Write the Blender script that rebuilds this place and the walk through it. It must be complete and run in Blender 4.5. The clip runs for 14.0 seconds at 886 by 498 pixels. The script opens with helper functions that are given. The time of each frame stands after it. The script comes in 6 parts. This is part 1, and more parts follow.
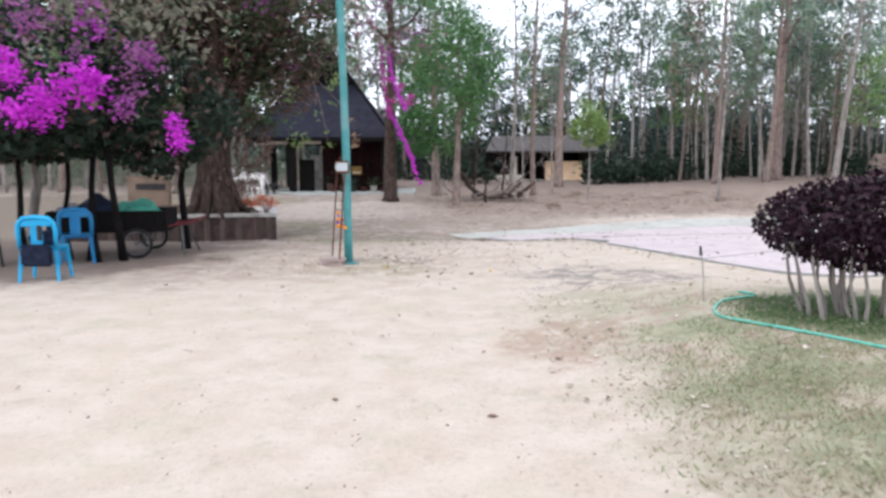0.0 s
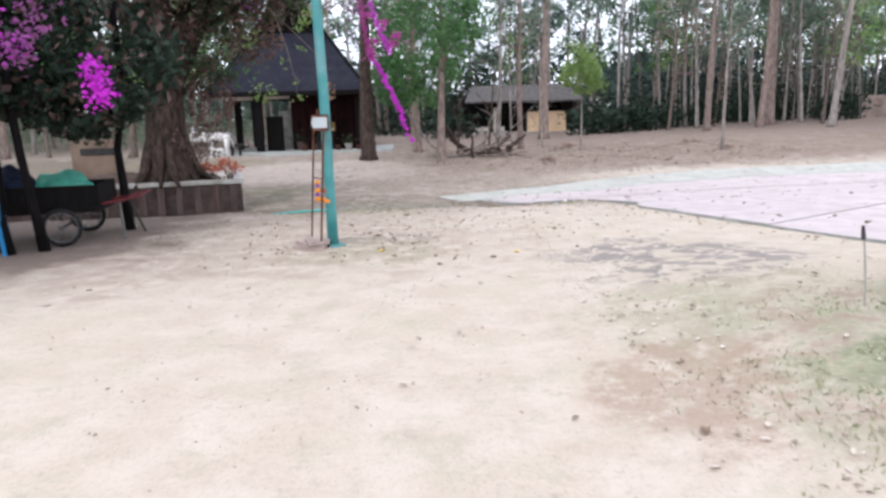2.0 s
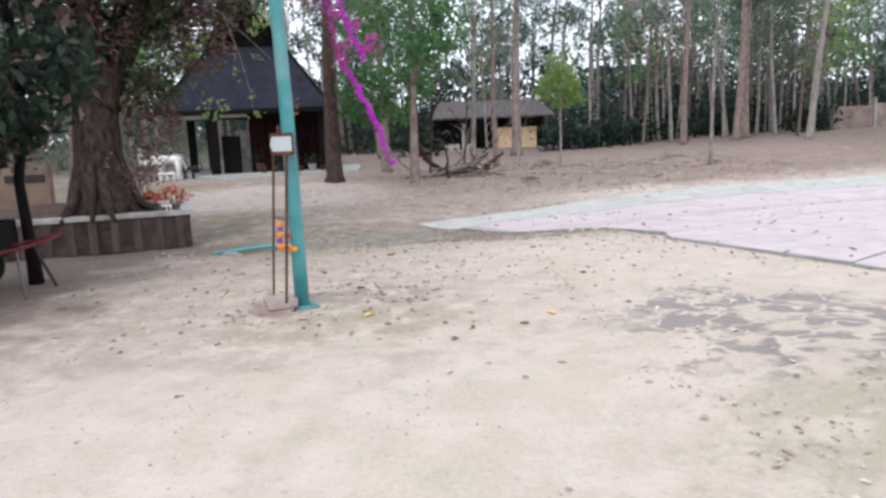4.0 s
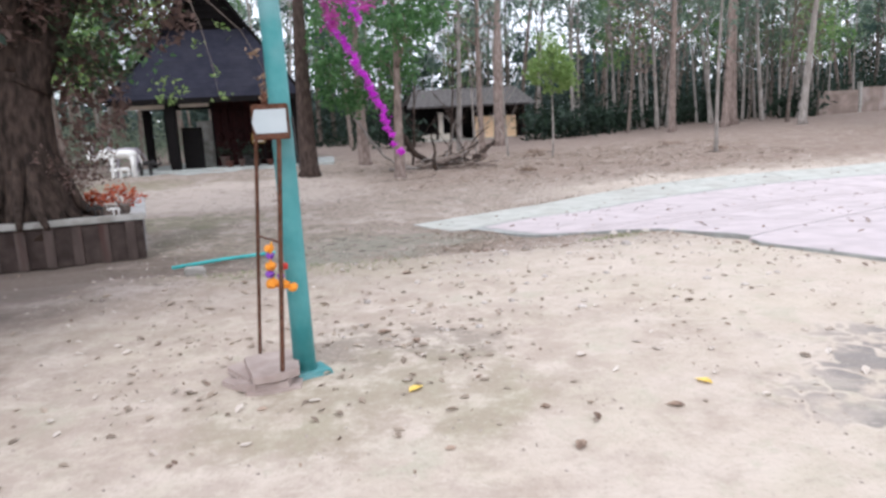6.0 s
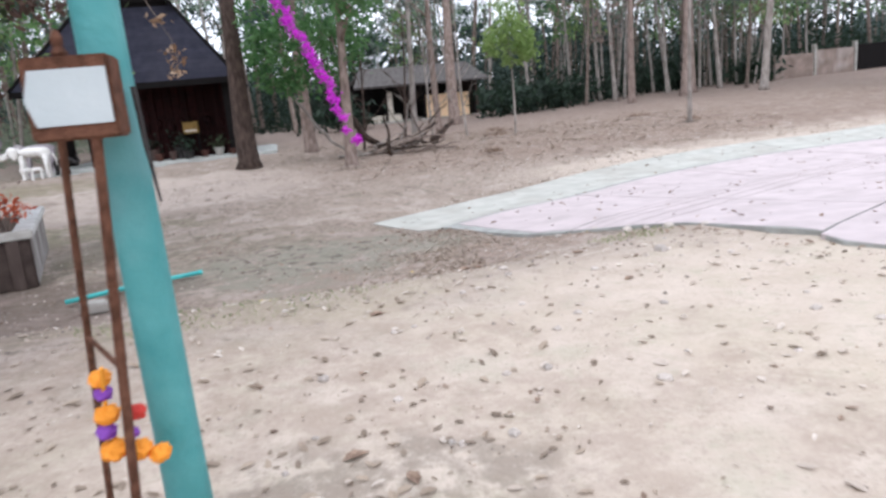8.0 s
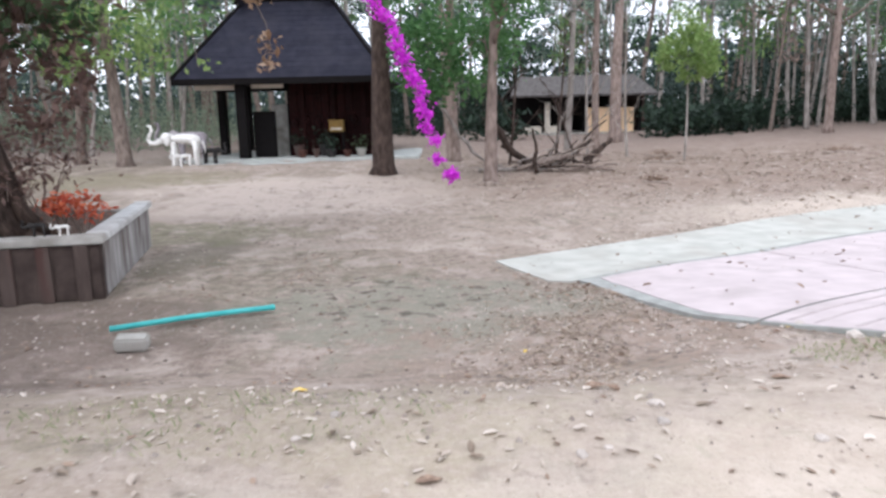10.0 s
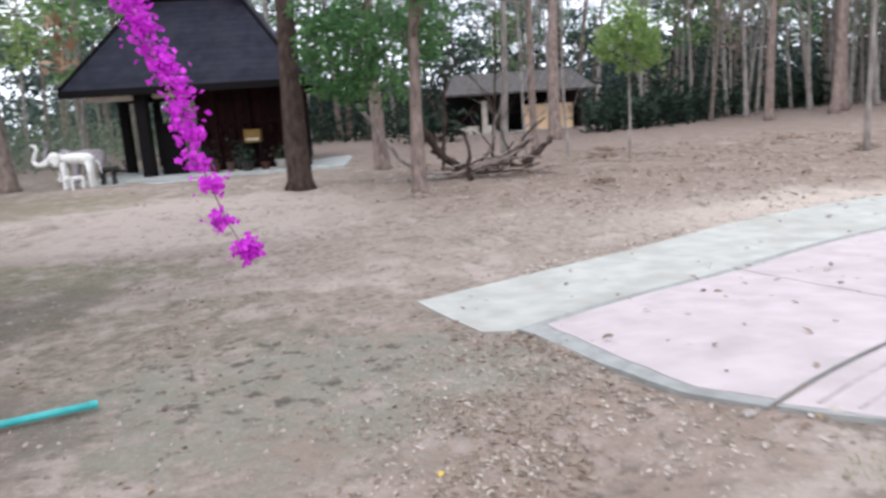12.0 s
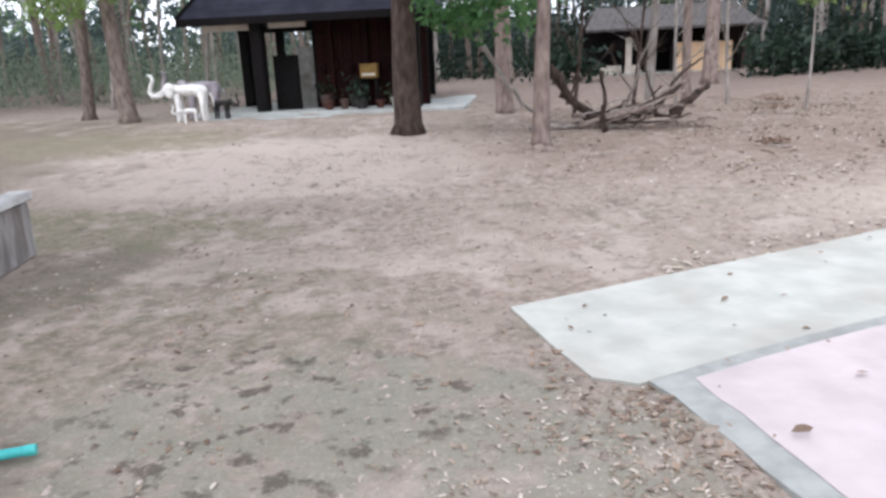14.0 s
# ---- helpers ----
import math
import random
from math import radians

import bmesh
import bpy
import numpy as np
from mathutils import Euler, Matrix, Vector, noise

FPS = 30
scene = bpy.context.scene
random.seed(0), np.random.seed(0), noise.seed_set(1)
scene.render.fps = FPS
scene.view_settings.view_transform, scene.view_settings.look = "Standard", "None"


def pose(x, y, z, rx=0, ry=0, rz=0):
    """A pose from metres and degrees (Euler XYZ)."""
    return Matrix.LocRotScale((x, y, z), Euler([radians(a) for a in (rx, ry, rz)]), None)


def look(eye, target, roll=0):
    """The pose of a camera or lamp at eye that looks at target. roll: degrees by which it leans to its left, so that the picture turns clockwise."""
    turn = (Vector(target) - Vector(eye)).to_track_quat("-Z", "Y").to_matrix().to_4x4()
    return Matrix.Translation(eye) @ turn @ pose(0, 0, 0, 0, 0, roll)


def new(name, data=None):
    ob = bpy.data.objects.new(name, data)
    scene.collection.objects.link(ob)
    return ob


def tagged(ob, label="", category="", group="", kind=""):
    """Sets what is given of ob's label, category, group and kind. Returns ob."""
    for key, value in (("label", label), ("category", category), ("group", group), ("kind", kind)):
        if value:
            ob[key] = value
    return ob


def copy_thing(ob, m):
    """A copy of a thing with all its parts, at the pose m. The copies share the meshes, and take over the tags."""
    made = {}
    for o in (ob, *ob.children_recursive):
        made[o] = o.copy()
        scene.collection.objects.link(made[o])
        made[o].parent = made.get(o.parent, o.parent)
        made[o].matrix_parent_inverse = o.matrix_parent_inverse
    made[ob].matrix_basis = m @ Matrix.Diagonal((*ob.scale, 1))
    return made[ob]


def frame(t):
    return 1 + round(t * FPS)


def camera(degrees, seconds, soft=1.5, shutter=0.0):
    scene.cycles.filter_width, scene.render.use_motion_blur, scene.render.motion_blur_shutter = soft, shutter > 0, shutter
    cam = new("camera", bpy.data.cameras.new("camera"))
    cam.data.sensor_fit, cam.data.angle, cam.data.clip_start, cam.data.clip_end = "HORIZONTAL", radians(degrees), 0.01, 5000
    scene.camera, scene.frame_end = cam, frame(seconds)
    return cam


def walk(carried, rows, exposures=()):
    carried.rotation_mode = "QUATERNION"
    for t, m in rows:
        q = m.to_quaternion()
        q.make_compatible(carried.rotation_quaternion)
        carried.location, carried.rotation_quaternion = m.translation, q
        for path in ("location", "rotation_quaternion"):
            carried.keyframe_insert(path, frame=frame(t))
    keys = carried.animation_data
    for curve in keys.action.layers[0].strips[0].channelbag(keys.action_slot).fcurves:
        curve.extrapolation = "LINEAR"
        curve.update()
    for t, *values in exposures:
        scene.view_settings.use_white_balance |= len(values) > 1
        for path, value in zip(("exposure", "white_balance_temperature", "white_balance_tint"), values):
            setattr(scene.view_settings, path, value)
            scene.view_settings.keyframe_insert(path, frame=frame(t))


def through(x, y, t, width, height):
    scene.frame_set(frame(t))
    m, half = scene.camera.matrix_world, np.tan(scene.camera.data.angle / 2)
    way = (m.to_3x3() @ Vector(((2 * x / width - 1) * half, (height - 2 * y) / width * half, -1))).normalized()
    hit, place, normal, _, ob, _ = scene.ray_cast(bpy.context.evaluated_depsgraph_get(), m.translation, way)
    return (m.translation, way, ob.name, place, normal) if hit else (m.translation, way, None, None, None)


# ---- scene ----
cam = camera(65.8, 14.0, soft=2.9, shutter=0.4)
METRES, EYE, TILT, LEAN, TURN = 15.0, 1.5, -6.8, 0.0, 0.0
ROWS = [
    (0.0, 0.0, 0.0, 0.0, -0.0, 0.0, -0.0),
    (0.5, -0.0106, 0.0404, 0.0055, -1.69, -0.07, 2.54),
    (1.0, -0.0178, 0.0731, 0.0113, 2.83, -0.06, 0.39),
    (1.5, -0.0268, 0.1085, 0.016, -1.88, 1.12, 1.54),
    (2.0, -0.0285, 0.1473, 0.0172, -2.2, -3.83, 1.78),
    (2.5, -0.0403, 0.1814, 0.021, -5.08, -2.39, 1.45),
    (3.0, -0.0439, 0.2187, 0.0278, -6.45, -0.77, 4.78),
    (3.5, -0.0447, 0.2515, 0.0318, -5.16, -2.11, 3.02),
    (6.0, -0.0772, 0.4347, 0.0474, -8.03, -3.41, 3.88),
    (6.5, -0.0836, 0.4674, 0.0516, -13.96, -5.18, 4.61),
    (7.0, -0.0854, 0.5033, 0.0545, -14.18, -5.23, 5.13),
    (9.5, -0.036, 0.6716, 0.077, -5.02, -4.96, 6.14),
    (10.0, -0.0326, 0.7055, 0.0834, 0.5, -3.94, 1.18),
    (10.5, -0.0231, 0.7356, 0.0877, -5.54, -5.4, 3.62),
    (11.0, -0.0106, 0.7654, 0.0919, -10.15, -5.35, 4.23),
    (11.5, -0.0057, 0.798, 0.0966, -8.08, -5.79, 4.26),
    (12.0, -0.0015, 0.8329, 0.1007, -4.01, -4.04, 4.07),
    (12.5, 0.0031, 0.8713, 0.106, 1.49, -5.65, 0.33),
    (13.0, 0.0068, 0.9028, 0.11, 0.19, -6.37, 3.0),
    (13.5, 0.0169, 0.9328, 0.1115, 5.95, -6.16, 0.81),
    (14.0, 0.0195, 0.9665, 0.1155, 7.02, -8.53, 1.55),
]
walk(cam, [(t, pose(0, 0, EYE, TILT, LEAN, TURN) @ pose(METRES * x, METRES * y, METRES * z, 90 + pitch, roll, yaw)) for t, x, y, z, yaw, pitch, roll in ROWS], [(0.0, 0.50, 5990, 11), (2.5, 0.56, 5990, 11), (3.5, 0.43, 5990, 11), (6.0, 0.54, 5990, 11), (6.5, 0.54, 5990, 11), (9.5, 0.61, 5990, 11), (11.0, 0.76, 5990, 11), (12.0, 0.55, 5990, 11), (12.5, 0.70, 5990, 11), (14.0, 0.69, 5990, 11)])

# ---- world and light ----
world = bpy.data.worlds.new("overcast_sky")
scene.world = world
world.use_nodes = True
wn, wl = world.node_tree.nodes, world.node_tree.links
wn.clear()
sky = wn.new("ShaderNodeTexSky")
sky.sky_type = "NISHITA"
sky.sun_disc = False
sky.sun_elevation, sky.sun_rotation = radians(58), radians(200)
sky_bg = wn.new("ShaderNodeBackground")
sky_bg.inputs["Strength"].default_value = 0.06
wl.new(sky.outputs[0], sky_bg.inputs[0])
cloud_tex = wn.new("ShaderNodeTexNoise")
cloud_tex.inputs["Scale"].default_value = 2.2
cloud_tex.inputs["Detail"].default_value = 4
cloud_ramp = wn.new("ShaderNodeValToRGB")
cloud_ramp.color_ramp.elements[0].position, cloud_ramp.color_ramp.elements[0].color = 0.3, (0.84, 0.86, 0.94, 1)
cloud_ramp.color_ramp.elements[1].position, cloud_ramp.color_ramp.elements[1].color = 0.7, (1.0, 0.99, 1.0, 1)
cloud_bg = wn.new("ShaderNodeBackground")
cloud_bg.inputs["Strength"].default_value = 1.5
wl.new(cloud_tex.outputs[0], cloud_ramp.inputs[0])
wl.new(cloud_ramp.outputs[0], cloud_bg.inputs[0])
sky_mix = wn.new("ShaderNodeMixShader")
sky_mix.inputs[0].default_value = 0.85
wl.new(sky_bg.outputs[0], sky_mix.inputs[1])
wl.new(cloud_bg.outputs[0], sky_mix.inputs[2])
sky_out = wn.new("ShaderNodeOutputWorld")
wl.new(sky_mix.outputs[0], sky_out.inputs[0])

sun_data = bpy.data.lights.new("sun", "SUN")
sun_data.energy, sun_data.angle, sun_data.color = 0.7, radians(25), (1.0, 0.97, 0.93)
sun = new("sun", sun_data)
sun.matrix_world = look((-6, -14, 30), (0, 8, 0))


# ---- materials ----
def nodes_of(name):
    m = bpy.data.materials.new(name)
    m.use_nodes = True
    return m, m.node_tree.nodes, m.node_tree.links, m.node_tree.nodes["Principled BSDF"]


def rgba(c):
    return (c[0], c[1], c[2], 1)


def mat(name, a, b, scale=6.0, rough=0.8, bump=0.3, metal=0.0, fine=60.0, c=None, c_scale=1.5, c_amount=0.5, stretch=(1, 1, 1), vary=0.0, bump_size=0.02, island=False):
    """Two mottled colours with fine grain and relief, and a third in larger stains."""
    m, n, l, p = nodes_of(name)
    co = n.new("ShaderNodeTexCoord")
    mp = n.new("ShaderNodeMapping")
    mp.inputs["Scale"].default_value = stretch
    l.new(co.outputs["Object"], mp.inputs[0])
    t1 = n.new("ShaderNodeTexNoise")
    t1.inputs["Scale"].default_value, t1.inputs["Detail"].default_value = scale, 5
    l.new(mp.outputs[0], t1.inputs["Vector"])
    r = n.new("ShaderNodeValToRGB")
    r.color_ramp.elements[0].position, r.color_ramp.elements[0].color = 0.35, rgba(a)
    r.color_ramp.elements[1].position, r.color_ramp.elements[1].color = 0.65, rgba(b)
    l.new(t1.outputs[0], r.inputs[0])
    out = r.outputs[0]
    if c:
        t2 = n.new("ShaderNodeTexNoise")
        t2.inputs["Scale"].default_value, t2.inputs["Detail"].default_value = c_scale, 4
        l.new(mp.outputs[0], t2.inputs["Vector"])
        r2 = n.new("ShaderNodeValToRGB")
        r2.color_ramp.elements[0].position, r2.color_ramp.elements[1].position = 0.5, 0.68
        l.new(t2.outputs[0], r2.inputs[0])
        mul = n.new("ShaderNodeMath")
        mul.operation = "MULTIPLY"
        mul.inputs[1].default_value = c_amount
        l.new(r2.outputs[0], mul.inputs[0])
        mx = n.new("ShaderNodeMixRGB")
        mx.inputs[2].default_value = rgba(c)
        l.new(mul.outputs[0], mx.inputs[0])
        l.new(out, mx.inputs[1])
        out = mx.outputs[0]
    if vary or island:
        src = n.new("ShaderNodeNewGeometry").outputs["Random Per Island"] if island else n.new("ShaderNodeObjectInfo").outputs["Random"]
        rng = n.new("ShaderNodeMapRange")
        rng.inputs[3].default_value, rng.inputs[4].default_value = 1 - vary, 1 + vary
        l.new(src, rng.inputs[0])
        hs = n.new("ShaderNodeHueSaturation")
        l.new(rng.outputs[0], hs.inputs["Value"])
        l.new(out, hs.inputs["Color"])
        out = hs.outputs[0]
    l.new(out, p.inputs["Base Color"])
    p.inputs["Roughness"].default_value, p.inputs["Metallic"].default_value = rough, metal
    p.inputs["Specular IOR Level"].default_value = 0.3 if rough < 0.7 else 0.12
    if bump:
        t3 = n.new("ShaderNodeTexNoise")
        t3.inputs["Scale"].default_value, t3.inputs["Detail"].default_value = fine, 6
        l.new(mp.outputs[0], t3.inputs["Vector"])
        bp = n.new("ShaderNodeBump")
        bp.inputs["Strength"].default_value, bp.inputs["Distance"].default_value = bump, bump_size
        l.new(t3.outputs[0], bp.inputs["Height"])
        l.new(bp.outputs[0], p.inputs["Normal"])
    return m


def leaf_mat(name, a, b, through=0.35, rough=0.55, vary=0.0):
    """Leaves: each its own tone between two colours, some light through them."""
    m, n, l, p = nodes_of(name)
    g = n.new("ShaderNodeNewGeometry")
    r = n.new("ShaderNodeValToRGB")
    r.color_ramp.elements[0].color, r.color_ramp.elements[1].color = rgba(a), rgba(b)
    l.new(g.outputs["Random Per Island"], r.inputs[0])
    out = r.outputs[0]
    if vary:
        info = n.new("ShaderNodeObjectInfo")
        hs = n.new("ShaderNodeHueSaturation")
        for socket, lo, hi in (("Value", 1 - vary, 1 + vary), ("Hue", 0.5 + 0.06 * vary, 0.5 - 0.09 * vary)):
            rng = n.new("ShaderNodeMapRange")
            rng.inputs[3].default_value, rng.inputs[4].default_value = lo, hi
            l.new(info.outputs["Random"], rng.inputs[0])
            l.new(rng.outputs[0], hs.inputs[socket])
        l.new(out, hs.inputs["Color"])
        out = hs.outputs[0]
    l.new(out, p.inputs["Base Color"])
    p.inputs["Roughness"].default_value = rough
    p.inputs["Specular IOR Level"].default_value = 0.25
    tr = n.new("ShaderNodeBsdfTranslucent")
    l.new(out, tr.inputs[0])
    mx = n.new("ShaderNodeMixShader")
    mx.inputs[0].default_value = through
    l.new(p.outputs[0], mx.inputs[1])
    l.new(tr.outputs[0], mx.inputs[2])
    l.new(mx.outputs[0], n["Material Output"].inputs[0])
    return m


M_TEAL = mat("teal_paint", (0.042, 0.215, 0.22), (0.09, 0.29, 0.29), 5, 0.5, 0.25, c=(0.23, 0.34, 0.35), c_scale=1.6, c_amount=0.7, fine=40)
M_TEAL_DARK = mat("teal_pipe", (0.05, 0.36, 0.35), (0.09, 0.48, 0.46), 6, 0.45, 0.15, c=(0.2, 0.33, 0.3), c_amount=0.4)
M_RUST = mat("rusted_iron", (0.075, 0.035, 0.022), (0.15, 0.07, 0.045), 30, 0.85, 0.5, metal=0.2, fine=120)
M_CONC = mat("weathered_concrete", (0.30, 0.29, 0.26), (0.42, 0.40, 0.37), 5, 0.9, 0.35, c=(0.14, 0.12, 0.10), c_scale=1.8, c_amount=0.6, fine=45)
M_RIM = mat("pale_worn_rim", (0.46, 0.455, 0.44), (0.60, 0.595, 0.58), 6, 0.9, 0.3, c=(0.24, 0.22, 0.2), c_scale=2.2, c_amount=0.5, fine=45)
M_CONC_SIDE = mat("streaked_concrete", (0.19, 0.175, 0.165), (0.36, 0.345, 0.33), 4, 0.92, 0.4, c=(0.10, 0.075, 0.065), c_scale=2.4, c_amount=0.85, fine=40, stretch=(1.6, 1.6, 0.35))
# these two: grime, plus the canopy's shade over the planter put into the colour
M_CONC_BLACK = mat("shaded_grimy_concrete", (0.042, 0.031, 0.027), (0.085, 0.063, 0.055), 4, 0.92, 0.4, c=(0.03, 0.02, 0.018), c_amount=0.6)
M_CONC_DARK = mat("stained_shaded_concrete", (0.062, 0.046, 0.04), (0.11, 0.083, 0.073), 4, 0.92, 0.4, c=(0.075, 0.042, 0.036), c_scale=2.6, c_amount=0.9, fine=40, stretch=(1.6, 1.6, 0.3))
M_STRIP = mat("pale_green_concrete", (0.41, 0.405, 0.365), (0.50, 0.495, 0.45), 3, 0.9, 0.12, c=(0.36, 0.33, 0.29), c_scale=1.2, c_amount=0.55, fine=50, vary=0.05)
M_PINK = mat("pink_concrete", (0.475, 0.41, 0.408), (0.555, 0.48, 0.478), 3, 0.9, 0.12, c=(0.40, 0.345, 0.335), c_scale=1.7, c_amount=0.55, fine=50, vary=0.04)
M_PLATE = mat("broken_paving_slab", (0.33, 0.26, 0.23), (0.44, 0.36, 0.32), 9, 0.9, 0.4, c=(0.2, 0.15, 0.13), c_amount=0.4)
M_EDGE = mat("bare_grey_concrete", (0.28, 0.285, 0.265), (0.365, 0.37, 0.348), 7, 0.9, 0.35, c=(0.24, 0.235, 0.22), c_scale=3.0, c_amount=0.6, fine=50)
M_JOINT = mat("joint_dirt", (0.20, 0.175, 0.165), (0.29, 0.25, 0.235), 8, 0.95, 0.4)
M_GROOVE = mat("worn_groove", (0.36, 0.31, 0.30), (0.45, 0.39, 0.38), 8, 0.95, 0.3)
M_SIGN = mat("faded_white_panel", (0.35, 0.395, 0.41), (0.45, 0.49, 0.50), 4, 0.5, 0.1, c=(0.40, 0.42, 0.42), c_amount=0.5)
M_ORANGE = leaf_mat("marigold_petals", (0.80, 0.24, 0.02), (0.90, 0.50, 0.06), 0.2)
M_PURPLE = leaf_mat("purple_petals", (0.12, 0.04, 0.35), (0.35, 0.10, 0.5), 0.2)
M_RED = leaf_mat("red_petals", (0.5, 0.03, 0.03), (0.7, 0.1, 0.06), 0.2)
M_MAGENTA = leaf_mat("magenta_bracts", (0.50, 0.02, 0.52), (0.80, 0.08, 0.80), 0.45, 0.6)
M_MAGENTA_DULL = leaf_mat("faded_bracts", (0.17, 0.06, 0.16), (0.38, 0.13, 0.34), 0.4, 0.6)
M_MAGENTA_MID = leaf_mat("mauve_bracts", (0.28, 0.03, 0.30), (0.50, 0.09, 0.50), 0.45, 0.6)
M_MAGENTA_RED = leaf_mat("reddish_bracts", (0.30, 0.04, 0.20), (0.55, 0.09, 0.40), 0.4, 0.6)
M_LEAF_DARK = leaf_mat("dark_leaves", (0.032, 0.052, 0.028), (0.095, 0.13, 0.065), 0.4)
M_LEAF_DEAD = leaf_mat("dead_leaves", (0.16, 0.08, 0.04), (0.42, 0.30, 0.20), 0.3)
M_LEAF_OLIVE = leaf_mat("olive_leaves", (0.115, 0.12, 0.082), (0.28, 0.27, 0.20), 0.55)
M_LEAF_DRY = leaf_mat("dry_brown_leaves", (0.075, 0.046, 0.04), (0.23, 0.15, 0.125), 0.4)
M_LEAF_MID = leaf_mat("green_leaves", (0.05, 0.13, 0.045), (0.15, 0.285, 0.11), 0.5)
M_LEAF_EUC = leaf_mat("eucalyptus_leaves", (0.095, 0.15, 0.115), (0.25, 0.33, 0.24), 0.55, vary=0.45)
M_LEAF_BLUE = leaf_mat("blue_green_leaves", (0.035, 0.065, 0.058), (0.10, 0.15, 0.125), 0.45, vary=0.4)
M_LEAF_FRESH = leaf_mat("fresh_green_leaves", (0.09, 0.19, 0.06), (0.22, 0.36, 0.14), 0.5, vary=0.3)
M_LEAF_WITHER = leaf_mat("withered_leaves", (0.15, 0.115, 0.09), (0.33, 0.265, 0.21), 0.4, vary=0.3)
M_LEAF_YEL = leaf_mat("yellow_green_leaves", (0.16, 0.26, 0.07), (0.32, 0.42, 0.16), 0.5)
M_LEAF_BURG = leaf_mat("burgundy_leaves", (0.008, 0.004, 0.007), (0.036, 0.010, 0.022), 0.12, 0.6)
M_LEAF_RED = leaf_mat("orange_red_leaves", (0.35, 0.05, 0.03), (0.55, 0.14, 0.06), 0.3)
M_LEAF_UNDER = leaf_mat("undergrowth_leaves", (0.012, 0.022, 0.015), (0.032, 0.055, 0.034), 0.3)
M_LITTER = leaf_mat("fallen_leaves", (0.14, 0.09, 0.065), (0.38, 0.28, 0.21), 0.1, 0.8)
M_LITTER_PALE = leaf_mat("pale_fallen_leaves", (0.40, 0.33, 0.27), (0.62, 0.55, 0.48), 0.1, 0.8)
M_LITTER_TAN = leaf_mat("tan_fallen_leaves", (0.19, 0.145, 0.11), (0.42, 0.34, 0.265), 0.15, 0.8)
M_GRASS = leaf_mat("grass_blades", (0.19, 0.25, 0.11), (0.46, 0.44, 0.29), 0.5, 0.7)
M_STRAW = leaf_mat("straw_blades", (0.26, 0.21, 0.14), (0.50, 0.44, 0.33), 0.4, 0.8)
M_GRASS_GREEN = leaf_mat("green_blades", (0.06, 0.14, 0.05), (0.17, 0.27, 0.11), 0.5, 0.7)
M_BARK = mat("grey_brown_bark", (0.13, 0.10, 0.085), (0.25, 0.20, 0.17), 8, 0.95, 0.35, fine=22, stretch=(1.4, 1.4, 0.5), vary=0.25, bump_size=0.05)
M_BARK_MID = mat("brown_bark", (0.036, 0.026, 0.022), (0.09, 0.064, 0.053), 8, 0.95, 0.35, fine=20, stretch=(1.4, 1.4, 0.5), bump_size=0.05)
M_BARK_RED = mat("reddish_bark", (0.145, 0.108, 0.092), (0.29, 0.225, 0.195), 7, 0.95, 0.35, fine=18, stretch=(1.4, 1.4, 0.5), vary=0.15, bump_size=0.05)
M_BARK_PALE = mat("pale_bark", (0.20, 0.175, 0.155), (0.38, 0.34, 0.31), 5, 0.9, 0.4, c=(0.13, 0.10, 0.085), c_scale=2.5, fine=25, stretch=(2, 2, 0.6), vary=0.15)
M_BARK_DARK = mat("dark_bark", (0.025, 0.019, 0.016), (0.08, 0.056, 0.045), 8, 0.95, 0.45, fine=16, stretch=(1.6, 1.6, 0.6), bump_size=0.06)
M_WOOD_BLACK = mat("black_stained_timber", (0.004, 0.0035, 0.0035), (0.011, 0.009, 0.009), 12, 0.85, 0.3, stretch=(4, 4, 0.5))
# red timber with the shade of the roof overhang put into its colour
M_WOOD_RED = mat("shaded_red_timber", (0.005, 0.0022, 0.0022), (0.028, 0.0062, 0.006), 9, 0.8, 0.4, stretch=(4, 4, 0.6), c=(0.006, 0.004, 0.004), c_scale=4, vary=0.3)
M_ROOF = mat("slate_blue_roof", (0.019, 0.019, 0.030), (0.029, 0.029, 0.043), 3, 0.75, 0.3, c=(0.045, 0.043, 0.054), c_scale=0.7, c_amount=0.3, fine=30, vary=0.08)
M_ROOF_OLD = mat("old_thatch_roof", (0.075, 0.068, 0.065), (0.14, 0.128, 0.122), 6, 0.95, 0.5, fine=20)
M_CREAM = mat("cream_plaster", (0.50, 0.45, 0.38), (0.62, 0.56, 0.48), 3, 0.9, 0.2, c=(0.35, 0.3, 0.25), c_amount=0.4)
M_ORANGE_WALL = mat("ochre_plaster", (0.70, 0.49, 0.30), (0.80, 0.58, 0.38), 2, 0.9, 0.2, c=(0.55, 0.41, 0.28), c_amount=0.4)
M_DUSTY_OCHRE = mat("dusty_ochre_wall", (0.17, 0.122, 0.09), (0.26, 0.195, 0.15), 1.6, 0.95, 0.3, c=(0.20, 0.14, 0.10), c_amount=0.5)
M_SLAB_FLOOR = mat("pale_cement_floor", (0.36, 0.37, 0.35), (0.48, 0.49, 0.46), 3, 0.8, 0.2)
M_WHITE = mat("white_painted_statue", (0.66, 0.64, 0.60), (0.80, 0.78, 0.75), 6, 0.7, 0.2, c=(0.4, 0.36, 0.32), c_scale=4, c_amount=0.4)
M_BLACKISH = mat("black_painted", (0.015, 0.014, 0.014), (0.04, 0.035, 0.033), 10, 0.6, 0.2)
M_BLUE = mat("blue_plastic", (0.015, 0.16, 0.36), (0.025, 0.21, 0.44), 3, 0.4, 0.08, c=(0.08, 0.28, 0.48), c_amount=0.4)
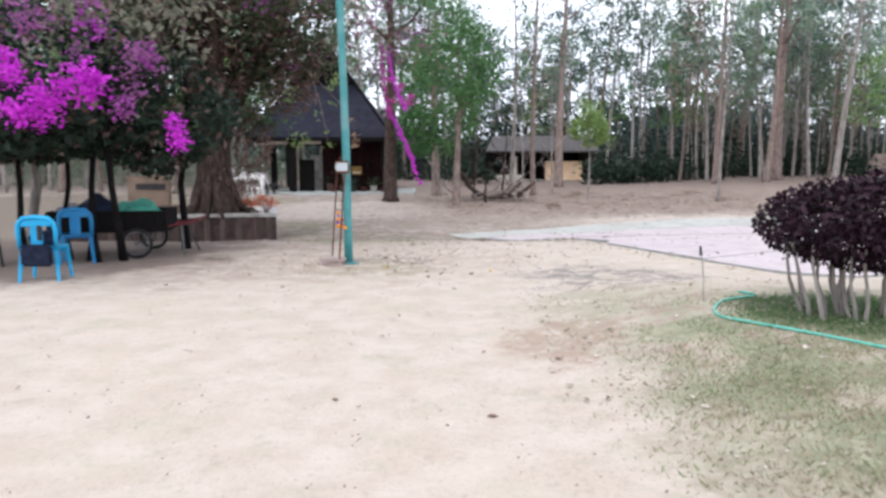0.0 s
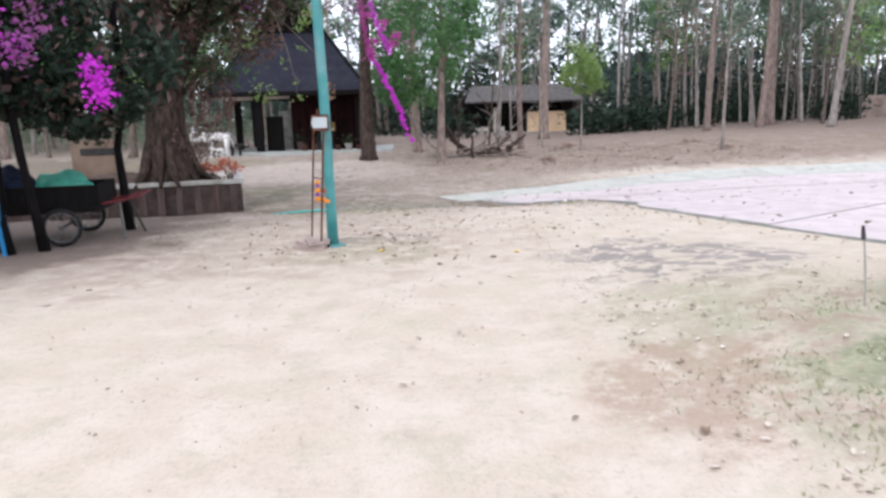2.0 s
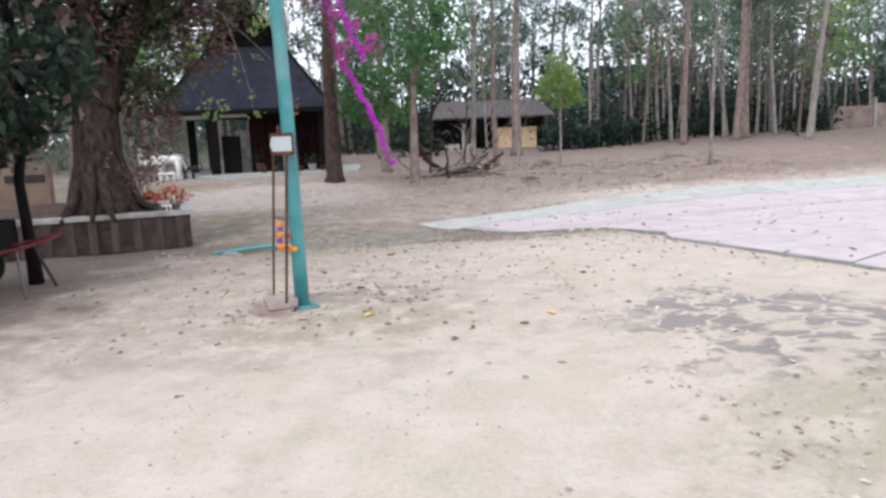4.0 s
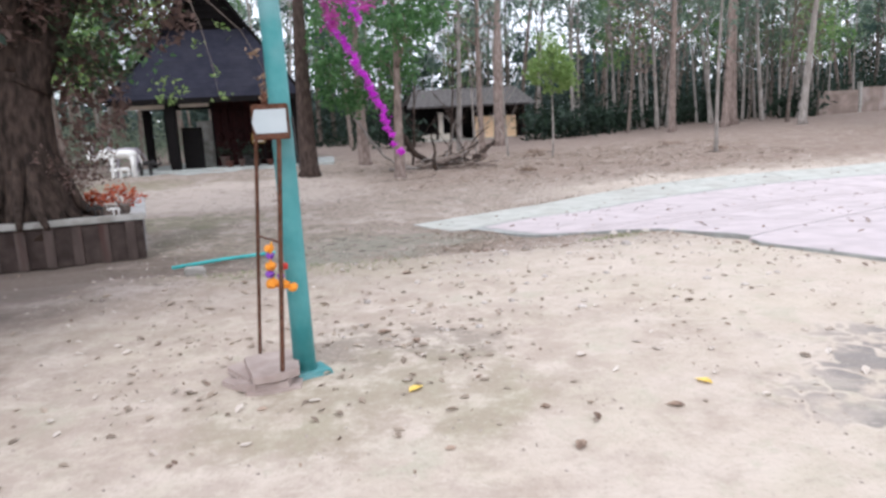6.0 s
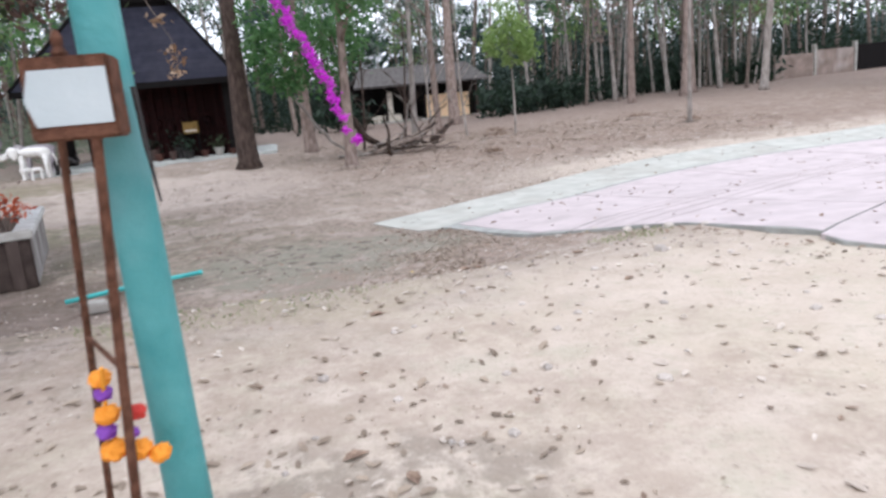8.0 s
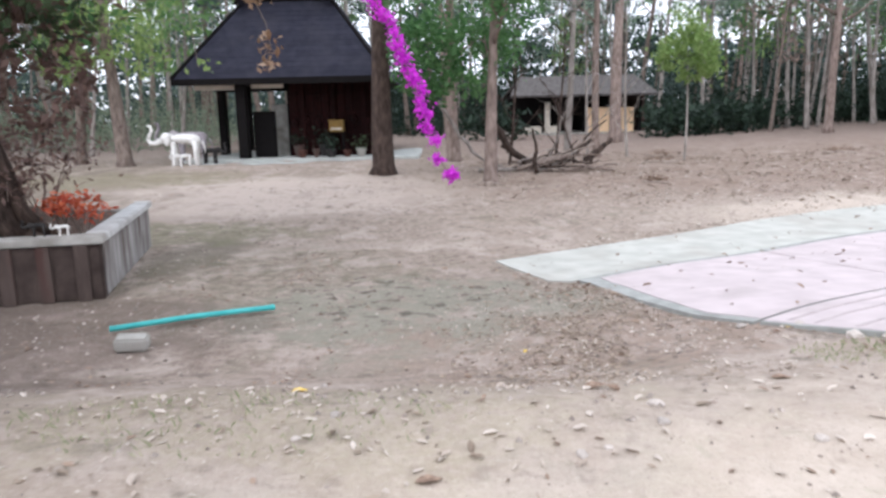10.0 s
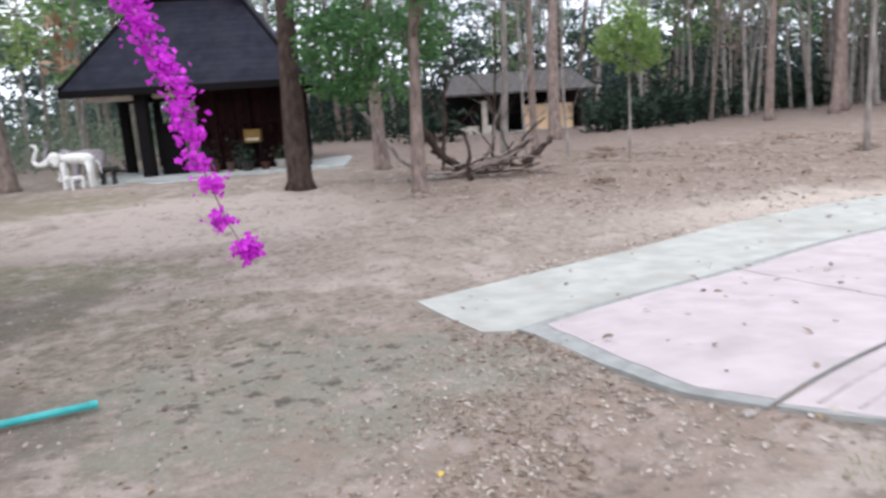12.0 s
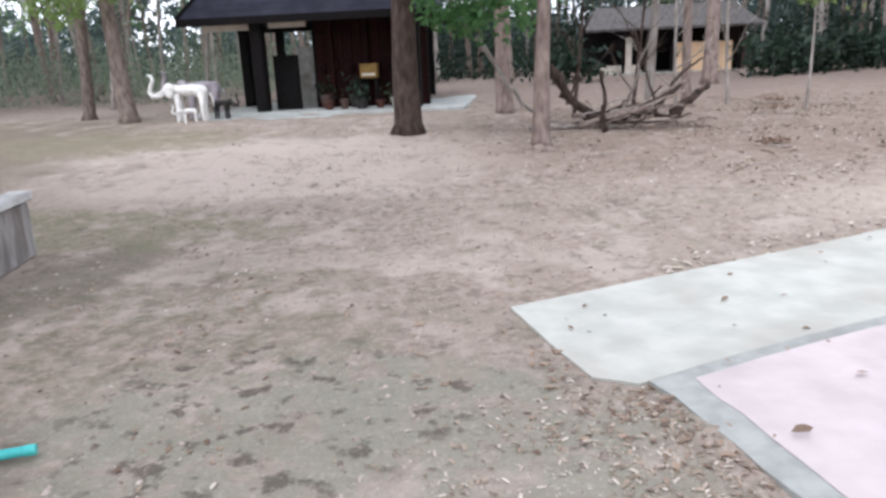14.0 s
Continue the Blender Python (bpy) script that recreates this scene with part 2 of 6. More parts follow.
M_BLUE_LIGHT = mat("light_blue_plastic", (0.02, 0.31, 0.58), (0.035, 0.38, 0.66), 3, 0.4, 0.08)
M_CLOTH_DARK = mat("dark_blue_cloth", (0.008, 0.011, 0.024), (0.02, 0.026, 0.05), 10, 0.9, 0.4)
M_CLOTH_GREEN = mat("green_tarpaulin", (0.04, 0.26, 0.19), (0.08, 0.40, 0.28), 8, 0.6, 0.4, c=(0.3, 0.45, 0.4), c_amount=0.4)
M_CLOTH_GREY = mat("grey_cloth", (0.25, 0.25, 0.27), (0.40, 0.40, 0.42), 8, 0.9, 0.4)
M_RED_PAINT = mat("red_paint", (0.085, 0.014, 0.016), (0.15, 0.028, 0.03), 6, 0.5, 0.2)
M_RUBBER = mat("black_rubber", (0.015, 0.015, 0.015), (0.03, 0.03, 0.03), 20, 0.8, 0.3)
M_STEEL = mat("worn_steel", (0.10, 0.10, 0.10), (0.20, 0.19, 0.19), 20, 0.45, 0.2, metal=0.7)
M_YELLOW = mat("yellow_paint", (0.15, 0.09, 0.02), (0.22, 0.13, 0.03), 6, 0.6, 0.2)
M_TERRA = mat("terracotta", (0.05, 0.024, 0.02), (0.10, 0.048, 0.037), 8, 0.9, 0.3)
M_HOSE = mat("green_hose_plastic", (0.10, 0.40, 0.31), (0.16, 0.50, 0.40), 10, 0.4, 0.1)
M_STONE = mat("pale_field_stone", (0.38, 0.33, 0.29), (0.60, 0.54, 0.49), 12, 0.9, 0.4, vary=0.25)
M_SOIL = mat("planter_soil", (0.07, 0.045, 0.035), (0.14, 0.10, 0.08), 10, 0.95, 0.7)
M_CLOD = mat("dirt_clod", (0.20, 0.16, 0.135), (0.38, 0.33, 0.29), 1.5, 0.95, 0.3, vary=0.4, island=True)
M_YELLOW_LEAF = mat("yellow_leaf", (0.62, 0.42, 0.08), (0.78, 0.58, 0.18), 30, 0.7, 0.3)
M_BROWN_LEAF = mat("brown_leaf", (0.15, 0.10, 0.075), (0.32, 0.23, 0.17), 40, 0.8, 0.4)
M_EARTH = mat("bank_earth", (0.22, 0.175, 0.145), (0.36, 0.295, 0.25), 9, 0.95, 0.6, fine=30)
M_WALL_FAR = mat("dusty_far_wall", (0.17, 0.13, 0.11), (0.28, 0.22, 0.19), 1.6, 0.95, 0.3, c=(0.48, 0.45, 0.43), c_scale=0.45, c_amount=0.7)
M_WOOD_GREY = mat("weathered_grey_wood", (0.16, 0.12, 0.10), (0.32, 0.26, 0.22), 10, 0.9, 0.5, stretch=(1, 1, 1), fine=30)


def ground_material():
    """Pale sand, brown litter soil on the lane and the bank, dry grass on the mound, a grey damp patch, painted shade.
    """
    m, n, l, p = nodes_of("sandy_ground")
    geo = n.new("ShaderNodeNewGeometry")
    sep = n.new("ShaderNodeSeparateXYZ")
    l.new(geo.outputs["Position"], sep.inputs[0])

    def noise_tex(scale, detail=5, rough=0.55):
        t = n.new("ShaderNodeTexNoise")
        t.inputs["Scale"].default_value, t.inputs["Detail"].default_value, t.inputs["Roughness"].default_value = scale, detail, rough
        l.new(geo.outputs["Position"], t.inputs["Vector"])
        return t.outputs[0]

    def math_node(op, a, b=None, clamp=False):
        t = n.new("ShaderNodeMath")
        t.operation, t.use_clamp = op, clamp
        for i, v in enumerate((a, b)):
            if v is None:
                continue
            if isinstance(v, (int, float)):
                t.inputs[i].default_value = v
            else:
                l.new(v, t.inputs[i])
        return t.outputs[0]

    def step(v, lo, hi):
        t = n.new("ShaderNodeMapRange")
        t.interpolation_type = "SMOOTHSTEP"
        t.inputs[1].default_value, t.inputs[2].default_value = lo, hi
        l.new(v, t.inputs[0])
        return t.outputs[0]

    def blend(k, a, b):
        t = n.new("ShaderNodeMixRGB")
        l.new(k, t.inputs[0])
        for i, v in ((1, a), (2, b)):
            if isinstance(v, tuple):
                t.inputs[i].default_value = rgba(v)
            else:
                l.new(v, t.inputs[i])
        return t.outputs[0]

    def blob(cx, cy, rx, ry, edge):
        dx = math_node("DIVIDE", math_node("SUBTRACT", sep.outputs[0], cx), rx)
        dy = math_node("DIVIDE", math_node("SUBTRACT", sep.outputs[1], cy), ry)
        d = math_node("SQRT", math_node("ADD", math_node("MULTIPLY", dx, dx), math_node("MULTIPLY", dy, dy)))
        d = math_node("ADD", d, math_node("MULTIPLY", math_node("SUBTRACT", wob, 0.5), edge))
        return math_node("SUBTRACT", 1.0, step(d, 0.7, 1.15), True)

    wob = noise_tex(1.3, 6, 0.65)
    fine = noise_tex(9.0, 6, 0.7)
    grit = noise_tex(60.0, 4, 0.7)
    broad = noise_tex(0.5, 4)
    clod = noise_tex(4.2, 6, 0.7)
    mid = noise_tex(2.1, 6, 0.7)
    small = noise_tex(13.0, 6, 0.72)
    flake = noise_tex(31.0, 4, 0.7)
    smudge = noise_tex(4.6, 6, 0.62)
    warm = noise_tex(0.95, 5, 0.65)

    def part_of(k, amount, noise_out=None, lo=0.4, hi=0.6):
        if noise_out is not None:
            k = math_node("MULTIPLY", k, step(noise_out, lo, hi))
        return math_node("MULTIPLY", k, amount)

    sand = blend(step(noise_tex(2.4, 5, 0.6), 0.35, 0.65), (0.468, 0.39, 0.318), (0.535, 0.455, 0.382))
    sand = blend(part_of(step(fine, 0.45, 0.75), 0.3), sand, (0.40, 0.34, 0.28))
    sand = blend(part_of(step(warm, 0.5, 0.62), 0.5), sand, (0.455, 0.40, 0.31))
    sand = blend(part_of(step(noise_tex(3.7, 7, 0.75), 0.53, 0.66), 0.5), sand, (0.385, 0.36, 0.27))
    sand = blend(part_of(step(small, 0.57, 0.72), 0.5), sand, (0.32, 0.27, 0.22))
    sand = blend(part_of(step(broad, 0.5, 0.72), 0.5), sand, (0.49, 0.42, 0.325))
    sand = blend(part_of(step(wob, 0.55, 0.70), 0.5), sand, (0.365, 0.345, 0.255))
    sand = blend(part_of(step(smudge, 0.60, 0.70), 0.35), sand, (0.33, 0.265, 0.22))
    soil = blend(step(fine, 0.32, 0.66), (0.235, 0.185, 0.15), (0.41, 0.335, 0.282))
    soil = blend(part_of(step(warm, 0.48, 0.6), 0.65), soil, (0.355, 0.29, 0.24))
    soil = blend(part_of(step(wob, 0.5, 0.64), 0.8), soil, (0.45, 0.375, 0.325))
    soil = blend(part_of(step(mid, 0.53, 0.65), 0.6), soil, (0.225, 0.20, 0.15))
    soil = blend(part_of(step(clod, 0.54, 0.66), 0.6), soil, (0.175, 0.14, 0.118))
    yw = math_node("ADD", sep.outputs[1], math_node("MULTIPLY", math_node("SUBTRACT", wob, 0.5), 3.5))
    # the yard's sand gives way to soil where the ground drops, sooner on the left
    edge = math_node("ADD", yw, math_node("MULTIPLY", step(sep.outputs[0], -5.0, 4.0), -2.6))
    k_soil = step(edge, 10.6, 14.0)
    col = blend(k_soil, sand, soil)
    # worn pale track along the lane and in front of the house
    col = blend(part_of(blob(-4.6, 26.3, 5.0, 2.5, 1.5), 0.9, mid, 0.28, 0.5), col, (0.52, 0.435, 0.375))
    lane = math_node("ADD", yw, math_node("MULTIPLY", math_node("MAXIMUM", sep.outputs[0], 3.0), -0.16))
    k_lane = math_node("MULTIPLY", step(lane, 21.0, 22.2), math_node("SUBTRACT", 1.0, step(lane, 22.7, 24.4)))
    col = blend(part_of(math_node("MULTIPLY", k_lane, step(sep.outputs[0], 2.0, 7.0)), 0.95), col, (0.56, 0.475, 0.40))
    ruts = math_node("ADD", yw, math_node("MULTIPLY", sep.outputs[0], -0.12))
    k_rut = math_node("MULTIPLY", step(ruts, 20.7, 21.1), math_node("SUBTRACT", 1.0, step(ruts, 21.3, 21.9)))
    col = blend(part_of(math_node("MULTIPLY", k_rut, math_node("SUBTRACT", 1.0, step(sep.outputs[0], -1.0, 3.0))), 0.7, mid, 0.35, 0.55), col, (0.51, 0.43, 0.37))
    col = blend(part_of(blob(-2.0, 18.5, 3.4, 3.2, 1.6), 0.12), col, (0.23, 0.18, 0.15))
    # planter's shade, painted along the foot of its side wall
    col = blend(part_of(blob(-4.35, 20.6, 0.75, 1.7, 1.4), 0.6), col, (0.15, 0.135, 0.10))
    col = blend(part_of(blob(1.9, 6.9, 1.2, 1.1, 2.2), 0.6, clod, 0.36, 0.58), col, (0.32, 0.30, 0.205))
    # mossy damp hollow by the planter, burnt patch, dry brown patches
    col = blend(part_of(blob(-3.0, 18.8, 2.8, 2.3, 2.2), 0.55, clod, 0.38, 0.6), col, (0.165, 0.155, 0.105))
    col = blend(part_of(blob(-0.8, 17.5, 2.3, 1.5, 2.0), 0.8, mid, 0.34, 0.54), col, (0.275, 0.262, 0.21))
    col = blend(part_of(blob(-1.35, 18.1, 1.3, 1.0, 2.0), 0.85, smudge, 0.53, 0.62), col, (0.10, 0.085, 0.07))
    cells = n.new("ShaderNodeTexVoronoi")
    cells.feature = "DISTANCE_TO_EDGE"
    cells.inputs["Scale"].default_value = 2.3
    warp = n.new("ShaderNodeVectorMath")
    warp.operation = "MULTIPLY_ADD"
    warp.inputs[1].default_value = (0.9, 0.9, 0.0)
    wn2 = n.new("ShaderNodeTexNoise")
    wn2.inputs["Scale"].default_value = 3.0
    l.new(geo.outputs["Position"], wn2.inputs["Vector"])
    l.new(wn2.outputs["Color"], warp.inputs[0])
    l.new(geo.outputs["Position"], warp.inputs[2])
    flat = n.new("ShaderNodeVectorMath")
    flat.operation = "MULTIPLY"
    flat.inputs[1].default_value = (1, 1, 0)
    l.new(warp.outputs[0], flat.inputs[0])
    l.new(flat.outputs[0], cells.inputs["Vector"])
    damp = math_node("MULTIPLY", blob(2.25, 9.1, 1.25, 1.45, 1.5), step(cells.outputs["Distance"], 0.03, 0.08))
    col = blend(part_of(damp, 0.75, noise_tex(2.4, 4, 0.5), 0.40, 0.49), col, (0.165, 0.152, 0.148))
    col = blend(part_of(blob(1.15, 5.75, 0.75, 0.7, 2.2), 0.75, clod, 0.34, 0.56), col, (0.325, 0.235, 0.175))
    col = blend(part_of(blob(0.9, 16.2, 1.8, 1.2, 2.2), 0.5, fine, 0.36, 0.6), col, (0.27, 0.185, 0.14))
    col = blend(part_of(blob(-0.95, 10.9, 0.75, 0.55, 2.4), 0.7, clod, 0.4, 0.55), col, (0.20, 0.185, 0.155))
    col = blend(part_of(blob(-1.0, 10.1, 0.9, 0.8, 2.4), 0.6, mid, 0.40, 0.55), col, (0.30, 0.28, 0.18))
    col = blend(part_of(blob(-2.2, 11.0, 3.4, 2.4, 2.2), 0.55, clod, 0.34, 0.62), col, (0.315, 0.245, 0.195))
    col = blend(part_of(blob(-4.8, 9.8, 2.2, 1.8, 2.0), 0.6, mid, 0.34, 0.6), col, (0.33, 0.265, 0.215))
    # next three: shade painted behind and under the thicket and before the planter
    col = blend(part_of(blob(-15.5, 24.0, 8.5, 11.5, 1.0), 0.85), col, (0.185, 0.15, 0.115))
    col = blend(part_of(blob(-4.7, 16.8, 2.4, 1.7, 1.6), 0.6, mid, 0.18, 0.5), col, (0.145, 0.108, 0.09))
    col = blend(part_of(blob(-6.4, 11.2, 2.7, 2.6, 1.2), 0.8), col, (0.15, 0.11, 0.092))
    col = blend(part_of(blob(-1.4, 14.2, 1.9, 0.9, 2.4), 0.5, small, 0.35, 0.6), col, (0.37, 0.325, 0.23))
    col = blend(part_of(blob(-9.6, 29.0, 4.2, 2.0, 1.8), 0.75, clod, 0.3, 0.56), col, (0.235, 0.205, 0.135))
    col = blend(part_of(blob(-5.5, 22.6, 2.8, 1.0, 1.8), 0.75, clod, 0.3, 0.56), col, (0.20, 0.19, 0.12))
    # grass on the mound
    gx = math_node("ADD", sep.outputs[0], math_node("MULTIPLY", math_node("SUBTRACT", wob, 0.5), 2.6))
    k_gr = math_node("MULTIPLY", step(gx, 0.7, 2.3), math_node("SUBTRACT", 1.0, step(yw, 5.6, 8.4)))
    turf = blend(step(fine, 0.4, 0.62), (0.155, 0.185, 0.095), (0.295, 0.30, 0.185))
    bare = blend(step(clod, 0.45, 0.6), (0.44, 0.375, 0.295), (0.28, 0.20, 0.15))
    col = blend(part_of(k_gr, 0.85), col, blend(step(mid, 0.44, 0.58), turf, bare))
    tuft = blend(step(small, 0.42, 0.6), (0.13, 0.155, 0.075), (0.27, 0.25, 0.155))
    k_near = math_node("MULTIPLY", step(gx, 0.9, 2.0), math_node("SUBTRACT", 1.0, step(yw, 3.6, 5.6)))
    col = blend(part_of(k_near, 0.55, clod, 0.38, 0.58), col, tuft)
    # dark soil under the shrub, with the shrub's shadow painted in
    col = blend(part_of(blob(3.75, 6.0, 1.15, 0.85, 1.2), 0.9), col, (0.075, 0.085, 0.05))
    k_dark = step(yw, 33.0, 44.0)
    bank = math_node("MULTIPLY", step(yw, 23.6, 26.6), step(sep.outputs[0], -3.5, 1.5))
    col = blend(part_of(bank, 0.62, mid, 0.24, 0.58), col, (0.225, 0.155, 0.12))
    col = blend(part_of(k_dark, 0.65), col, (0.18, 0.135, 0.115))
    # broad tree shade painted over the ground round thicket and cart
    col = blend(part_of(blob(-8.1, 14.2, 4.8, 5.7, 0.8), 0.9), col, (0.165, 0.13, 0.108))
    # chips, crumbs and dark smudges over all the bare soil
    col = blend(part_of(k_soil, 0.32, small, 0.56, 0.70), col, (0.155, 0.12, 0.10))
    col = blend(part_of(k_soil, 0.4, flake, 0.60, 0.72), col, (0.52, 0.45, 0.39))
    smear = math_node("MULTIPLY", k_soil, step(smudge, 0.55, 0.68))
    col = blend(part_of(smear, 0.6, broad, 0.44, 0.56), col, (0.125, 0.10, 0.085))
    col = blend(part_of(step(grit, 0.52, 0.72), 0.36), col, (0.16, 0.125, 0.10))
    pits = noise_tex(24.0, 5, 0.75)
    col = blend(part_of(step(pits, 0.52, 0.68), 0.2), col, (0.19, 0.155, 0.125))
    col = blend(part_of(math_node("SUBTRACT", 1.0, step(pits, 0.33, 0.46)), 0.28), col, (0.60, 0.535, 0.46))
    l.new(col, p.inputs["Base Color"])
    p.inputs["Roughness"].default_value = 0.95
    p.inputs["Specular IOR Level"].default_value = 0.15
    b1 = n.new("ShaderNodeBump")
    b1.inputs["Strength"].default_value, b1.inputs["Distance"].default_value = 0.6, 0.05
    rough_k = math_node("ADD", 0.14, math_node("MULTIPLY", k_soil, 1.6))
    l.new(math_node("MULTIPLY", math_node("ADD", math_node("ADD", fine, clod), math_node("MULTIPLY", grit, 0.3)), rough_k), b1.inputs["Height"])
    l.new(b1.outputs[0], p.inputs["Normal"])
    return m


M_GROUND = ground_material()


# ---- mesh helpers ----
def finish(bm, name, material, smooth=False):
    me = bpy.data.meshes.new(name)
    bmesh.ops.recalc_face_normals(bm, faces=bm.faces)
    if smooth:
        for f in bm.faces:
            f.smooth = True
    bm.to_mesh(me)
    bm.free()
    me.materials.append(material)
    return me


def part(name, bm, material, parent=None, label="", smooth=False):
    """Links a bmesh as one mesh object, under a thing or a part."""
    ob = new(name, finish(bm, name, material, smooth))
    if parent:
        ob.parent = parent
    if label:
        ob["label"] = label
    return ob


def thing(name, at, label, category, group="", kind="", rz=0.0):
    """An Empty at a thing's base, to parent its parts."""
    ob = new(name)
    ob.matrix_basis = pose(*at, 0, 0, rz)
    return tagged(ob, label, category, group, kind)


def box(bm, x0, x1, y0, y1, z0, z1, bevel=0.0, m=None):
    ret = bmesh.ops.create_cube(bm, size=1)
    vs = ret["verts"]
    for v in vs:
        v.co = Vector(((x0 + x1) / 2 + v.co.x * (x1 - x0), (y0 + y1) / 2 + v.co.y * (y1 - y0), (z0 + z1) / 2 + v.co.z * (z1 - z0)))
    es = {e for v in vs for e in v.link_edges}
    if bevel:
        r = bmesh.ops.bevel(bm, geom=list(es), offset=bevel, segments=2, affect="EDGES")
        vs = list({v for f in r["faces"] for v in f.verts} | {v for v in vs if v.is_valid})
    if m:
        bmesh.ops.transform(bm, matrix=m, verts=vs)
    return bm


def boxed(*a, **k):
    return box(bmesh.new(), *a, **k)


def tube(bm, pts, rads, n=8, wob=0.0, rng=None):
    """A round bar along points, with a radius at each, closed at both ends."""
    pts = [Vector(p) for p in pts]
    rings = []
    for i, p in enumerate(pts):
        d = (pts[min(i + 1, len(pts) - 1)] - pts[max(i - 1, 0)]).normalized()
        u = d.orthogonal().normalized() if abs(d.z) < 0.5 else d.cross(Vector((0, 1, 0.01))).normalized()
        w = d.cross(u).normalized()
        r = rads[i] if hasattr(rads, "__len__") else rads
        ring = []
        for k in range(n):
            a = 2 * math.pi * k / n
            q = r * (1 + (rng.uniform(-wob, wob) if rng else 0))
            ring.append(bm.verts.new(p + u * math.cos(a) * q + w * math.sin(a) * q))
        rings.append(ring)
    for a, b in zip(rings, rings[1:]):
        for k in range(n):
            bm.faces.new((a[k], a[(k + 1) % n], b[(k + 1) % n], b[k]))
    bm.faces.new(rings[0][::-1])
    bm.faces.new(rings[-1])
    return bm


def lathe(bm, prof, n=16, at=(0, 0, 0)):
    """Turns (radius, height) pairs round the upright axis."""
    rings = []
    for r, z in prof:
        rings.append([bm.verts.new((at[0] + r * math.cos(2 * math.pi * k / n), at[1] + r * math.sin(2 * math.pi * k / n), at[2] + z)) for k in range(n)])
    for a, b in zip(rings, rings[1:]):
        for k in range(n):
            bm.faces.new((a[k], a[(k + 1) % n], b[(k + 1) % n], b[k]))
    bm.faces.new(rings[0][::-1])
    bm.faces.new(rings[-1])
    return bm


def blob_ball(bm, at, r, seg=10):
    """A rounded lump with three radii."""
    ret = bmesh.ops.create_uvsphere(bm, u_segments=seg, v_segments=max(5, seg // 2 + 1), radius=1)
    for v in ret["verts"]:
        v.co = Vector((at[0] + v.co.x * r[0], at[1] + v.co.y * r[1], at[2] + v.co.z * r[2]))
    return bm


def leaves_mesh(name, material, centres, sizes, rng, ratio=0.5, droop=0.4):
    """Folded four-cornered leaves at the given centres, each turned at random."""
    c = np.asarray(centres, float)
    k = len(c)
    s = np.asarray(sizes, float).reshape(-1, 1) * np.ones((k, 1))
    a = rng.uniform(0, 2 * np.pi, k)
    e = rng.uniform(-1.1, 0.7, k) - droop * 0.5
    d = np.stack([np.cos(a) * np.cos(e), np.sin(a) * np.cos(e), np.sin(e)], 1)
    side = np.stack([-np.sin(a), np.cos(a), np.zeros(k)], 1)
    up = np.cross(d, side)
    roll = rng.uniform(-1.2, 1.2, (k, 1))
    side = side * np.cos(roll) + up * np.sin(roll)
    up = np.cross(d, side)
    w = s * ratio
    v = np.stack([c - d * s, c + side * w + up * w * 0.25, c + d * s, c - side * w + up * w * 0.25], 1).reshape(-1, 3)
    i = np.arange(k) * 4
    f = np.concatenate([np.stack([i, i + 1, i + 2], 1), np.stack([i, i + 2, i + 3], 1)])
    me = bpy.data.meshes.new(name)
    me.from_pydata(v.tolist(), [], f.tolist())
    me.materials.append(material)
    return me


def clumps(rng, tips, per, spread, flat=0.7):
    """Leaf places gathered round each tip."""
    out = []
    for t in tips:
        r = rng.normal(0, spread, (per, 3))
        r[:, 2] *= flat
        out.append(np.asarray(t) + r)
    return np.concatenate(out)


# ---- ground ----
def sm(a, b, v):
    v = min(1.0, max(0.0, (v - a) / (b - a)))
    return v * v * (3 - 2 * v)


def ground_z(x, y):
    """The yard, its drop to the lane, the bank beyond and the grass mound."""
    left = -0.46 * sm(13.9, 15.9, y)
    right = -0.46 * min(1.0, max(0.0, (y - 13.8) / 6.2))
    k = sm(-0.3, 3.0, x)
    z = left * (1 - k) + right * k
    z += 0.22 * sm(0.6, 2.8, x) * (1 - sm(7.0, 10.0, y))
    z += 0.52 * sm(21.5, 28.5, y)
    z += 0.018 * max(0.0, min(y, 60.0) - 28.5)
    z += 0.025 * max(0.0, min(x, 40.0) - 8.0) * sm(24.0, 34.0, y)
    return z


D, N = Vector((0.855, 0.52, 0)).normalized(), Vector((-0.52, 0.855, 0)).normalized()


def drive_bend(a):
    q = max(0.0, a - 15.0)
    return 0.04 * min(q, 8.0) ** 2 + 0.45 * max(0.0, q - 8.0)


def under_drive(x, y):
    a, c = x * D.x + y * D.y, x * N.x + y * N.y
    c += drive_bend(a)
    return sm(10.5, 10.9, a) * sm(4.7, 5.0, c) * (1 - sm(16.45, 16.8, c)) * (1 - sm(32.2, 32.8, a))


def bumps(x, y):
    k = 0.012 + 0.03 * sm(12.5, 15.0, y) + 0.05 * sm(23.5, 27, y)
    return k * noise.noise(Vector((x * 1.1, y * 1.1, 0))) + (0.002 + 0.012 * sm(13, 15, y)) * noise.noise(Vector((x * 2.5, y * 2.5, 3)))


def spread_coords(lo, hi, step, far):
    c = list(np.arange(lo, hi + 1e-6, step))
    d = step
    while c[-1] < far:
        d *= 1.35
        c.append(c[-1] + d)
    d = step
    while c[0] > -far:
        d *= 1.35
        c.insert(0, c[0] - d)
    return c


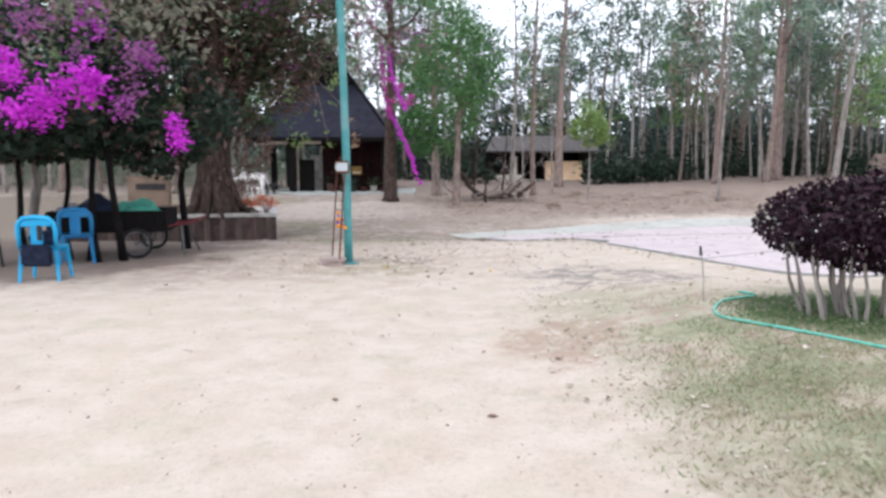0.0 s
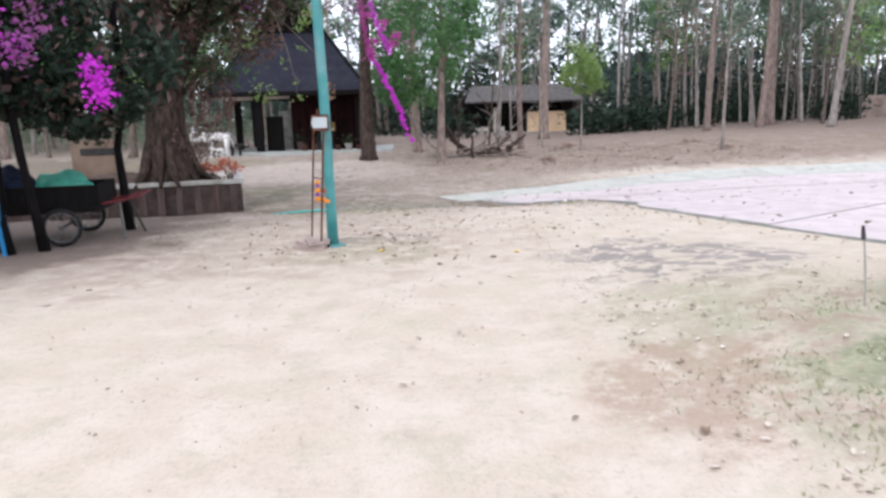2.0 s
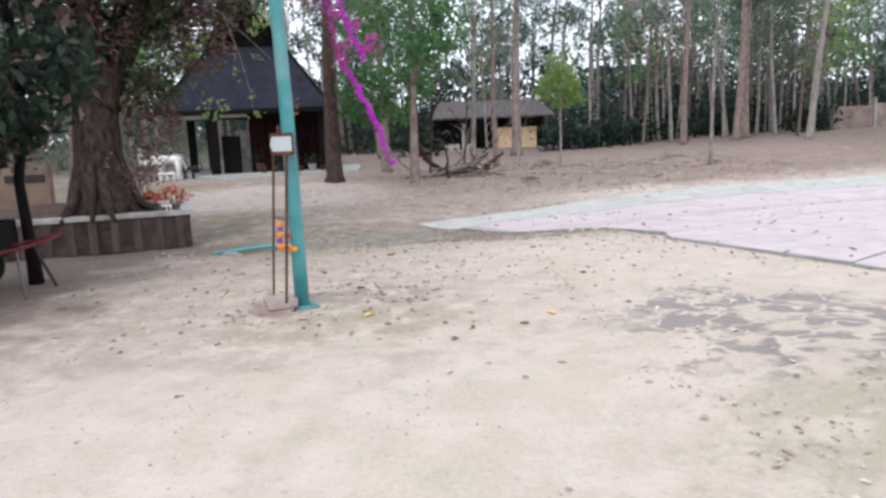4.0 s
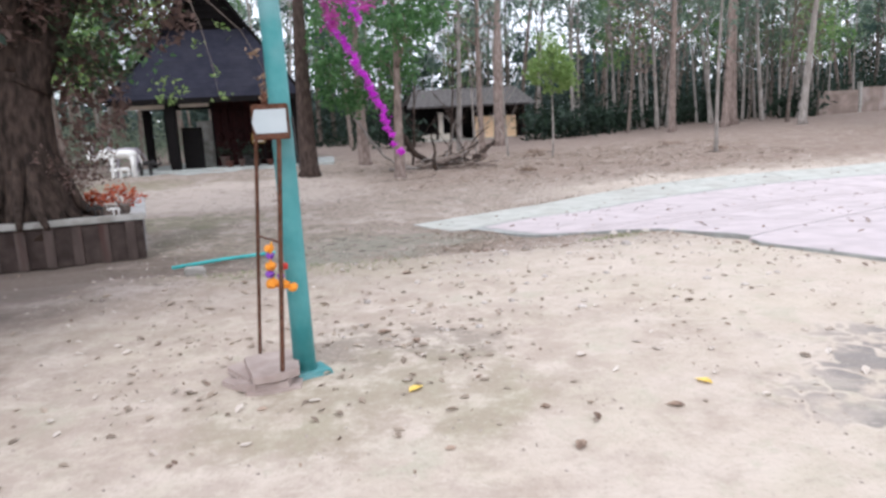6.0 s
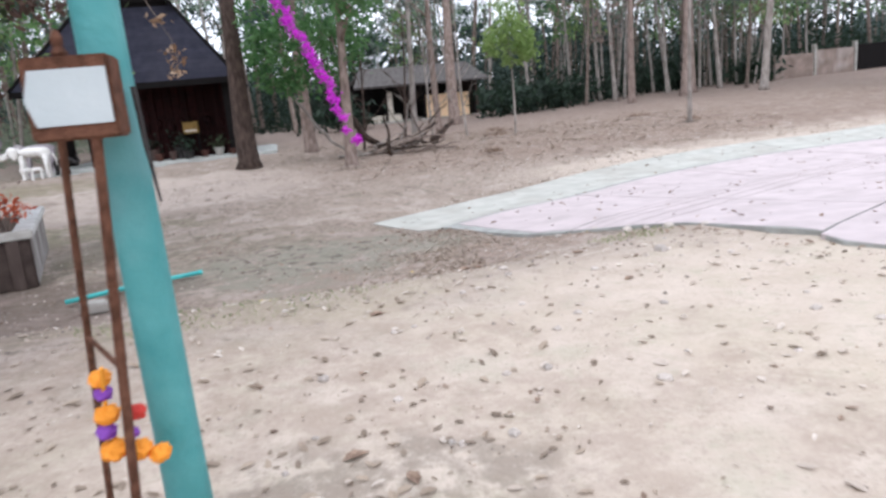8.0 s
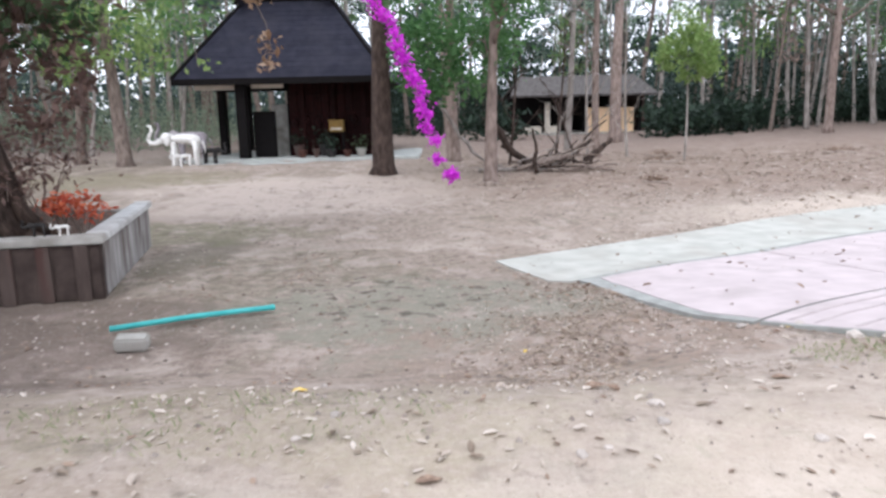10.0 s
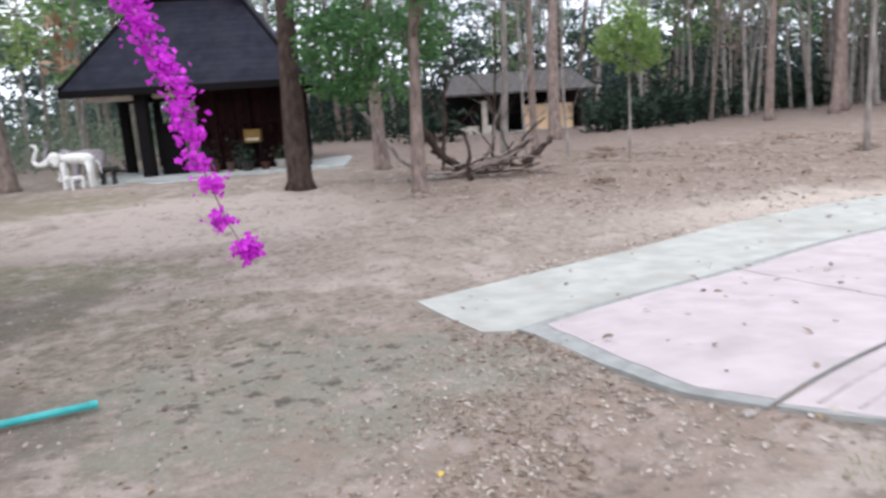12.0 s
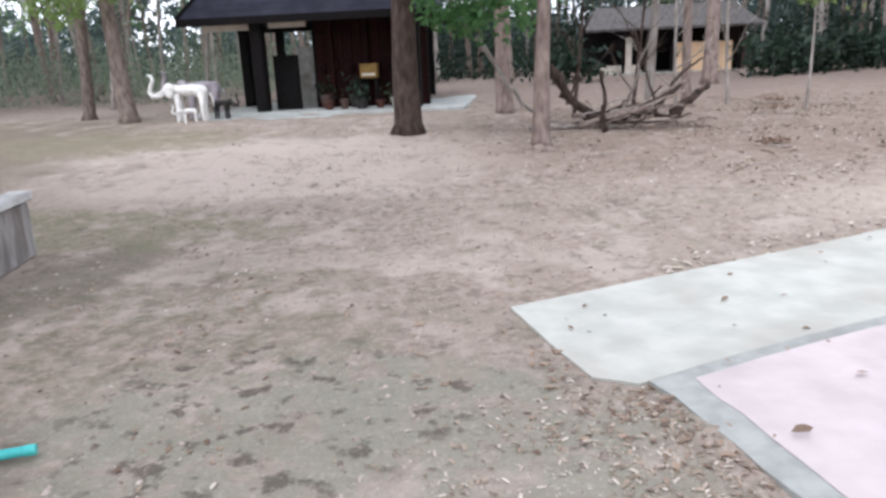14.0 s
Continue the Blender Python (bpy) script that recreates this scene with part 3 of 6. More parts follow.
def build_ground():
    xs, ys = spread_coords(-11, 14, 0.2, 700), spread_coords(0.5, 32, 0.2, 700)
    verts = [(x, y, ground_z(x, y) + bumps(x, y) * (1 - 0.8 * under_drive(x, y)) - 0.07 * under_drive(x, y)) for y in ys for x in xs]
    w = len(xs)
    faces = [(j * w + i, j * w + i + 1, (j + 1) * w + i + 1, (j + 1) * w + i) for j in range(len(ys) - 1) for i in range(w - 1)]
    me = bpy.data.meshes.new("ground")
    me.from_pydata(verts, [], faces)
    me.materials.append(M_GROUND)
    for f in me.polygons:
        f.use_smooth = True
    return tagged(new("ground", me), "pale sandy yard ground with leaf litter and dry grass", "ground", kind="structure")


build_ground()

# ---- concrete drive: lanes of cast panels ----
def drive_point(a, c):
    """Along and across the drive, which bends to follow the lane."""
    p = D * a + N * (c - drive_bend(a))
    return p.x, p.y


FRONT_C = (4.6, 7.14, 7.2, 9.84, 9.9, 11.4, 12.3, 12.9, 13.3, 14.45, 15.18, 15.25, 15.27, 15.46, 16.9)
FRONT_A = (8.92, 9.25, 9.3, 9.65, 9.96, 10.38, 10.15, 10.06, 10.03, 10.29, 10.48, 10.5, 10.40, 10.2, 10.43)


def front(c):
    """Where the drive begins, along it, at each place across it."""
    return float(np.interp(c, FRONT_C, FRONT_A))


def cut_at(a):
    """A cross joint, slightly skewed."""
    return lambda c: a + 0.38 * max(-5.4, c - 15.2)


def panel_mesh(name, lo, hi, c0, c1, lift, rough0=0.0, seed=0):
    rng = random.Random(seed)
    bm = bmesh.new()
    na, nc = max(2, round((hi(c1) - lo(c1)) / 0.5)), max(2, round((c1 - c0) / 0.25))
    top, low = {}, {}
    for i in range(na + 1):
        for j in range(nc + 1):
            c = c0 + (c1 - c0) * j / nc
            a = lo(c) + (hi(c) - lo(c)) * i / na
            if i == 0:
                a += rng.uniform(-rough0, rough0)
            x, y = drive_point(a, c)
            z = ground_z(x, y) + lift
            top[i, j] = bm.verts.new((x, y, z))
            if i in (0, na) or j in (0, nc):
                low[i, j] = bm.verts.new((x, y, z - 0.22))
    for i in range(na):
        for j in range(nc):
            bm.faces.new((top[i, j], top[i + 1, j], top[i + 1, j + 1], top[i, j + 1]))
    rim = [(i, 0) for i in range(na)] + [(na, j) for j in range(nc)] + [(i, nc) for i in range(na, 0, -1)] + [(0, j) for j in range(nc, 0, -1)]
    for p, q in zip(rim, rim[1:] + rim[:1]):
        bm.faces.new((top[p], low[p], low[q], top[q]))
    return bm


def build_drive():
    drive = tagged(new("drive"), "pink and pale green cast concrete drive, cracked, with scattered leaves", "drive", kind="structure")
    cuts = [13.85, 17.3, 20.8, 24.4, 28.0, 33.0]
    lanes = [(15.27, 16.9, M_STRIP, 0.024), (12.72, 15.262, M_PINK, 0.028), (9.9, 12.67, M_PINK, 0.036), (7.2, 9.878, M_PINK, 0.036), (4.6, 7.178, M_PINK, 0.03)]
    s = 0
    for c0, c1, material, lift in lanes:
        lo = front
        for a1 in ([20.8, 33.0] if material is M_STRIP else cuts):
            s += 1
            base = M_STRIP if material is M_STRIP else M_EDGE
            hi = cut_at(a1)
            slab = part("panel", panel_mesh("panel", lo, lambda c: hi(c) - 0.022, c0, c1, lift, 0.012 if lo is front else 0.0, s), base, drive)
            if material is M_PINK:
                begin = lo
                if lo is front and c1 > 15:
                    begin = lambda c: front(c) + float(np.interp(c, (13.2, 15.2), (0.10, 0.24)))
                elif lo is front:
                    begin = lambda c: front(c) + 0.03
                part("pink_coat", panel_mesh("pink_coat", begin, lambda c: hi(c) - 0.026, c0 + 0.005, c1 - (0.13 if c1 > 15 else 0.008), lift + 0.005, 0.02 if lo is front else 0.0, s + 50), M_PINK, slab, "worn pink coat")
            lo = hi
    # dirt in the joints
    bed = panel_mesh("joint_bed", lambda c: front(c) + 0.06, lambda c: 32.9, 4.7, 16.8, 0.008)
    part("joint_bed", bed, M_JOINT, drive, "dark dirt filling the joints")
    for c, w in ((12.5, 0.016), (12.3, 0.014), (12.02, 0.018), (11.74, 0.014)):
        part("groove", panel_mesh("groove", lambda q: front(q) + 0.1, lambda q: 22.0, c - w, c + w, 0.0445), M_GROOVE, drive, "dark line along the concrete")


build_drive()


# ---- house ----
def prism(bm, pts, thick, up=Vector((0, 0, 1))):
    """A flat polygon given thickness along its normal."""
    vs = [Vector(p) for p in pts]
    nrm = (vs[1] - vs[0]).cross(vs[2] - vs[0]).normalized()
    if nrm.dot(up) < 0:
        nrm = -nrm
    a = [bm.verts.new(v) for v in vs]
    b = [bm.verts.new(v - nrm * thick) for v in vs]
    bm.faces.new(a)
    bm.faces.new(b[::-1])
    for i in range(len(vs)):
        j = (i + 1) % len(vs)
        bm.faces.new((a[i], b[i], b[j], a[j]))
    return bm


def build_house():
    X0, X1, Y0, Y1, ZE, XC, PITCH = -9.85, -2.5, 34.5, 42.7, 2.98, -6.175, 1.35
    house = thing("house", (XC, Y0, 0), "open timber pavilion house with steep slate-blue roof and dark carved wall", "house")

    def hp(name, bm, m, parent=None, label="", smooth=False):
        bmesh.ops.translate(bm, verts=bm.verts, vec=(-XC, -Y0, 0))
        return part(name, bm, m, parent or house, label, smooth)

    hp("floor_slab", boxed(-9.6, -1.5, 34.3, 42.3, -0.2, 0.27, 0.02), M_SLAB_FLOOR, label="pale cement floor slab")
    hp("step", boxed(-9.0, -5.2, 33.5, 34.29, -0.2, 0.18, 0.02), M_SLAB_FLOOR, label="low cement step")
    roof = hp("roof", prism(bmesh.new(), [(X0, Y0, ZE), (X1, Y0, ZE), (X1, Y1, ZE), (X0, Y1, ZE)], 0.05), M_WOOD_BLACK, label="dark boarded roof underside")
    rise, run = 2.8, 2.8 / PITCH
    yg = Y0 + run
    top = ZE + (X1 - XC) * PITCH

    def at_z(z):
        k = (z - ZE) / PITCH
        return X0 + k, X1 - k, Y0 + k
    rows = 15
    for i in range(rows):
        za, zb = ZE + rise * i / rows, ZE + rise * (i + 1) / rows + 0.02
        a0, a1, ya = at_z(za)
        b0, b1, yb = at_z(zb)
        hp("roof_course", prism(bmesh.new(), [(a0, ya - 0.004, za + 0.005), (a1, ya - 0.004, za + 0.005), (b1, yb, zb), (b0, yb, zb)], 0.03), M_ROOF, roof)
    for sx, xe in ((-1, X0), (1, X1)):
        k = rise / PITCH
        xi = xe - sx * k
        hp("side_slope", prism(bmesh.new(), [(xe, Y0, ZE), (xe, Y1, ZE), (xi, Y1 - k, ZE + rise), (xi, Y0 + k, ZE + rise)], 0.06), M_ROOF, roof)
        hp("upper_slope", prism(bmesh.new(), [(xi + sx * 0.1, yg - 0.55, ZE + rise - 0.1), (xi + sx * 0.1, Y1 - k, ZE + rise - 0.1), (XC, Y1 - k, top), (XC, yg - 0.75, top + 0.1)], 0.07), M_ROOF, roof)
        hp("barge_board", tube(bmesh.new(), [(xi + sx * 0.16, yg - 0.58, ZE + rise - 0.16), (XC + sx * 0.02, yg - 0.8, top + 0.08), (XC - sx * 0.22, yg - 0.84, top + 0.42)], 0.07, 5), M_WOOD_BLACK, roof)
        hp("hip_ridge", tube(bmesh.new(), [(xe, Y0, ZE + 0.04), (xi, Y0 + k, ZE + rise + 0.04)], 0.06, 6), M_WOOD_BLACK, roof)
    hp("back_slope", prism(bmesh.new(), [(X0, Y1, ZE), (X1, Y1, ZE), (X1 - rise / PITCH, Y1 - run, ZE + rise), (X0 + rise / PITCH, Y1 - run, ZE + rise)], 0.06), M_ROOF, roof)
    gable = hp("gable", prism(bmesh.new(), [(X0 + rise / PITCH, yg, ZE + rise - 0.1), (X1 - rise / PITCH, yg, ZE + rise - 0.1), (XC, yg, top)], 0.06, Vector((0, -1, 0))), M_WOOD_BLACK, roof, "dark gable with slats")
    for i in range(5):
        z = ZE + rise + 0.15 + i * 0.28
        hw = (top - z) / PITCH - 0.06
        hp("gable_slat", boxed(XC - hw, XC + hw, yg - 0.11, yg - 0.062, z, z + 0.09), M_WOOD_BLACK, roof)
    hp("fascia", boxed(X0, X1, Y0 - 0.06, Y0 - 0.015, ZE - 0.2, ZE + 0.02, 0.008), M_WOOD_BLACK, label="black eave board")
    hp("soffit_beam", boxed(X0 + 0.55, -7.75, Y0 + 0.55, Y0 + 0.75, ZE - 0.33, ZE - 0.06, 0.01), M_CREAM, label="pale painted beam under the eave")
    hp("soffit_beam", boxed(-7.3, -6.2, Y0 + 0.55, Y0 + 0.75, ZE - 0.3, ZE - 0.06, 0.01), M_CREAM, label="pale painted beam under the eave")
    for x, y, w in ((-7.62, 34.95, 0.18), (-9.3, 41.6, 0.14), (-6.6, 41.6, 0.14), (-2.95, 34.95, 0.16), (-9.35, 38.2, 0.16), (-3.4, 41.6, 0.14)):
        hp("post", boxed(x - w, x + w, y - w, y + w, 0.25, ZE, 0.03), M_WOOD_BLACK, label="black timber post")
    # recessed wall of carved dark red boards, darkened further for the roof's shade
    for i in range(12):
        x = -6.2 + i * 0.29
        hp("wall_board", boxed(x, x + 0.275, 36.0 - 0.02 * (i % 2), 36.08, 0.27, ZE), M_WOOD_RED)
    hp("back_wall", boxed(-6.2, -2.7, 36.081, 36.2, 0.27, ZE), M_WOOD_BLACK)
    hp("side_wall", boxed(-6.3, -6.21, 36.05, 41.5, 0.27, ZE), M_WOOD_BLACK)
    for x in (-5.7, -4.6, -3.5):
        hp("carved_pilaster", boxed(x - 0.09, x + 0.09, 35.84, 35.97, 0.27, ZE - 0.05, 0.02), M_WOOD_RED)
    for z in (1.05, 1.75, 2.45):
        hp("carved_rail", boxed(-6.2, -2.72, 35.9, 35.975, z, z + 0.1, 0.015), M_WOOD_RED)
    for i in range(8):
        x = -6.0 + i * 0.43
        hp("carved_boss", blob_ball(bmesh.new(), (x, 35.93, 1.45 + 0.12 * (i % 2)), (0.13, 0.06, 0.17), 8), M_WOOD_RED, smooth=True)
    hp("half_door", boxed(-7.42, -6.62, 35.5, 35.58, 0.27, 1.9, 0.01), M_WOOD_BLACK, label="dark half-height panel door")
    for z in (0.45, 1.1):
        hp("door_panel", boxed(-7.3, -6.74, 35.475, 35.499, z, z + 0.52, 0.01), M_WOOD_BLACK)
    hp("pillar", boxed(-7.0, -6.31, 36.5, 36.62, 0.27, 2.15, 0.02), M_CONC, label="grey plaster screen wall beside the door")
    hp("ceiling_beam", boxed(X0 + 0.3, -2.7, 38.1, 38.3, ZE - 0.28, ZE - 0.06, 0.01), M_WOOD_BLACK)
    return house


build_house()


def pot(name, at, r, h, material, label, plant=None, seed=1):
    t = thing(name, at, label, "plant pot", "pots on the house terrace")
    part("pot", lathe(bmesh.new(), [(r * 0.65, 0), (r * 0.95, h * 0.8), (r, h * 0.82), (r, h), (r * 0.85, h), (r * 0.8, h * 0.85)], 12), material, t, smooth=False)
    if plant:
        rng = np.random.RandomState(seed)
        c = rng.normal(0, 1, (60, 3)) * (r, r, r * 0.8) + (0, 0, h + r * 0.9)
        ob = new("foliage", leaves_mesh("foliage", plant, c, rng.uniform(0.05, 0.11, 60), rng, 0.4))
        ob.parent = t
    return t


for i, (x, y, r, h, m, pl) in enumerate([(-5.55, 34.75, 0.17, 0.26, M_TERRA, None), (-5.1, 34.85, 0.14, 0.3, M_CONC_DARK, None), (-4.55, 34.7, 0.2, 0.28, M_BLACKISH, M_LEAF_UNDER), (-4.0, 34.8, 0.15, 0.24, M_TERRA, None), (-3.5, 34.7, 0.18, 0.3, M_CONC, M_LEAF_DARK), (-3.05, 34.85, 0.14, 0.22, M_TERRA, None), (-5.85, 35.6, 0.2, 0.4, M_CONC_DARK, M_LEAF_UNDER), (-4.9, 35.5, 0.22, 0.42, M_BLACKISH, M_LEAF_UNDER)]):
    pot("flower_pot", (x, y, 0.27), r, h, m, "small potted plant on the house floor" if pl else "small empty pot on the house floor", pl, i)


def cabinet_stand():
    t = thing("spirit_box", (-4.45, 35.55, 0.27), "yellow painted box on a dark wooden stand", "box")
    for dx in (-0.22, 0.22):
        for dy in (-0.13, 0.13):
            part("leg", boxed(dx - 0.025, dx + 0.025, dy - 0.025, dy + 0.025, 0, 0.82), M_WOOD_BLACK, t)
    part("shelf", boxed(-0.3, 0.3, -0.18, 0.18, 0.82, 0.86, 0.008), M_WOOD_BLACK, t)
    part("body", boxed(-0.26, 0.26, -0.14, 0.14, 0.86, 1.24, 0.015), M_YELLOW, t)
    part("lid", boxed(-0.28, 0.28, -0.16, 0.16, 1.24, 1.28, 0.01), M_YELLOW, t)
    part("drawer_front", boxed(-0.2, 0.2, -0.152, -0.1405, 0.93, 1.0, 0.004), M_CREAM, t)


cabinet_stand()


# ---- elephant statues ----
def elephant(bm, s=1.0):
    """A standing elephant with a raised trunk, facing -x."""
    blob_ball(bm, (0, 0, 0.86 * s), (0.48 * s, 0.18 * s, 0.155 * s), 14)
    blob_ball(bm, (0.27 * s, 0, 0.83 * s), (0.24 * s, 0.17 * s, 0.17 * s), 12)
    blob_ball(bm, (-0.55 * s, 0, 0.9 * s), (0.17 * s, 0.14 * s, 0.17 * s), 12)
    for dx, dy in ((-0.33, -0.11), (-0.33, 0.11), (0.36, -0.11), (0.36, 0.11)):
        tube(bm, [(dx * s, dy * s, 0), (dx * s, dy * s, 0.06 * s), (dx * s * 0.96, dy * s, 0.4 * s), (dx * s, dy * s, 0.78 * s)], [0.075 * s, 0.065 * s, 0.06 * s, 0.1 * s], 8)
    tube(bm, [(-0.66 * s, 0, 0.86 * s), (-0.86 * s, 0, 0.74 * s), (-1.02 * s, 0, 0.73 * s), (-1.1 * s, 0, 0.85 * s), (-1.04 * s, 0, 1.02 * s), (-0.97 * s, 0, 1.15 * s), (-1.0 * s, 0, 1.27 * s), (-1.1 * s, 0, 1.29 * s)], [0.11 * s, 0.09 * s, 0.075 * s, 0.065 * s, 0.055 * s, 0.05 * s, 0.045 * s, 0.035 * s], 8)
    for sy in (-1, 1):
        blob_ball(bm, (-0.47 * s, sy * 0.2 * s, 0.84 * s), (0.13 * s, 0.04 * s, 0.19 * s), 8)
        tube(bm, [(-0.68 * s, sy * 0.09 * s, 0.76 * s), (-0.86 * s, sy * 0.11 * s, 0.7 * s), (-0.96 * s, sy * 0.1 * s, 0.78 * s)], [0.03 * s, 0.025 * s, 0.01 * s], 6)
    tube(bm, [(0.54 * s, 0, 0.78 * s), (0.62 * s, 0, 0.6 * s), (0.62 * s, 0, 0.4 * s)], [0.03 * s, 0.022 * s, 0.015 * s], 6)
    return bm


def statue(name, at, s, material, label, rz=0.0):
    ob = new(name, finish(elephant(bmesh.new(), s), name, material, True))
    ob.matrix_basis = pose(*at, 0, 0, rz)
    return tagged(ob, label, "statue")


# greyish statue, its dimmer light behind the white one put into the colour
M_STATUE_GREY = mat("grey_mauve_statue", (0.20, 0.17, 0.19), (0.36, 0.32, 0.34), 5, 0.8, 0.2, c=(0.6, 0.57, 0.55), c_scale=3, c_amount=0.5)
statue("elephant_statue", (-9.12, 33.3, ground_z(-9.12, 33.3) - 0.01), 1.04, M_WHITE, "white painted elephant statue with raised trunk", 4)
statue("elephant_statue", (-9.35, 34.6, ground_z(-9.35, 34.6) - 0.01), 1.08, M_STATUE_GREY, "grey elephant statue behind the white one, darkened for its dimmer light", 8)
statue("elephant_statue", (-9.0, 32.9, ground_z(-9.0, 32.9) - 0.01), 0.42, M_WHITE, "small white elephant calf statue beside the white one", 40)
statue("elephant_statue", (-8.5, 33.9, ground_z(-8.5, 33.9) - 0.01), 0.56, M_BLACKISH, "small black elephant statue facing the house", 165)


# ---- shed ----
def build_shed():
    shed = thing("shed", (7.5, 51, 0.5), "low shed with old grey roof and ochre front wall", "shed")

    def sp(name, bm, m, label=""):
        bmesh.ops.translate(bm, verts=bm.verts, vec=(-7.5, -51, -0.5))
        return part(name, bm, m, shed, label)
    sp("floor", boxed(3.2, 11.8, 51.2, 56, 0.2, 0.56, 0.02), M_CONC)
    sp("front_wall", boxed(7.65, 10.4, 51.5, 51.65, 0.56, 1.95, 0.01), M_ORANGE_WALL, "ochre half wall")
    sp("back_wall", boxed(3.4, 11.04, 55.61, 55.75, 0.56, 3.0), M_WOOD_BLACK)
    sp("side_wall", boxed(10.9, 11.05, 51.6, 55.59, 0.56, 3.0), M_CONC_DARK)
    sp("low_wall", boxed(3.4, 6.0, 51.5, 51.65, 0.56, 0.95, 0.01), M_CREAM, "pale low wall")
    for x in (3.5, 5.1, 6.6, 7.5, 10.75):
        sp("post", boxed(x - 0.08, x + 0.08, 51.42, 51.49, 0.56, 2.95), M_WOOD_BLACK)
    sp("pillar", boxed(5.2, 5.5, 51.3, 51.41, 0.5, 2.3, 0.02), M_CREAM, "pale pillar")
    sp("roof", prism(bmesh.new(), [(3.1, 50.4, 2.7), (11.5, 50.4, 2.7), (10.9, 53.6, 3.95), (3.9, 53.6, 3.9)], 0.12), M_ROOF_OLD, "sagging old grey roof")
    sp("back_roof", prism(bmesh.new(), [(3.1, 57, 2.7), (11.5, 57, 2.7), (10.9, 53.6, 3.95), (3.9, 53.6, 3.9)], 0.12), M_ROOF_OLD)


build_shed()


def far_walls():
    w = thing("boundary_wall", (33, 47, 0), "dusty plastered boundary wall with pale patches", "wall", kind="structure")
    for i in range(8):
        z = 0.9
        part("wall_panel", boxed(-4 + i * 3.0, -4 + i * 3.0 + 2.8, 0, 0.18, z - 0.6, z + 1.5 + 0.15 * (i % 3), 0.02), (M_WALL_FAR, M_WALL_FAR, M_WOOD_BLACK, M_WALL_FAR, M_DUSTY_OCHRE, M_WALL_FAR, M_CONC_SIDE, M_WALL_FAR)[i], w, ("", "pale patched plaster", "dark opening boards", "", "ochre plaster", "", "pale patched plaster", "")[i])
        part("wall_pier", boxed(-4 + i * 3.0 + 2.81, -4 + i * 3.0 + 2.99, -0.06, 0.24, z - 0.6, z + 2.0, 0.02), M_CONC, w)
    s = thing("spirit_shelter", (-9.9, 23.3, 0), "low brownish wall with a dark plaque behind the cart", "wall")
    part("wall", boxed(-0.8, 0.6, 0, 0.25, -0.6, 1.2, 0.02), M_DUSTY_OCHRE, s)
    part("plaque", boxed(-0.5, 0.5, -0.03, -0.004, 0.75, 0.95), M_BLACKISH, s)


far_walls()


# ---- trees ----
def branchy(rng, base, height, r0, lean, limbs, limb_len, first=0.45, up=0.7, sub=2):
    """A tapered trunk with limbs; returns the mesh and the twigs' tips."""
    bm = bmesh.new()
    pts, rads = [], []
    k = 9
    wx, wy = rng.uniform(-1, 1), rng.uniform(-1, 1)
    for i in range(k + 1):
        u = i / k
        pts.append(Vector((base[0] + lean[0] * u * height + 0.025 * height * math.sin(3 * u + wx) * u, base[1] + lean[1] * u * height + 0.025 * height * math.sin(4 * u + wy) * u, base[2] + height * u)))
        rads.append(r0 * (1.45 if i == 0 else 1.0) * (1 - 0.82 * u))
    pts.insert(1, pts[0].lerp(pts[1], 0.25))
    rads.insert(1, r0 * 1.02)
    tube(bm, pts, rads, 8, 0.06, rng)
    tips = []
    for j in range(limbs):
        u = first + (1 - first) * (j + rng.random()) / limbs
        f = u * k + 1
        i = min(int(f), k)
        p = pts[i].lerp(pts[min(i + 1, len(pts) - 1)], f - int(f))
        r = max(0.012, r0 * (1 - 0.8 * u) * 0.5)
        a = rng.uniform(0, 2 * math.pi)
        ln = limb_len * (1.15 - 0.6 * u) * rng.uniform(0.7, 1.2)
        d = Vector((math.cos(a), math.sin(a), up * rng.uniform(0.6, 1.4))).normalized()
        q1 = p + d * ln * 0.5 + Vector((0, 0, -0.04 * ln))
        q2 = p + d * ln + Vector((0, 0, 0.12 * ln))
        tube(bm, [p, q1, q2], [r, r * 0.65, r * 0.2], 5)
        tips.append(q2)
        for s in range(sub):
            b = a + rng.uniform(-1.1, 1.1)
            e = Vector((math.cos(b), math.sin(b), up * rng.uniform(0.1, 1.2))).normalized()
            m = q1.lerp(q2, rng.random())
            t = m + e * ln * rng.uniform(0.3, 0.6)
            tube(bm, [m, t], [r * 0.45, r * 0.12], 4)
            tips.append(t)
    tips.append(pts[-1])
    return bm, tips


def make_tree(name, seed, at, height, r0, bark, leaf, label, lean=(0, 0), limbs=9, limb_len=2.0, first=0.45, up=0.7, per=45, spread=0.45, size=(0.07, 0.14), group="", ratio=0.4, sub=2, extra=None, smooth=True):
    rng = random.Random(seed)
    nr = np.random.RandomState(seed)
    t = thing(name, (at[0], at[1], ground_z(at[0], at[1]) - 0.08 if len(at) < 3 else at[2]), label, "tree", group)
    bm, tips = branchy(rng, (0, 0, 0), height, r0, lean, limbs, limb_len, first, up, sub)
    part("trunk", bm, bark, t, smooth=smooth)
    if per:
        c = clumps(nr, [tuple(p) for p in tips], per, spread)
        if extra is not None:
            c = np.concatenate([c, extra])
        ob = new("crown", leaves_mesh("crown", leaf, c, nr.uniform(*size, len(c)), nr, ratio))
        ob.parent = t
    return t


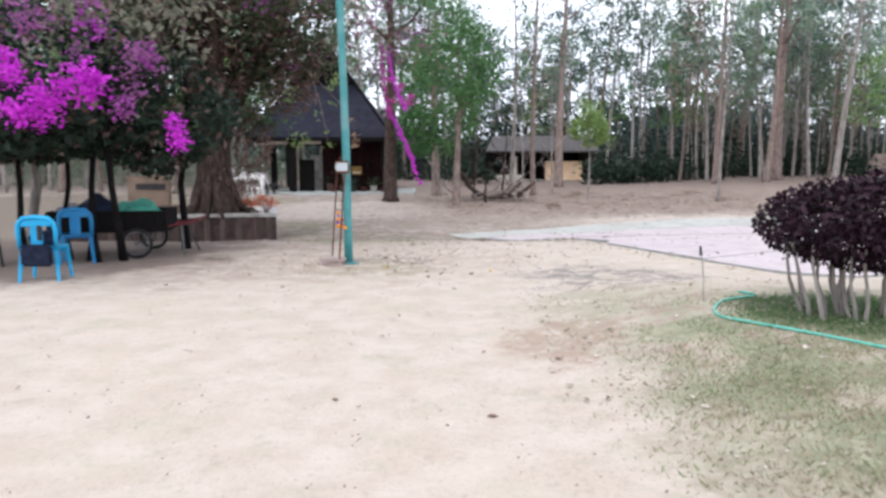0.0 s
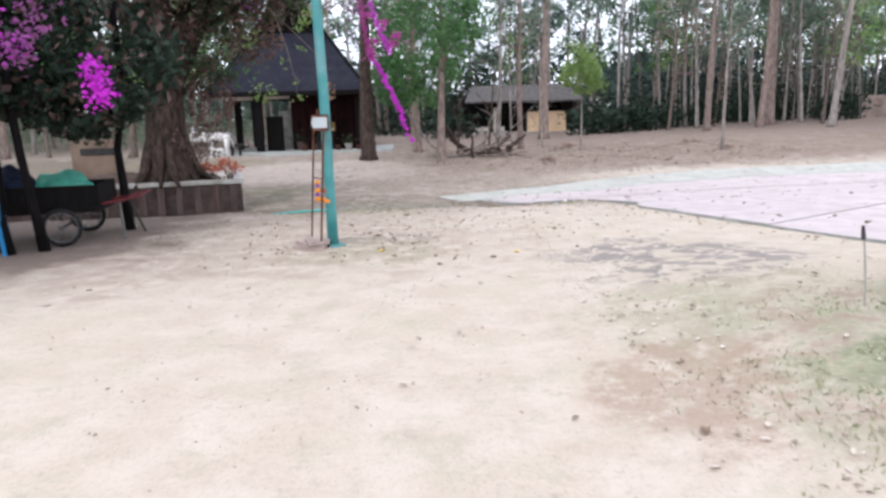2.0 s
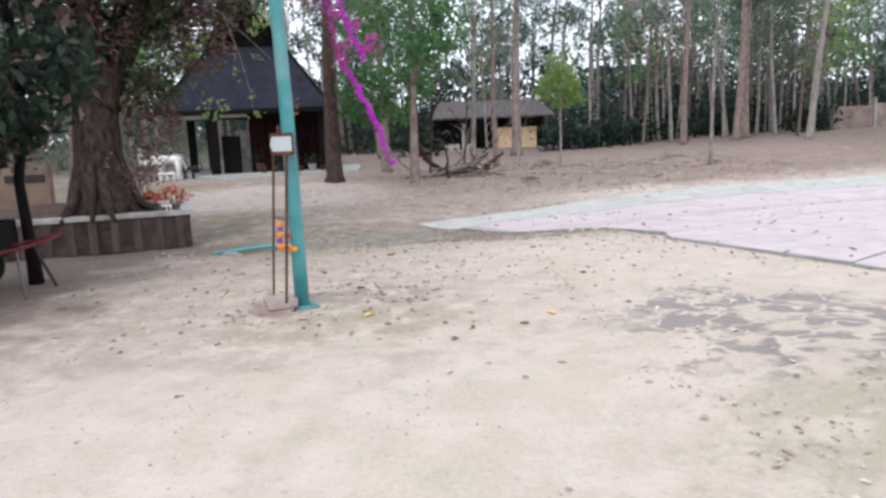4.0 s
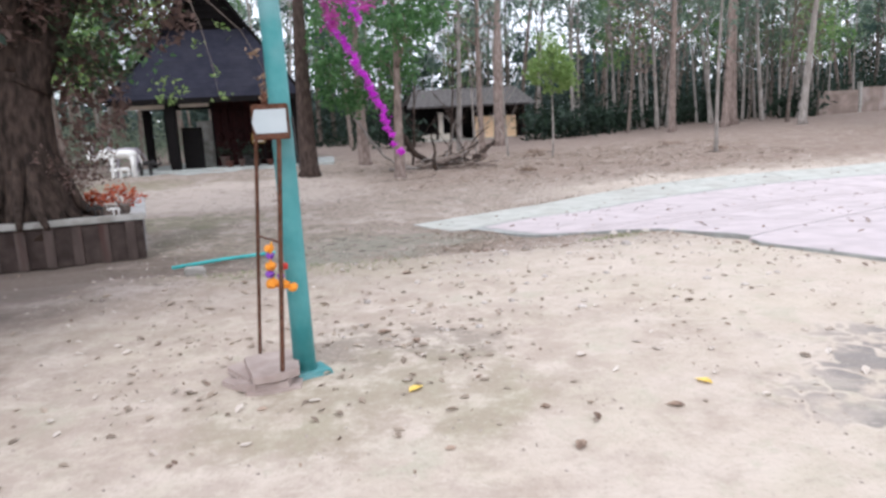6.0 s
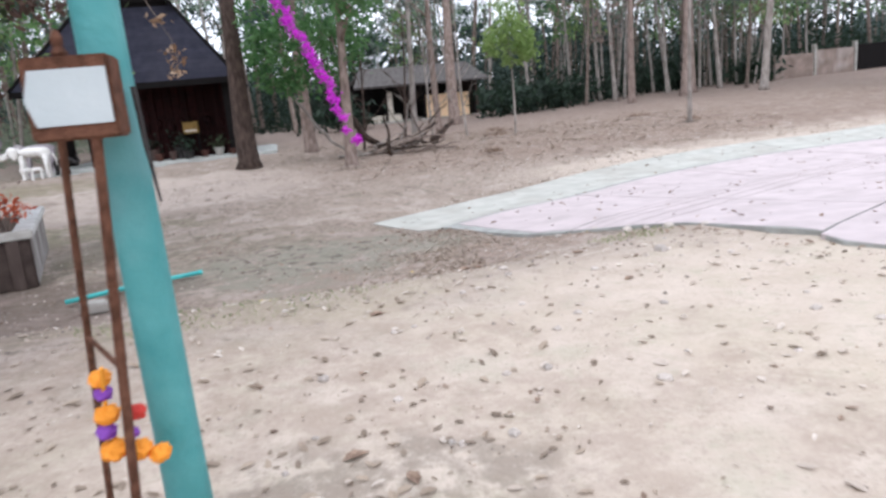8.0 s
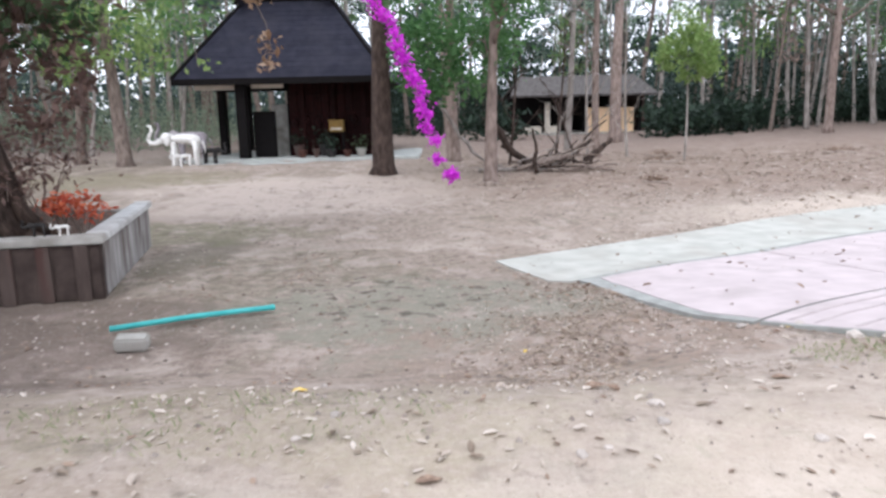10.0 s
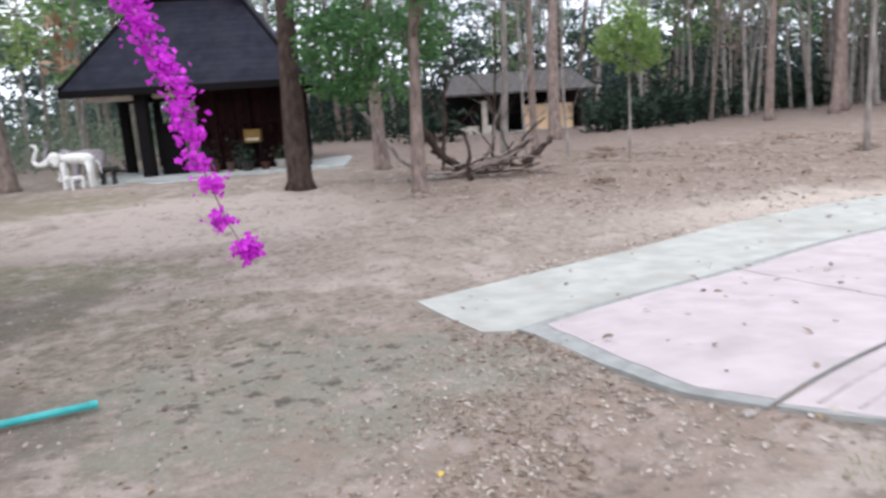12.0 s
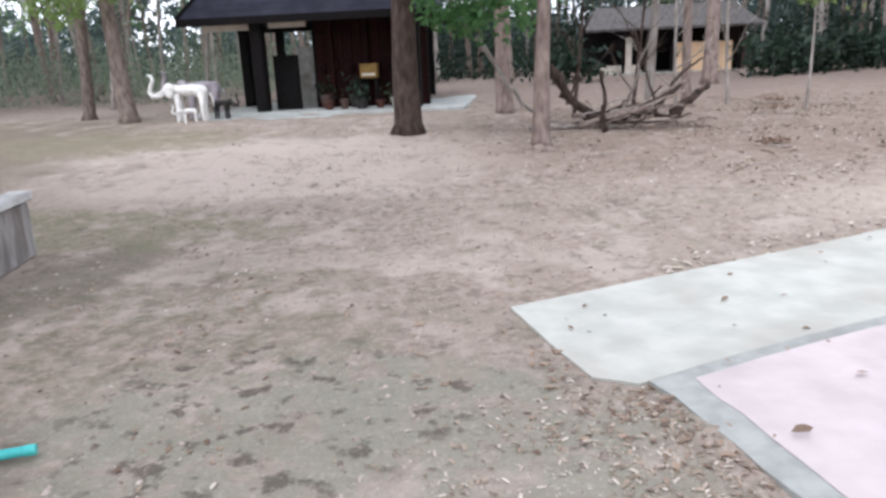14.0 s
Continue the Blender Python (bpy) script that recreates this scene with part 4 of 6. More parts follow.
def ell(seed, n, c, r):
    nr = np.random.RandomState(seed)
    v = nr.normal(0, 1, (n, 3))
    v /= np.linalg.norm(v, axis=1)[:, None]
    v *= nr.uniform(0.35, 1, (n, 1)) ** 0.5
    keep = np.array([noise.noise(Vector(p * 2.2 + seed)) > -0.12 for p in v])
    return np.asarray(c) + v[keep] * np.asarray(r)


# the trees that stand out
make_tree("tree", 11, (-2.22, 29.05), 11.0, 0.30, M_BARK_MID, M_LEAF_MID, "tall brown-trunked tree in front of the house", lean=(-0.015, 0.0), limbs=9, limb_len=2.6, first=0.5, per=70)
make_tree("tree", 12, (0.52, 27.0), 6.5, 0.165, M_BARK_RED, M_LEAF_MID, "slim reddish tree with low hanging green foliage", lean=(0.002, 0.02), limbs=10, limb_len=1.5, first=0.42, per=90, spread=0.4, extra=np.concatenate([ell(3, 3600, (-0.75, 0.8, 3.9), (1.75, 1.3, 2.1)), ell(4, 1300, (-1.5, 0.8, 3.0), (1.0, 0.8, 1.0))]))
make_tree("tree", 13, (7.0, 41.8), 15.0, 0.28, M_BARK_RED, M_LEAF_EUC, "tall straight reddish trunk near the shed", lean=(0.0, 0), limbs=10, limb_len=2.2, first=0.55, per=40)
make_tree("tree", 14, (-0.3, 32.8), 9.0, 0.22, M_BARK_RED, M_LEAF_MID, "reddish tree behind the slim one", lean=(-0.03, 0), limbs=9, limb_len=1.8, first=0.35, per=80)
make_tree("tree", 15, (6.7, 31.7), 3.9, 0.042, M_BARK_PALE, M_LEAF_YEL, "young tree with a rounded yellow-green crown", limbs=8, limb_len=0.8, first=0.6, per=30, spread=0.25, extra=ell(5, 1300, (0, 0, 3.15), (0.98, 0.85, 0.8)))
make_tree("tree", 16, (11.44, 28.5), 9.0, 0.075, M_BARK_PALE, M_LEAF_EUC, "thin pale young tree on the bank", lean=(0.01, 0), limbs=8, limb_len=1.3, first=0.35, per=14)
make_tree("tree", 17, (22.3, 39.2), 13.0, 0.2, M_BARK_PALE, M_LEAF_EUC, "white-barked leaning tree at the wood edge", lean=(0.07, 0), limbs=9, limb_len=2.2, first=0.5, per=40)
make_tree("tree", 18, (21.5, 44.5), 17.0, 0.36, M_BARK_RED, M_LEAF_EUC, "thick straight reddish-grey tree at the wood edge", limbs=10, limb_len=2.6, first=0.5, per=45)
make_tree("tree", 19, (16.6, 42.0), 14.0, 0.2, M_BARK_RED, M_LEAF_EUC, "straight reddish trunk with bare side twigs", limbs=12, limb_len=2.2, first=0.3, per=22)
make_tree("tree", 20, (3.1, 31.6), 10.0, 0.11, M_BARK_PALE, M_LEAF_EUC, "slim pale tree with crooked branches by the logs", lean=(0.02, 0), limbs=12, limb_len=1.6, first=0.3, per=20)
make_tree("tree", 21, (4.4, 33.5), 12.0, 0.13, M_BARK_RED, M_LEAF_EUC, "slim tree behind the log pile", lean=(-0.02, 0), limbs=11, limb_len=1.7, first=0.3, per=20)
make_tree("tree", 22, (-11.4, 33.9), 10.0, 0.26, M_BARK, M_LEAF_YEL, "leaning tree with low yellow-green leaves beside the elephant statue", lean=(-0.08, 0), limbs=12, limb_len=2.6, first=0.3, per=70, extra=np.concatenate([ell(31, 1500, (0.0, -0.8, 4.2), (2.0, 1.2, 1.0)), ell(32, 700, (-1.4, -0.4, 3.4), (0.9, 0.8, 0.7))]))
make_tree("tree", 23, (-13.8, 35.6), 10.0, 0.2, M_BARK, M_LEAF_EUC, "grey-brown tree near the statues", lean=(0.05, 0), limbs=10, limb_len=2.4, first=0.35, per=70)
make_tree("tree", 24, (25.8, 31.0), 9.5, 0.28, M_BARK, M_LEAF_UNDER, "tall dense dark tree beyond the drive", limbs=14, limb_len=3.0, first=0.42, per=70, spread=0.6, size=(0.09, 0.18), extra=ell(8, 12000, (0, 0, 6.4), (5.2, 4.0, 4.0)))

# the wood: seven kinds, copied
WOOD_KINDS = [
    (14, 0.135, M_BARK_PALE, M_LEAF_EUC, 15, 2.0, 0.42, 21, "slender pale-barked tree in the wood"),
    (11, 0.10, M_BARK, M_LEAF_WITHER, 18, 1.8, 0.26, 8, "slender grey tree with withered leaves in the wood"),
    (15, 0.185, M_BARK_RED, M_LEAF_EUC, 14, 2.4, 0.46, 22, "tall reddish-barked tree in the wood"),
    (9.5, 0.08, M_BARK_PALE, M_LEAF_FRESH, 13, 1.5, 0.38, 20, "thin young pale tree in the wood"),
    (12, 0.125, M_BARK, M_LEAF_FRESH, 14, 2.1, 0.36, 25, "leafy grey-barked tree in the wood"),
    (13, 0.15, M_BARK, M_LEAF_BLUE, 15, 2.3, 0.34, 29, "dark blue-green tree in the wood"),
    (13, 0.11, M_BARK_PALE, M_LEAF_EUC, 18, 1.7, 0.30, 5, "nearly bare pale tree in the wood"),
]
kinds = []
for i, (h, r, bark, leaf, limbs, ll, first, per, label) in enumerate(WOOD_KINDS):
    kinds.append(make_tree("tree", 40 + i, (26 + 6 * i, 60 + 2 * i), h, r, bark, leaf, label, lean=(0.02 * (-1) ** i, 0.01), limbs=limbs, limb_len=ll, first=first, per=per, group="trees of the wood", spread=0.38, size=(0.11, 0.25), sub=1))
wood = random.Random(5)
spots = [(-2.2, 29), (0.6, 27.7), (6.3, 38.5), (22.3, 39.2), (21.5, 44.5), (16.6, 42)]
tries = 0
while len(spots) < 200 and tries < 6000:
    tries += 1
    y = 34 + 46 * wood.random() ** 1.2
    x = wood.uniform(-0.62 * y - 6, 0.95 * y + 4)
    if -11.5 < x < 0.8 and y < 46 or 0.5 < x < 12.8 and y < 58 or x > 22 and 44 < y < 53 or y < 37 and -16 < x < 8 or x > 2 and y < 41.5 + 0.04 * x:
        continue
    if any((x - a) ** 2 + (y - b) ** 2 < 2.0 + 0.02 * y for a, b in spots):
        continue
    spots.append((x, y))
    s = wood.uniform(0.8, 1.2)
    copy_thing(kinds[wood.choice((0, 0, 1, 2, 3, 4, 5, 5, 6, 6) if y < 55 else (0, 2, 4, 5, 5))], pose(x, y, ground_z(x, y) - 0.1, wood.uniform(-5, 5), wood.uniform(-5, 5), wood.uniform(0, 360)) @ Matrix.Scale(s, 4))


edge = random.Random(23)
for _ in range(64):
    x = edge.uniform(7.5, 34)
    y = 43 + 0.1 * x + edge.uniform(0, 7)
    if x < 13 and y < 57:
        y += 12
    if any((x - a) ** 2 + (y - b) ** 2 < 0.5 for a, b in spots) or x > 27 and 45 < y < 49:
        continue
    spots.append((x, y))
    copy_thing(kinds[edge.choice((0, 1, 3, 3, 6, 6))], pose(x, y, ground_z(x, y) - 0.1, edge.uniform(-6, 6), edge.uniform(-6, 6), edge.uniform(0, 360)) @ Matrix.Scale(edge.uniform(0.6, 1.05), 4))


def far_wood():
    """Undergrowth and the far belt of the wood, uncountable."""
    nr = np.random.RandomState(9)
    c, s = [], []
    for i in range(640):
        y = nr.uniform(50, 70)
        x = nr.uniform(-0.8 * y - 6, 1.05 * y)
        if 1 < x < 13.2 and y < 59:
            y = 60
        if x < -9:
            continue
        h = nr.uniform(0.5, 2.2) ** 1.3 * (2.1 if y > 57 else 1)
        k = 170
        p = nr.normal(0, 1, (k, 3)) * (1.1, 0.8, h * 0.5) + (x, y, ground_z(x, y) + h * 0.6)
        p[:, 2] = np.maximum(p[:, 2], ground_z(x, y) + 0.03)
        c.append(p)
        s.append(nr.uniform(0.08, 0.20, k))
    for x, y, r in ((10.6, 45.0, 0.9), (12.0, 46.5, 1.0), (13.6, 46.0, 0.8), (16.2, 47.5, 1.1), (19.0, 50.0, 1.2), (24.0, 51.0, 1.0), (2.0, 46.0, 0.9), (27.0, 46.6, 0.7)):
        c.append(nr.normal(0, 1, (420, 3)) * (r, r * 0.7, 0.45) + (x, y, ground_z(x, y) + 0.75))
        c[-1][:, 2] = np.maximum(c[-1][:, 2], ground_z(x, y) + 0.05)
        s.append(nr.uniform(0.10, 0.30, 420))
    me = leaves_mesh("undergrowth", M_LEAF_UNDER, np.concatenate(c), np.concatenate(s), nr, 0.45)
    tagged(new("undergrowth", me), "dark green undergrowth at the foot of the wood", "undergrowth", kind="stuff")
    c, s = [], []
    for i in range(200):
        y = nr.uniform(42, 66)
        x = nr.uniform(-0.75 * y - 4, -11.5)
        h = nr.uniform(0.5, 2.4)
        p = nr.normal(0, 1, (110, 3)) * (1.0, 0.8, h * 0.5) + (x, y, ground_z(x, y) + h * 0.7)
        p[:, 2] = np.maximum(p[:, 2], ground_z(x, y) + 0.03)
        c.append(p)
        s.append(nr.uniform(0.06, 0.15, 110))
    me = leaves_mesh("brush", M_LEAF_BRUSH, np.concatenate(c), np.concatenate(s), nr, 0.4)
    tagged(new("brush", me), "grey-green brush under the trees beyond the statues", "brush", kind="stuff")
    c, s = [], []
    while len(c) < 760:
        y = nr.uniform(80, 115)
        x = nr.uniform(-0.85 * y, 1.1 * y)
        top = 10.5 + 6.0 * noise.noise(Vector((x * 0.05, 0, 0)))
        z = ground_z(x, 60) + nr.uniform(0.0, 1) ** 1.2 * top
        if z > 5.5 and noise.noise(Vector((x * 0.16, z * 0.22, 4.0))) < 0.03 * (z - 5.0):
            continue
        k = 70
        c.append(nr.normal(0, 1, (k, 3)) * (1.3, 1.2, 1.0) + (x, y, z))
        s.append(nr.uniform(0.3, 0.75, k))
    pts = np.concatenate(c)
    pts[:, 2] = np.maximum(pts[:, 2], 0.9)
    me = leaves_mesh("far_woods", M_LEAF_FAR, pts, np.concatenate(s), nr, 0.5)
    tagged(new("far_woods", me), "hazy grey-green far belt of trees", "woods", kind="stuff")


# distance haze is put into both of these leaf colours
M_LEAF_BRUSH = leaf_mat("brush_leaves", (0.14, 0.185, 0.125), (0.29, 0.335, 0.24), 0.5)
M_LEAF_FAR = leaf_mat("far_leaves", (0.045, 0.075, 0.068), (0.12, 0.165, 0.145), 0.4)
far_wood()


# ---- planter with the great tree ----
def build_planter():
    px, py, rz = -4.45, 18.25, 13.0
    t = thing("planter", (px, py, -0.46), "stained concrete planter wall round the great tree", "planter", rz=rz)
    W, L, H = 5.2, 3.5, 0.75
    sk = -0.035

    def wall_bm(x0, x1, y0, y1, z0, z1, bv=0.02):
        bm = boxed(x0, x1, y0, y1, z0, z1, bv)
        for v in bm.verts:
            v.co.x += sk * v.co.y
        return bm
    # front wall and pilasters carry the great tree's shade in their colours
    part("front_wall", wall_bm(-W, -0.001, 0, 0.16, 0, H - 0.1), M_CONC_BLACK, t, "stained front wall, darkened for the tree's shade")
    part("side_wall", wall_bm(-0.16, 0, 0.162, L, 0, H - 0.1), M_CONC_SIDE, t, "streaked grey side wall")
    part("back_wall", wall_bm(-W, -0.162, L - 0.16, L, 0, H - 0.1), M_CONC, t)
    part("end_wall", wall_bm(-W, -W + 0.16, 0.162, L - 0.162, 0, H - 0.1), M_CONC, t)
    part("front_rim", wall_bm(-W - 0.04, 0.05, -0.05, 0.2, H - 0.099, H, 0.015), M_CONC, t, "pale worn concrete rim")
    part("side_rim", wall_bm(-0.2, 0.05, 0.202, L + 0.04, H - 0.099, H, 0.015), M_RIM, t, "pale worn concrete rim")
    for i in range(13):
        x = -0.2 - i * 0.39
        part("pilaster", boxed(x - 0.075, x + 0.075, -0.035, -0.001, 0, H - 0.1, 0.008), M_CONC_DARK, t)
    soil = bmesh.new()
    for i in range(13):
        for j in range(12):
            x, y = -W + 0.17 + (W - 0.34) * i / 12, 0.17 + (L - 0.34) * j / 11
            edge = min(1, min(i, 12 - i, j, 11 - j) / 3)
            soil.verts.new((x + sk * y, y, H - 0.16 + 0.35 * edge * (0.6 + 0.5 * noise.noise(Vector((x, y, 7))))))
    soil.verts.ensure_lookup_table()
    for i in range(12):
        for j in range(11):
            soil.faces.new([soil.verts[k] for k in (i * 12 + j, (i + 1) * 12 + j, (i + 1) * 12 + j + 1, i * 12 + j + 1)])
    part("soil", soil, M_SOIL, t, "dark soil strewn with dead leaves", True)


build_planter()


def great_tree():
    rng, nr = random.Random(77), np.random.RandomState(77)
    t = thing("great_tree", (-6.15, 18.55, 0.3), "huge dark multi-stemmed tree with a broad crown", "tree")
    bm = bmesh.new()
    tips = []
    tube(bm, [(0.03, 0, -0.3), (0.03, 0, 0.1), (0.02, 0, 0.55), (0.0, 0, 1.1), (0.03, 0, 1.8), (0.1, 0, 2.5), (0.14, 0, 3.0)], [0.7, 0.62, 0.5, 0.44, 0.42, 0.42, 0.34], 16, 0.05, rng)
    stems = [((0.1, 0.05, 2.3), (-0.02, 0.04), 0.30, 5.4), ((0.18, -0.05, 2.1), (0.52, 0.04), 0.27, 5.2), ((-0.05, 0.0, 2.2), (-0.40, -0.10), 0.26, 5.2), ((0.1, -0.15, 2.4), (0.14, -0.42), 0.20, 4.8), ((0.0, 0.15, 2.4), (-0.28, 0.35), 0.20, 4.8), ((0.15, 0.1, 2.6), (0.25, 0.30), 0.18, 4.8)]
    for base, ln, r, h in stems:
        b, tp = branchy(rng, base, h, r, ln, 10, 2.4, 0.22, 0.4, 3)
        me = bpy.data.meshes.new("tmp")
        b.to_mesh(me)
        b.free()
        bm.from_mesh(me)
        bpy.data.meshes.remove(me)
        tips += [tuple(p) for p in tp]
    for k in range(12):
        a = k * 0.524 + rng.uniform(-0.15, 0.15)
        q = rng.uniform(0.6, 0.85)
        tube(bm, [(0.40 * math.cos(a), 0.40 * math.sin(a), 1.05), (0.52 * math.cos(a), 0.52 * math.sin(a), 0.5), (0.85 * q * math.cos(a), 0.85 * q * math.sin(a), 0.18), (1.25 * q * math.cos(a + 0.1), 1.25 * q * math.sin(a + 0.1), -0.1)], [0.05, 0.10, 0.09, 0.04], 7)
    part("trunk", bm, M_BARK_DARK, t, smooth=True)
    for nm, m, per, sp in (("crown", M_LEAF_DARK, 84, 0.45), ("dry_leaves", M_LEAF_DRY, 52, 0.5)):
        c = clumps(nr, tips, per, sp, 0.9)
        ob = new(nm, leaves_mesh(nm, m, c, nr.uniform(0.045, 0.095, len(c)), nr, 0.45))
        ob.parent = t
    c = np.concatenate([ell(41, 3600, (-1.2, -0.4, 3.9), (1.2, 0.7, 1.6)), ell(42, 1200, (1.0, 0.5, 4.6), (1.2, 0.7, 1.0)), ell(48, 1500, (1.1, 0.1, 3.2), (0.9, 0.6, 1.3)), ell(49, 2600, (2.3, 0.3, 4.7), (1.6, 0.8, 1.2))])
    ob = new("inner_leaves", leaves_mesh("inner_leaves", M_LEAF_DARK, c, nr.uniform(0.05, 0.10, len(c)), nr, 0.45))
    ob.parent = t
    for c, m in ((ell(43, 60, (1.9, -0.2, 2.5), (0.6, 0.5, 0.5)), M_LEAF_MID), (ell(44, 90, (2.3, -0.1, 1.95), (0.3, 0.3, 0.25)), M_LEAF_YEL), (ell(45, 70, (2.2, -0.3, 3.1), (0.3, 0.3, 0.25)), M_LEAF_YEL)):
        ob = new("shoot_foliage", leaves_mesh("shoot_foliage", m, c, nr.uniform(0.035, 0.075, len(c)), nr, 0.5))
        ob.parent = t
        ob["kind"] = "stuff"
    sprays = [p for p in tips if p[2] > 2.2][::4]
    c = clumps(nr, sprays, 30, 0.22)
    ob = new("blossom", leaves_mesh("blossom", M_MAGENTA_DULL, c, nr.uniform(0.04, 0.08, len(c)), nr, 0.8))
    ob.parent = t
    # hanging shoots low on the trunk
    c = np.concatenate([ell(31, 1000, (1.0, 0.3, 1.9), (0.55, 0.6, 1.0)), ell(46, 1500, (1.9, 0.2, 3.7), (1.1, 0.7, 1.2)), ell(47, 900, (0.3, -0.6, 3.6), (0.9, 0.4, 1.0)), ell(32, 700, (-1.2, -0.6, 1.8), (0.8, 0.7, 1.0))])
    ob = new("low_growth", leaves_mesh("low_growth", M_LEAF_DRY, c, nr.uniform(0.05, 0.11, len(c)), nr, 0.45))
    ob.parent = t


great_tree()


# ---- bougainvillea thicket ----
def bougainvillea():
    rng, nr = random.Random(21), np.random.RandomState(21)
    stems = [(-6.5, 10.6, 0.05, M_WOOD_BLACK), (-6.15, 11.2, 0.045, M_WOOD_BLACK), (-5.72, 11.0, 0.05, M_WOOD_BLACK), (-5.45, 10.75, 0.05, M_WOOD_BLACK), (-5.15, 10.95, 0.06, M_WOOD_BLACK), (-4.75, 12.6, 0.07, M_WOOD_BLACK), (-7.2, 10.4, 0.05, M_WOOD_BLACK), (-7.2, 11.8, 0.09, M_BARK_PALE)]
    t = thing("bougainvillea", (-5.8, 11, 0), "overgrown bougainvillea thicket with dark stems and magenta blossom", "shrub")
    for x, y, r, m in stems:
        bm = bmesh.new()
        p = [Vector((x + 5.8, y - 11, -0.03))]
        for k in range(6):
            p.append(p[-1] + Vector((rng.uniform(-0.12, 0.12), rng.uniform(-0.12, 0.12), 0.62)))
        tube(bm, p, [r * 1.25] + [r * (0.95 - 0.07 * k) for k in range(6)], 7, 0.1, rng)
        part("stem", bm, m, t, smooth=True)
    # shade put into the leaf colours: these masses near black, the high ones paler
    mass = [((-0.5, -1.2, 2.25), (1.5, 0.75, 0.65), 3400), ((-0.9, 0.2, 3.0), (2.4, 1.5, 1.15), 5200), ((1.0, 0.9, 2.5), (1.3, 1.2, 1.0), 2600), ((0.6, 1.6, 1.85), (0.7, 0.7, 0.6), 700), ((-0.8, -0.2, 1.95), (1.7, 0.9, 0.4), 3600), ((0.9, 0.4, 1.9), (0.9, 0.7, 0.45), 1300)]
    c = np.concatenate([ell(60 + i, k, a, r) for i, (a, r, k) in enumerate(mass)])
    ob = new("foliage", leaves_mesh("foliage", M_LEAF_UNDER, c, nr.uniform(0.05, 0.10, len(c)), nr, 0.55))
    ob.parent = t
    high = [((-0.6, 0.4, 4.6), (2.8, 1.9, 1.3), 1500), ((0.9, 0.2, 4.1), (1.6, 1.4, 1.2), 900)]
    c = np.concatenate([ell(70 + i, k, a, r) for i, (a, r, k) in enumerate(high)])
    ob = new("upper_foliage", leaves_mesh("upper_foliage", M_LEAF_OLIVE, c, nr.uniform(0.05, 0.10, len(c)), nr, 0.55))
    ob.parent = t
    mass = mass + high
    c = np.concatenate([ell(80 + i, k // 6, a, r) for i, (a, r, k) in enumerate(mass)])
    ob = new("dry_foliage", leaves_mesh("dry_foliage", M_LEAF_DRY, c, nr.uniform(0.05, 0.10, len(c)), nr, 0.55))
    ob.parent = t
    return t


BOUG = bougainvillea()


def spray(name, parent, centres, per, spread, size, material=None, seed=1, origin=(0, 0, 0)):
    nr = np.random.RandomState(seed)
    c = clumps(nr, centres, per, spread, 0.85) - np.asarray(origin)
    ob = new(name, leaves_mesh(name, material or M_MAGENTA, c, nr.uniform(size[0], size[1], len(c)), nr, 0.8))
    ob.parent = parent
    return ob


spray("blossom", BOUG, [(-5.6, 9.1, 2.7), (-5.2, 9.0, 2.45), (-4.9, 9.1, 2.55), (-5.45, 9.0, 2.2), (-5.7, 9.2, 2.25), (-4.6, 9.2, 2.6), (-5.25, 9.1, 2.15), (-5.05, 9.0, 2.3), (-4.7, 9.15, 2.75), (-4.65, 9.2, 2.5), (-5.75, 9.2, 2.95)], 120, 0.095, (0.025, 0.045), seed=2, origin=(-5.8, 11, 0))
spray("blossom", BOUG, [(-3.75, 9.8, 2.0), (-3.72, 9.75, 1.85), (-3.85, 9.9, 2.15)], 70, 0.07, (0.02, 0.04), seed=3, origin=(-5.8, 11, 0))
spray("mid_blossom", BOUG, [(-4.75, 9.35, 3.4), (-4.6, 9.4, 3.3), (-4.0, 9.45, 2.95), (-4.3, 9.3, 2.3), (-5.9, 9.0, 3.3)], 45, 0.09, (0.02, 0.04), M_MAGENTA_MID, 5, (-5.8, 11, 0))
spray("faded_blossom", BOUG, [(-4.2, 9.6, 2.6), (-4.3, 9.8, 3.1), (-5.8, 9.6, 3.5), (-5.0, 9.8, 4.0), (-6.4, 9.6, 3.3), (-4.5, 10, 2.9), (-5.6, 9.6, 4.4), (-5.9, 9.2, 3.1), (-5.4, 9.2, 3.3), (-4.9, 9.4, 3.0), (-4.0, 9.45, 2.97), (-3.9, 9.45, 2.9), (-4.1, 9.4, 3.05), (-4.3, 9.4, 2.25), (-4.25, 9.4, 2.4), (-5.5, 9.2, 3.6), (-4.6, 9.3, 3.6), (-5.2, 9.2, 3.45)], 45, 0.11, (0.02, 0.045), M_MAGENTA_DULL, 4, (-5.8, 11, 0))


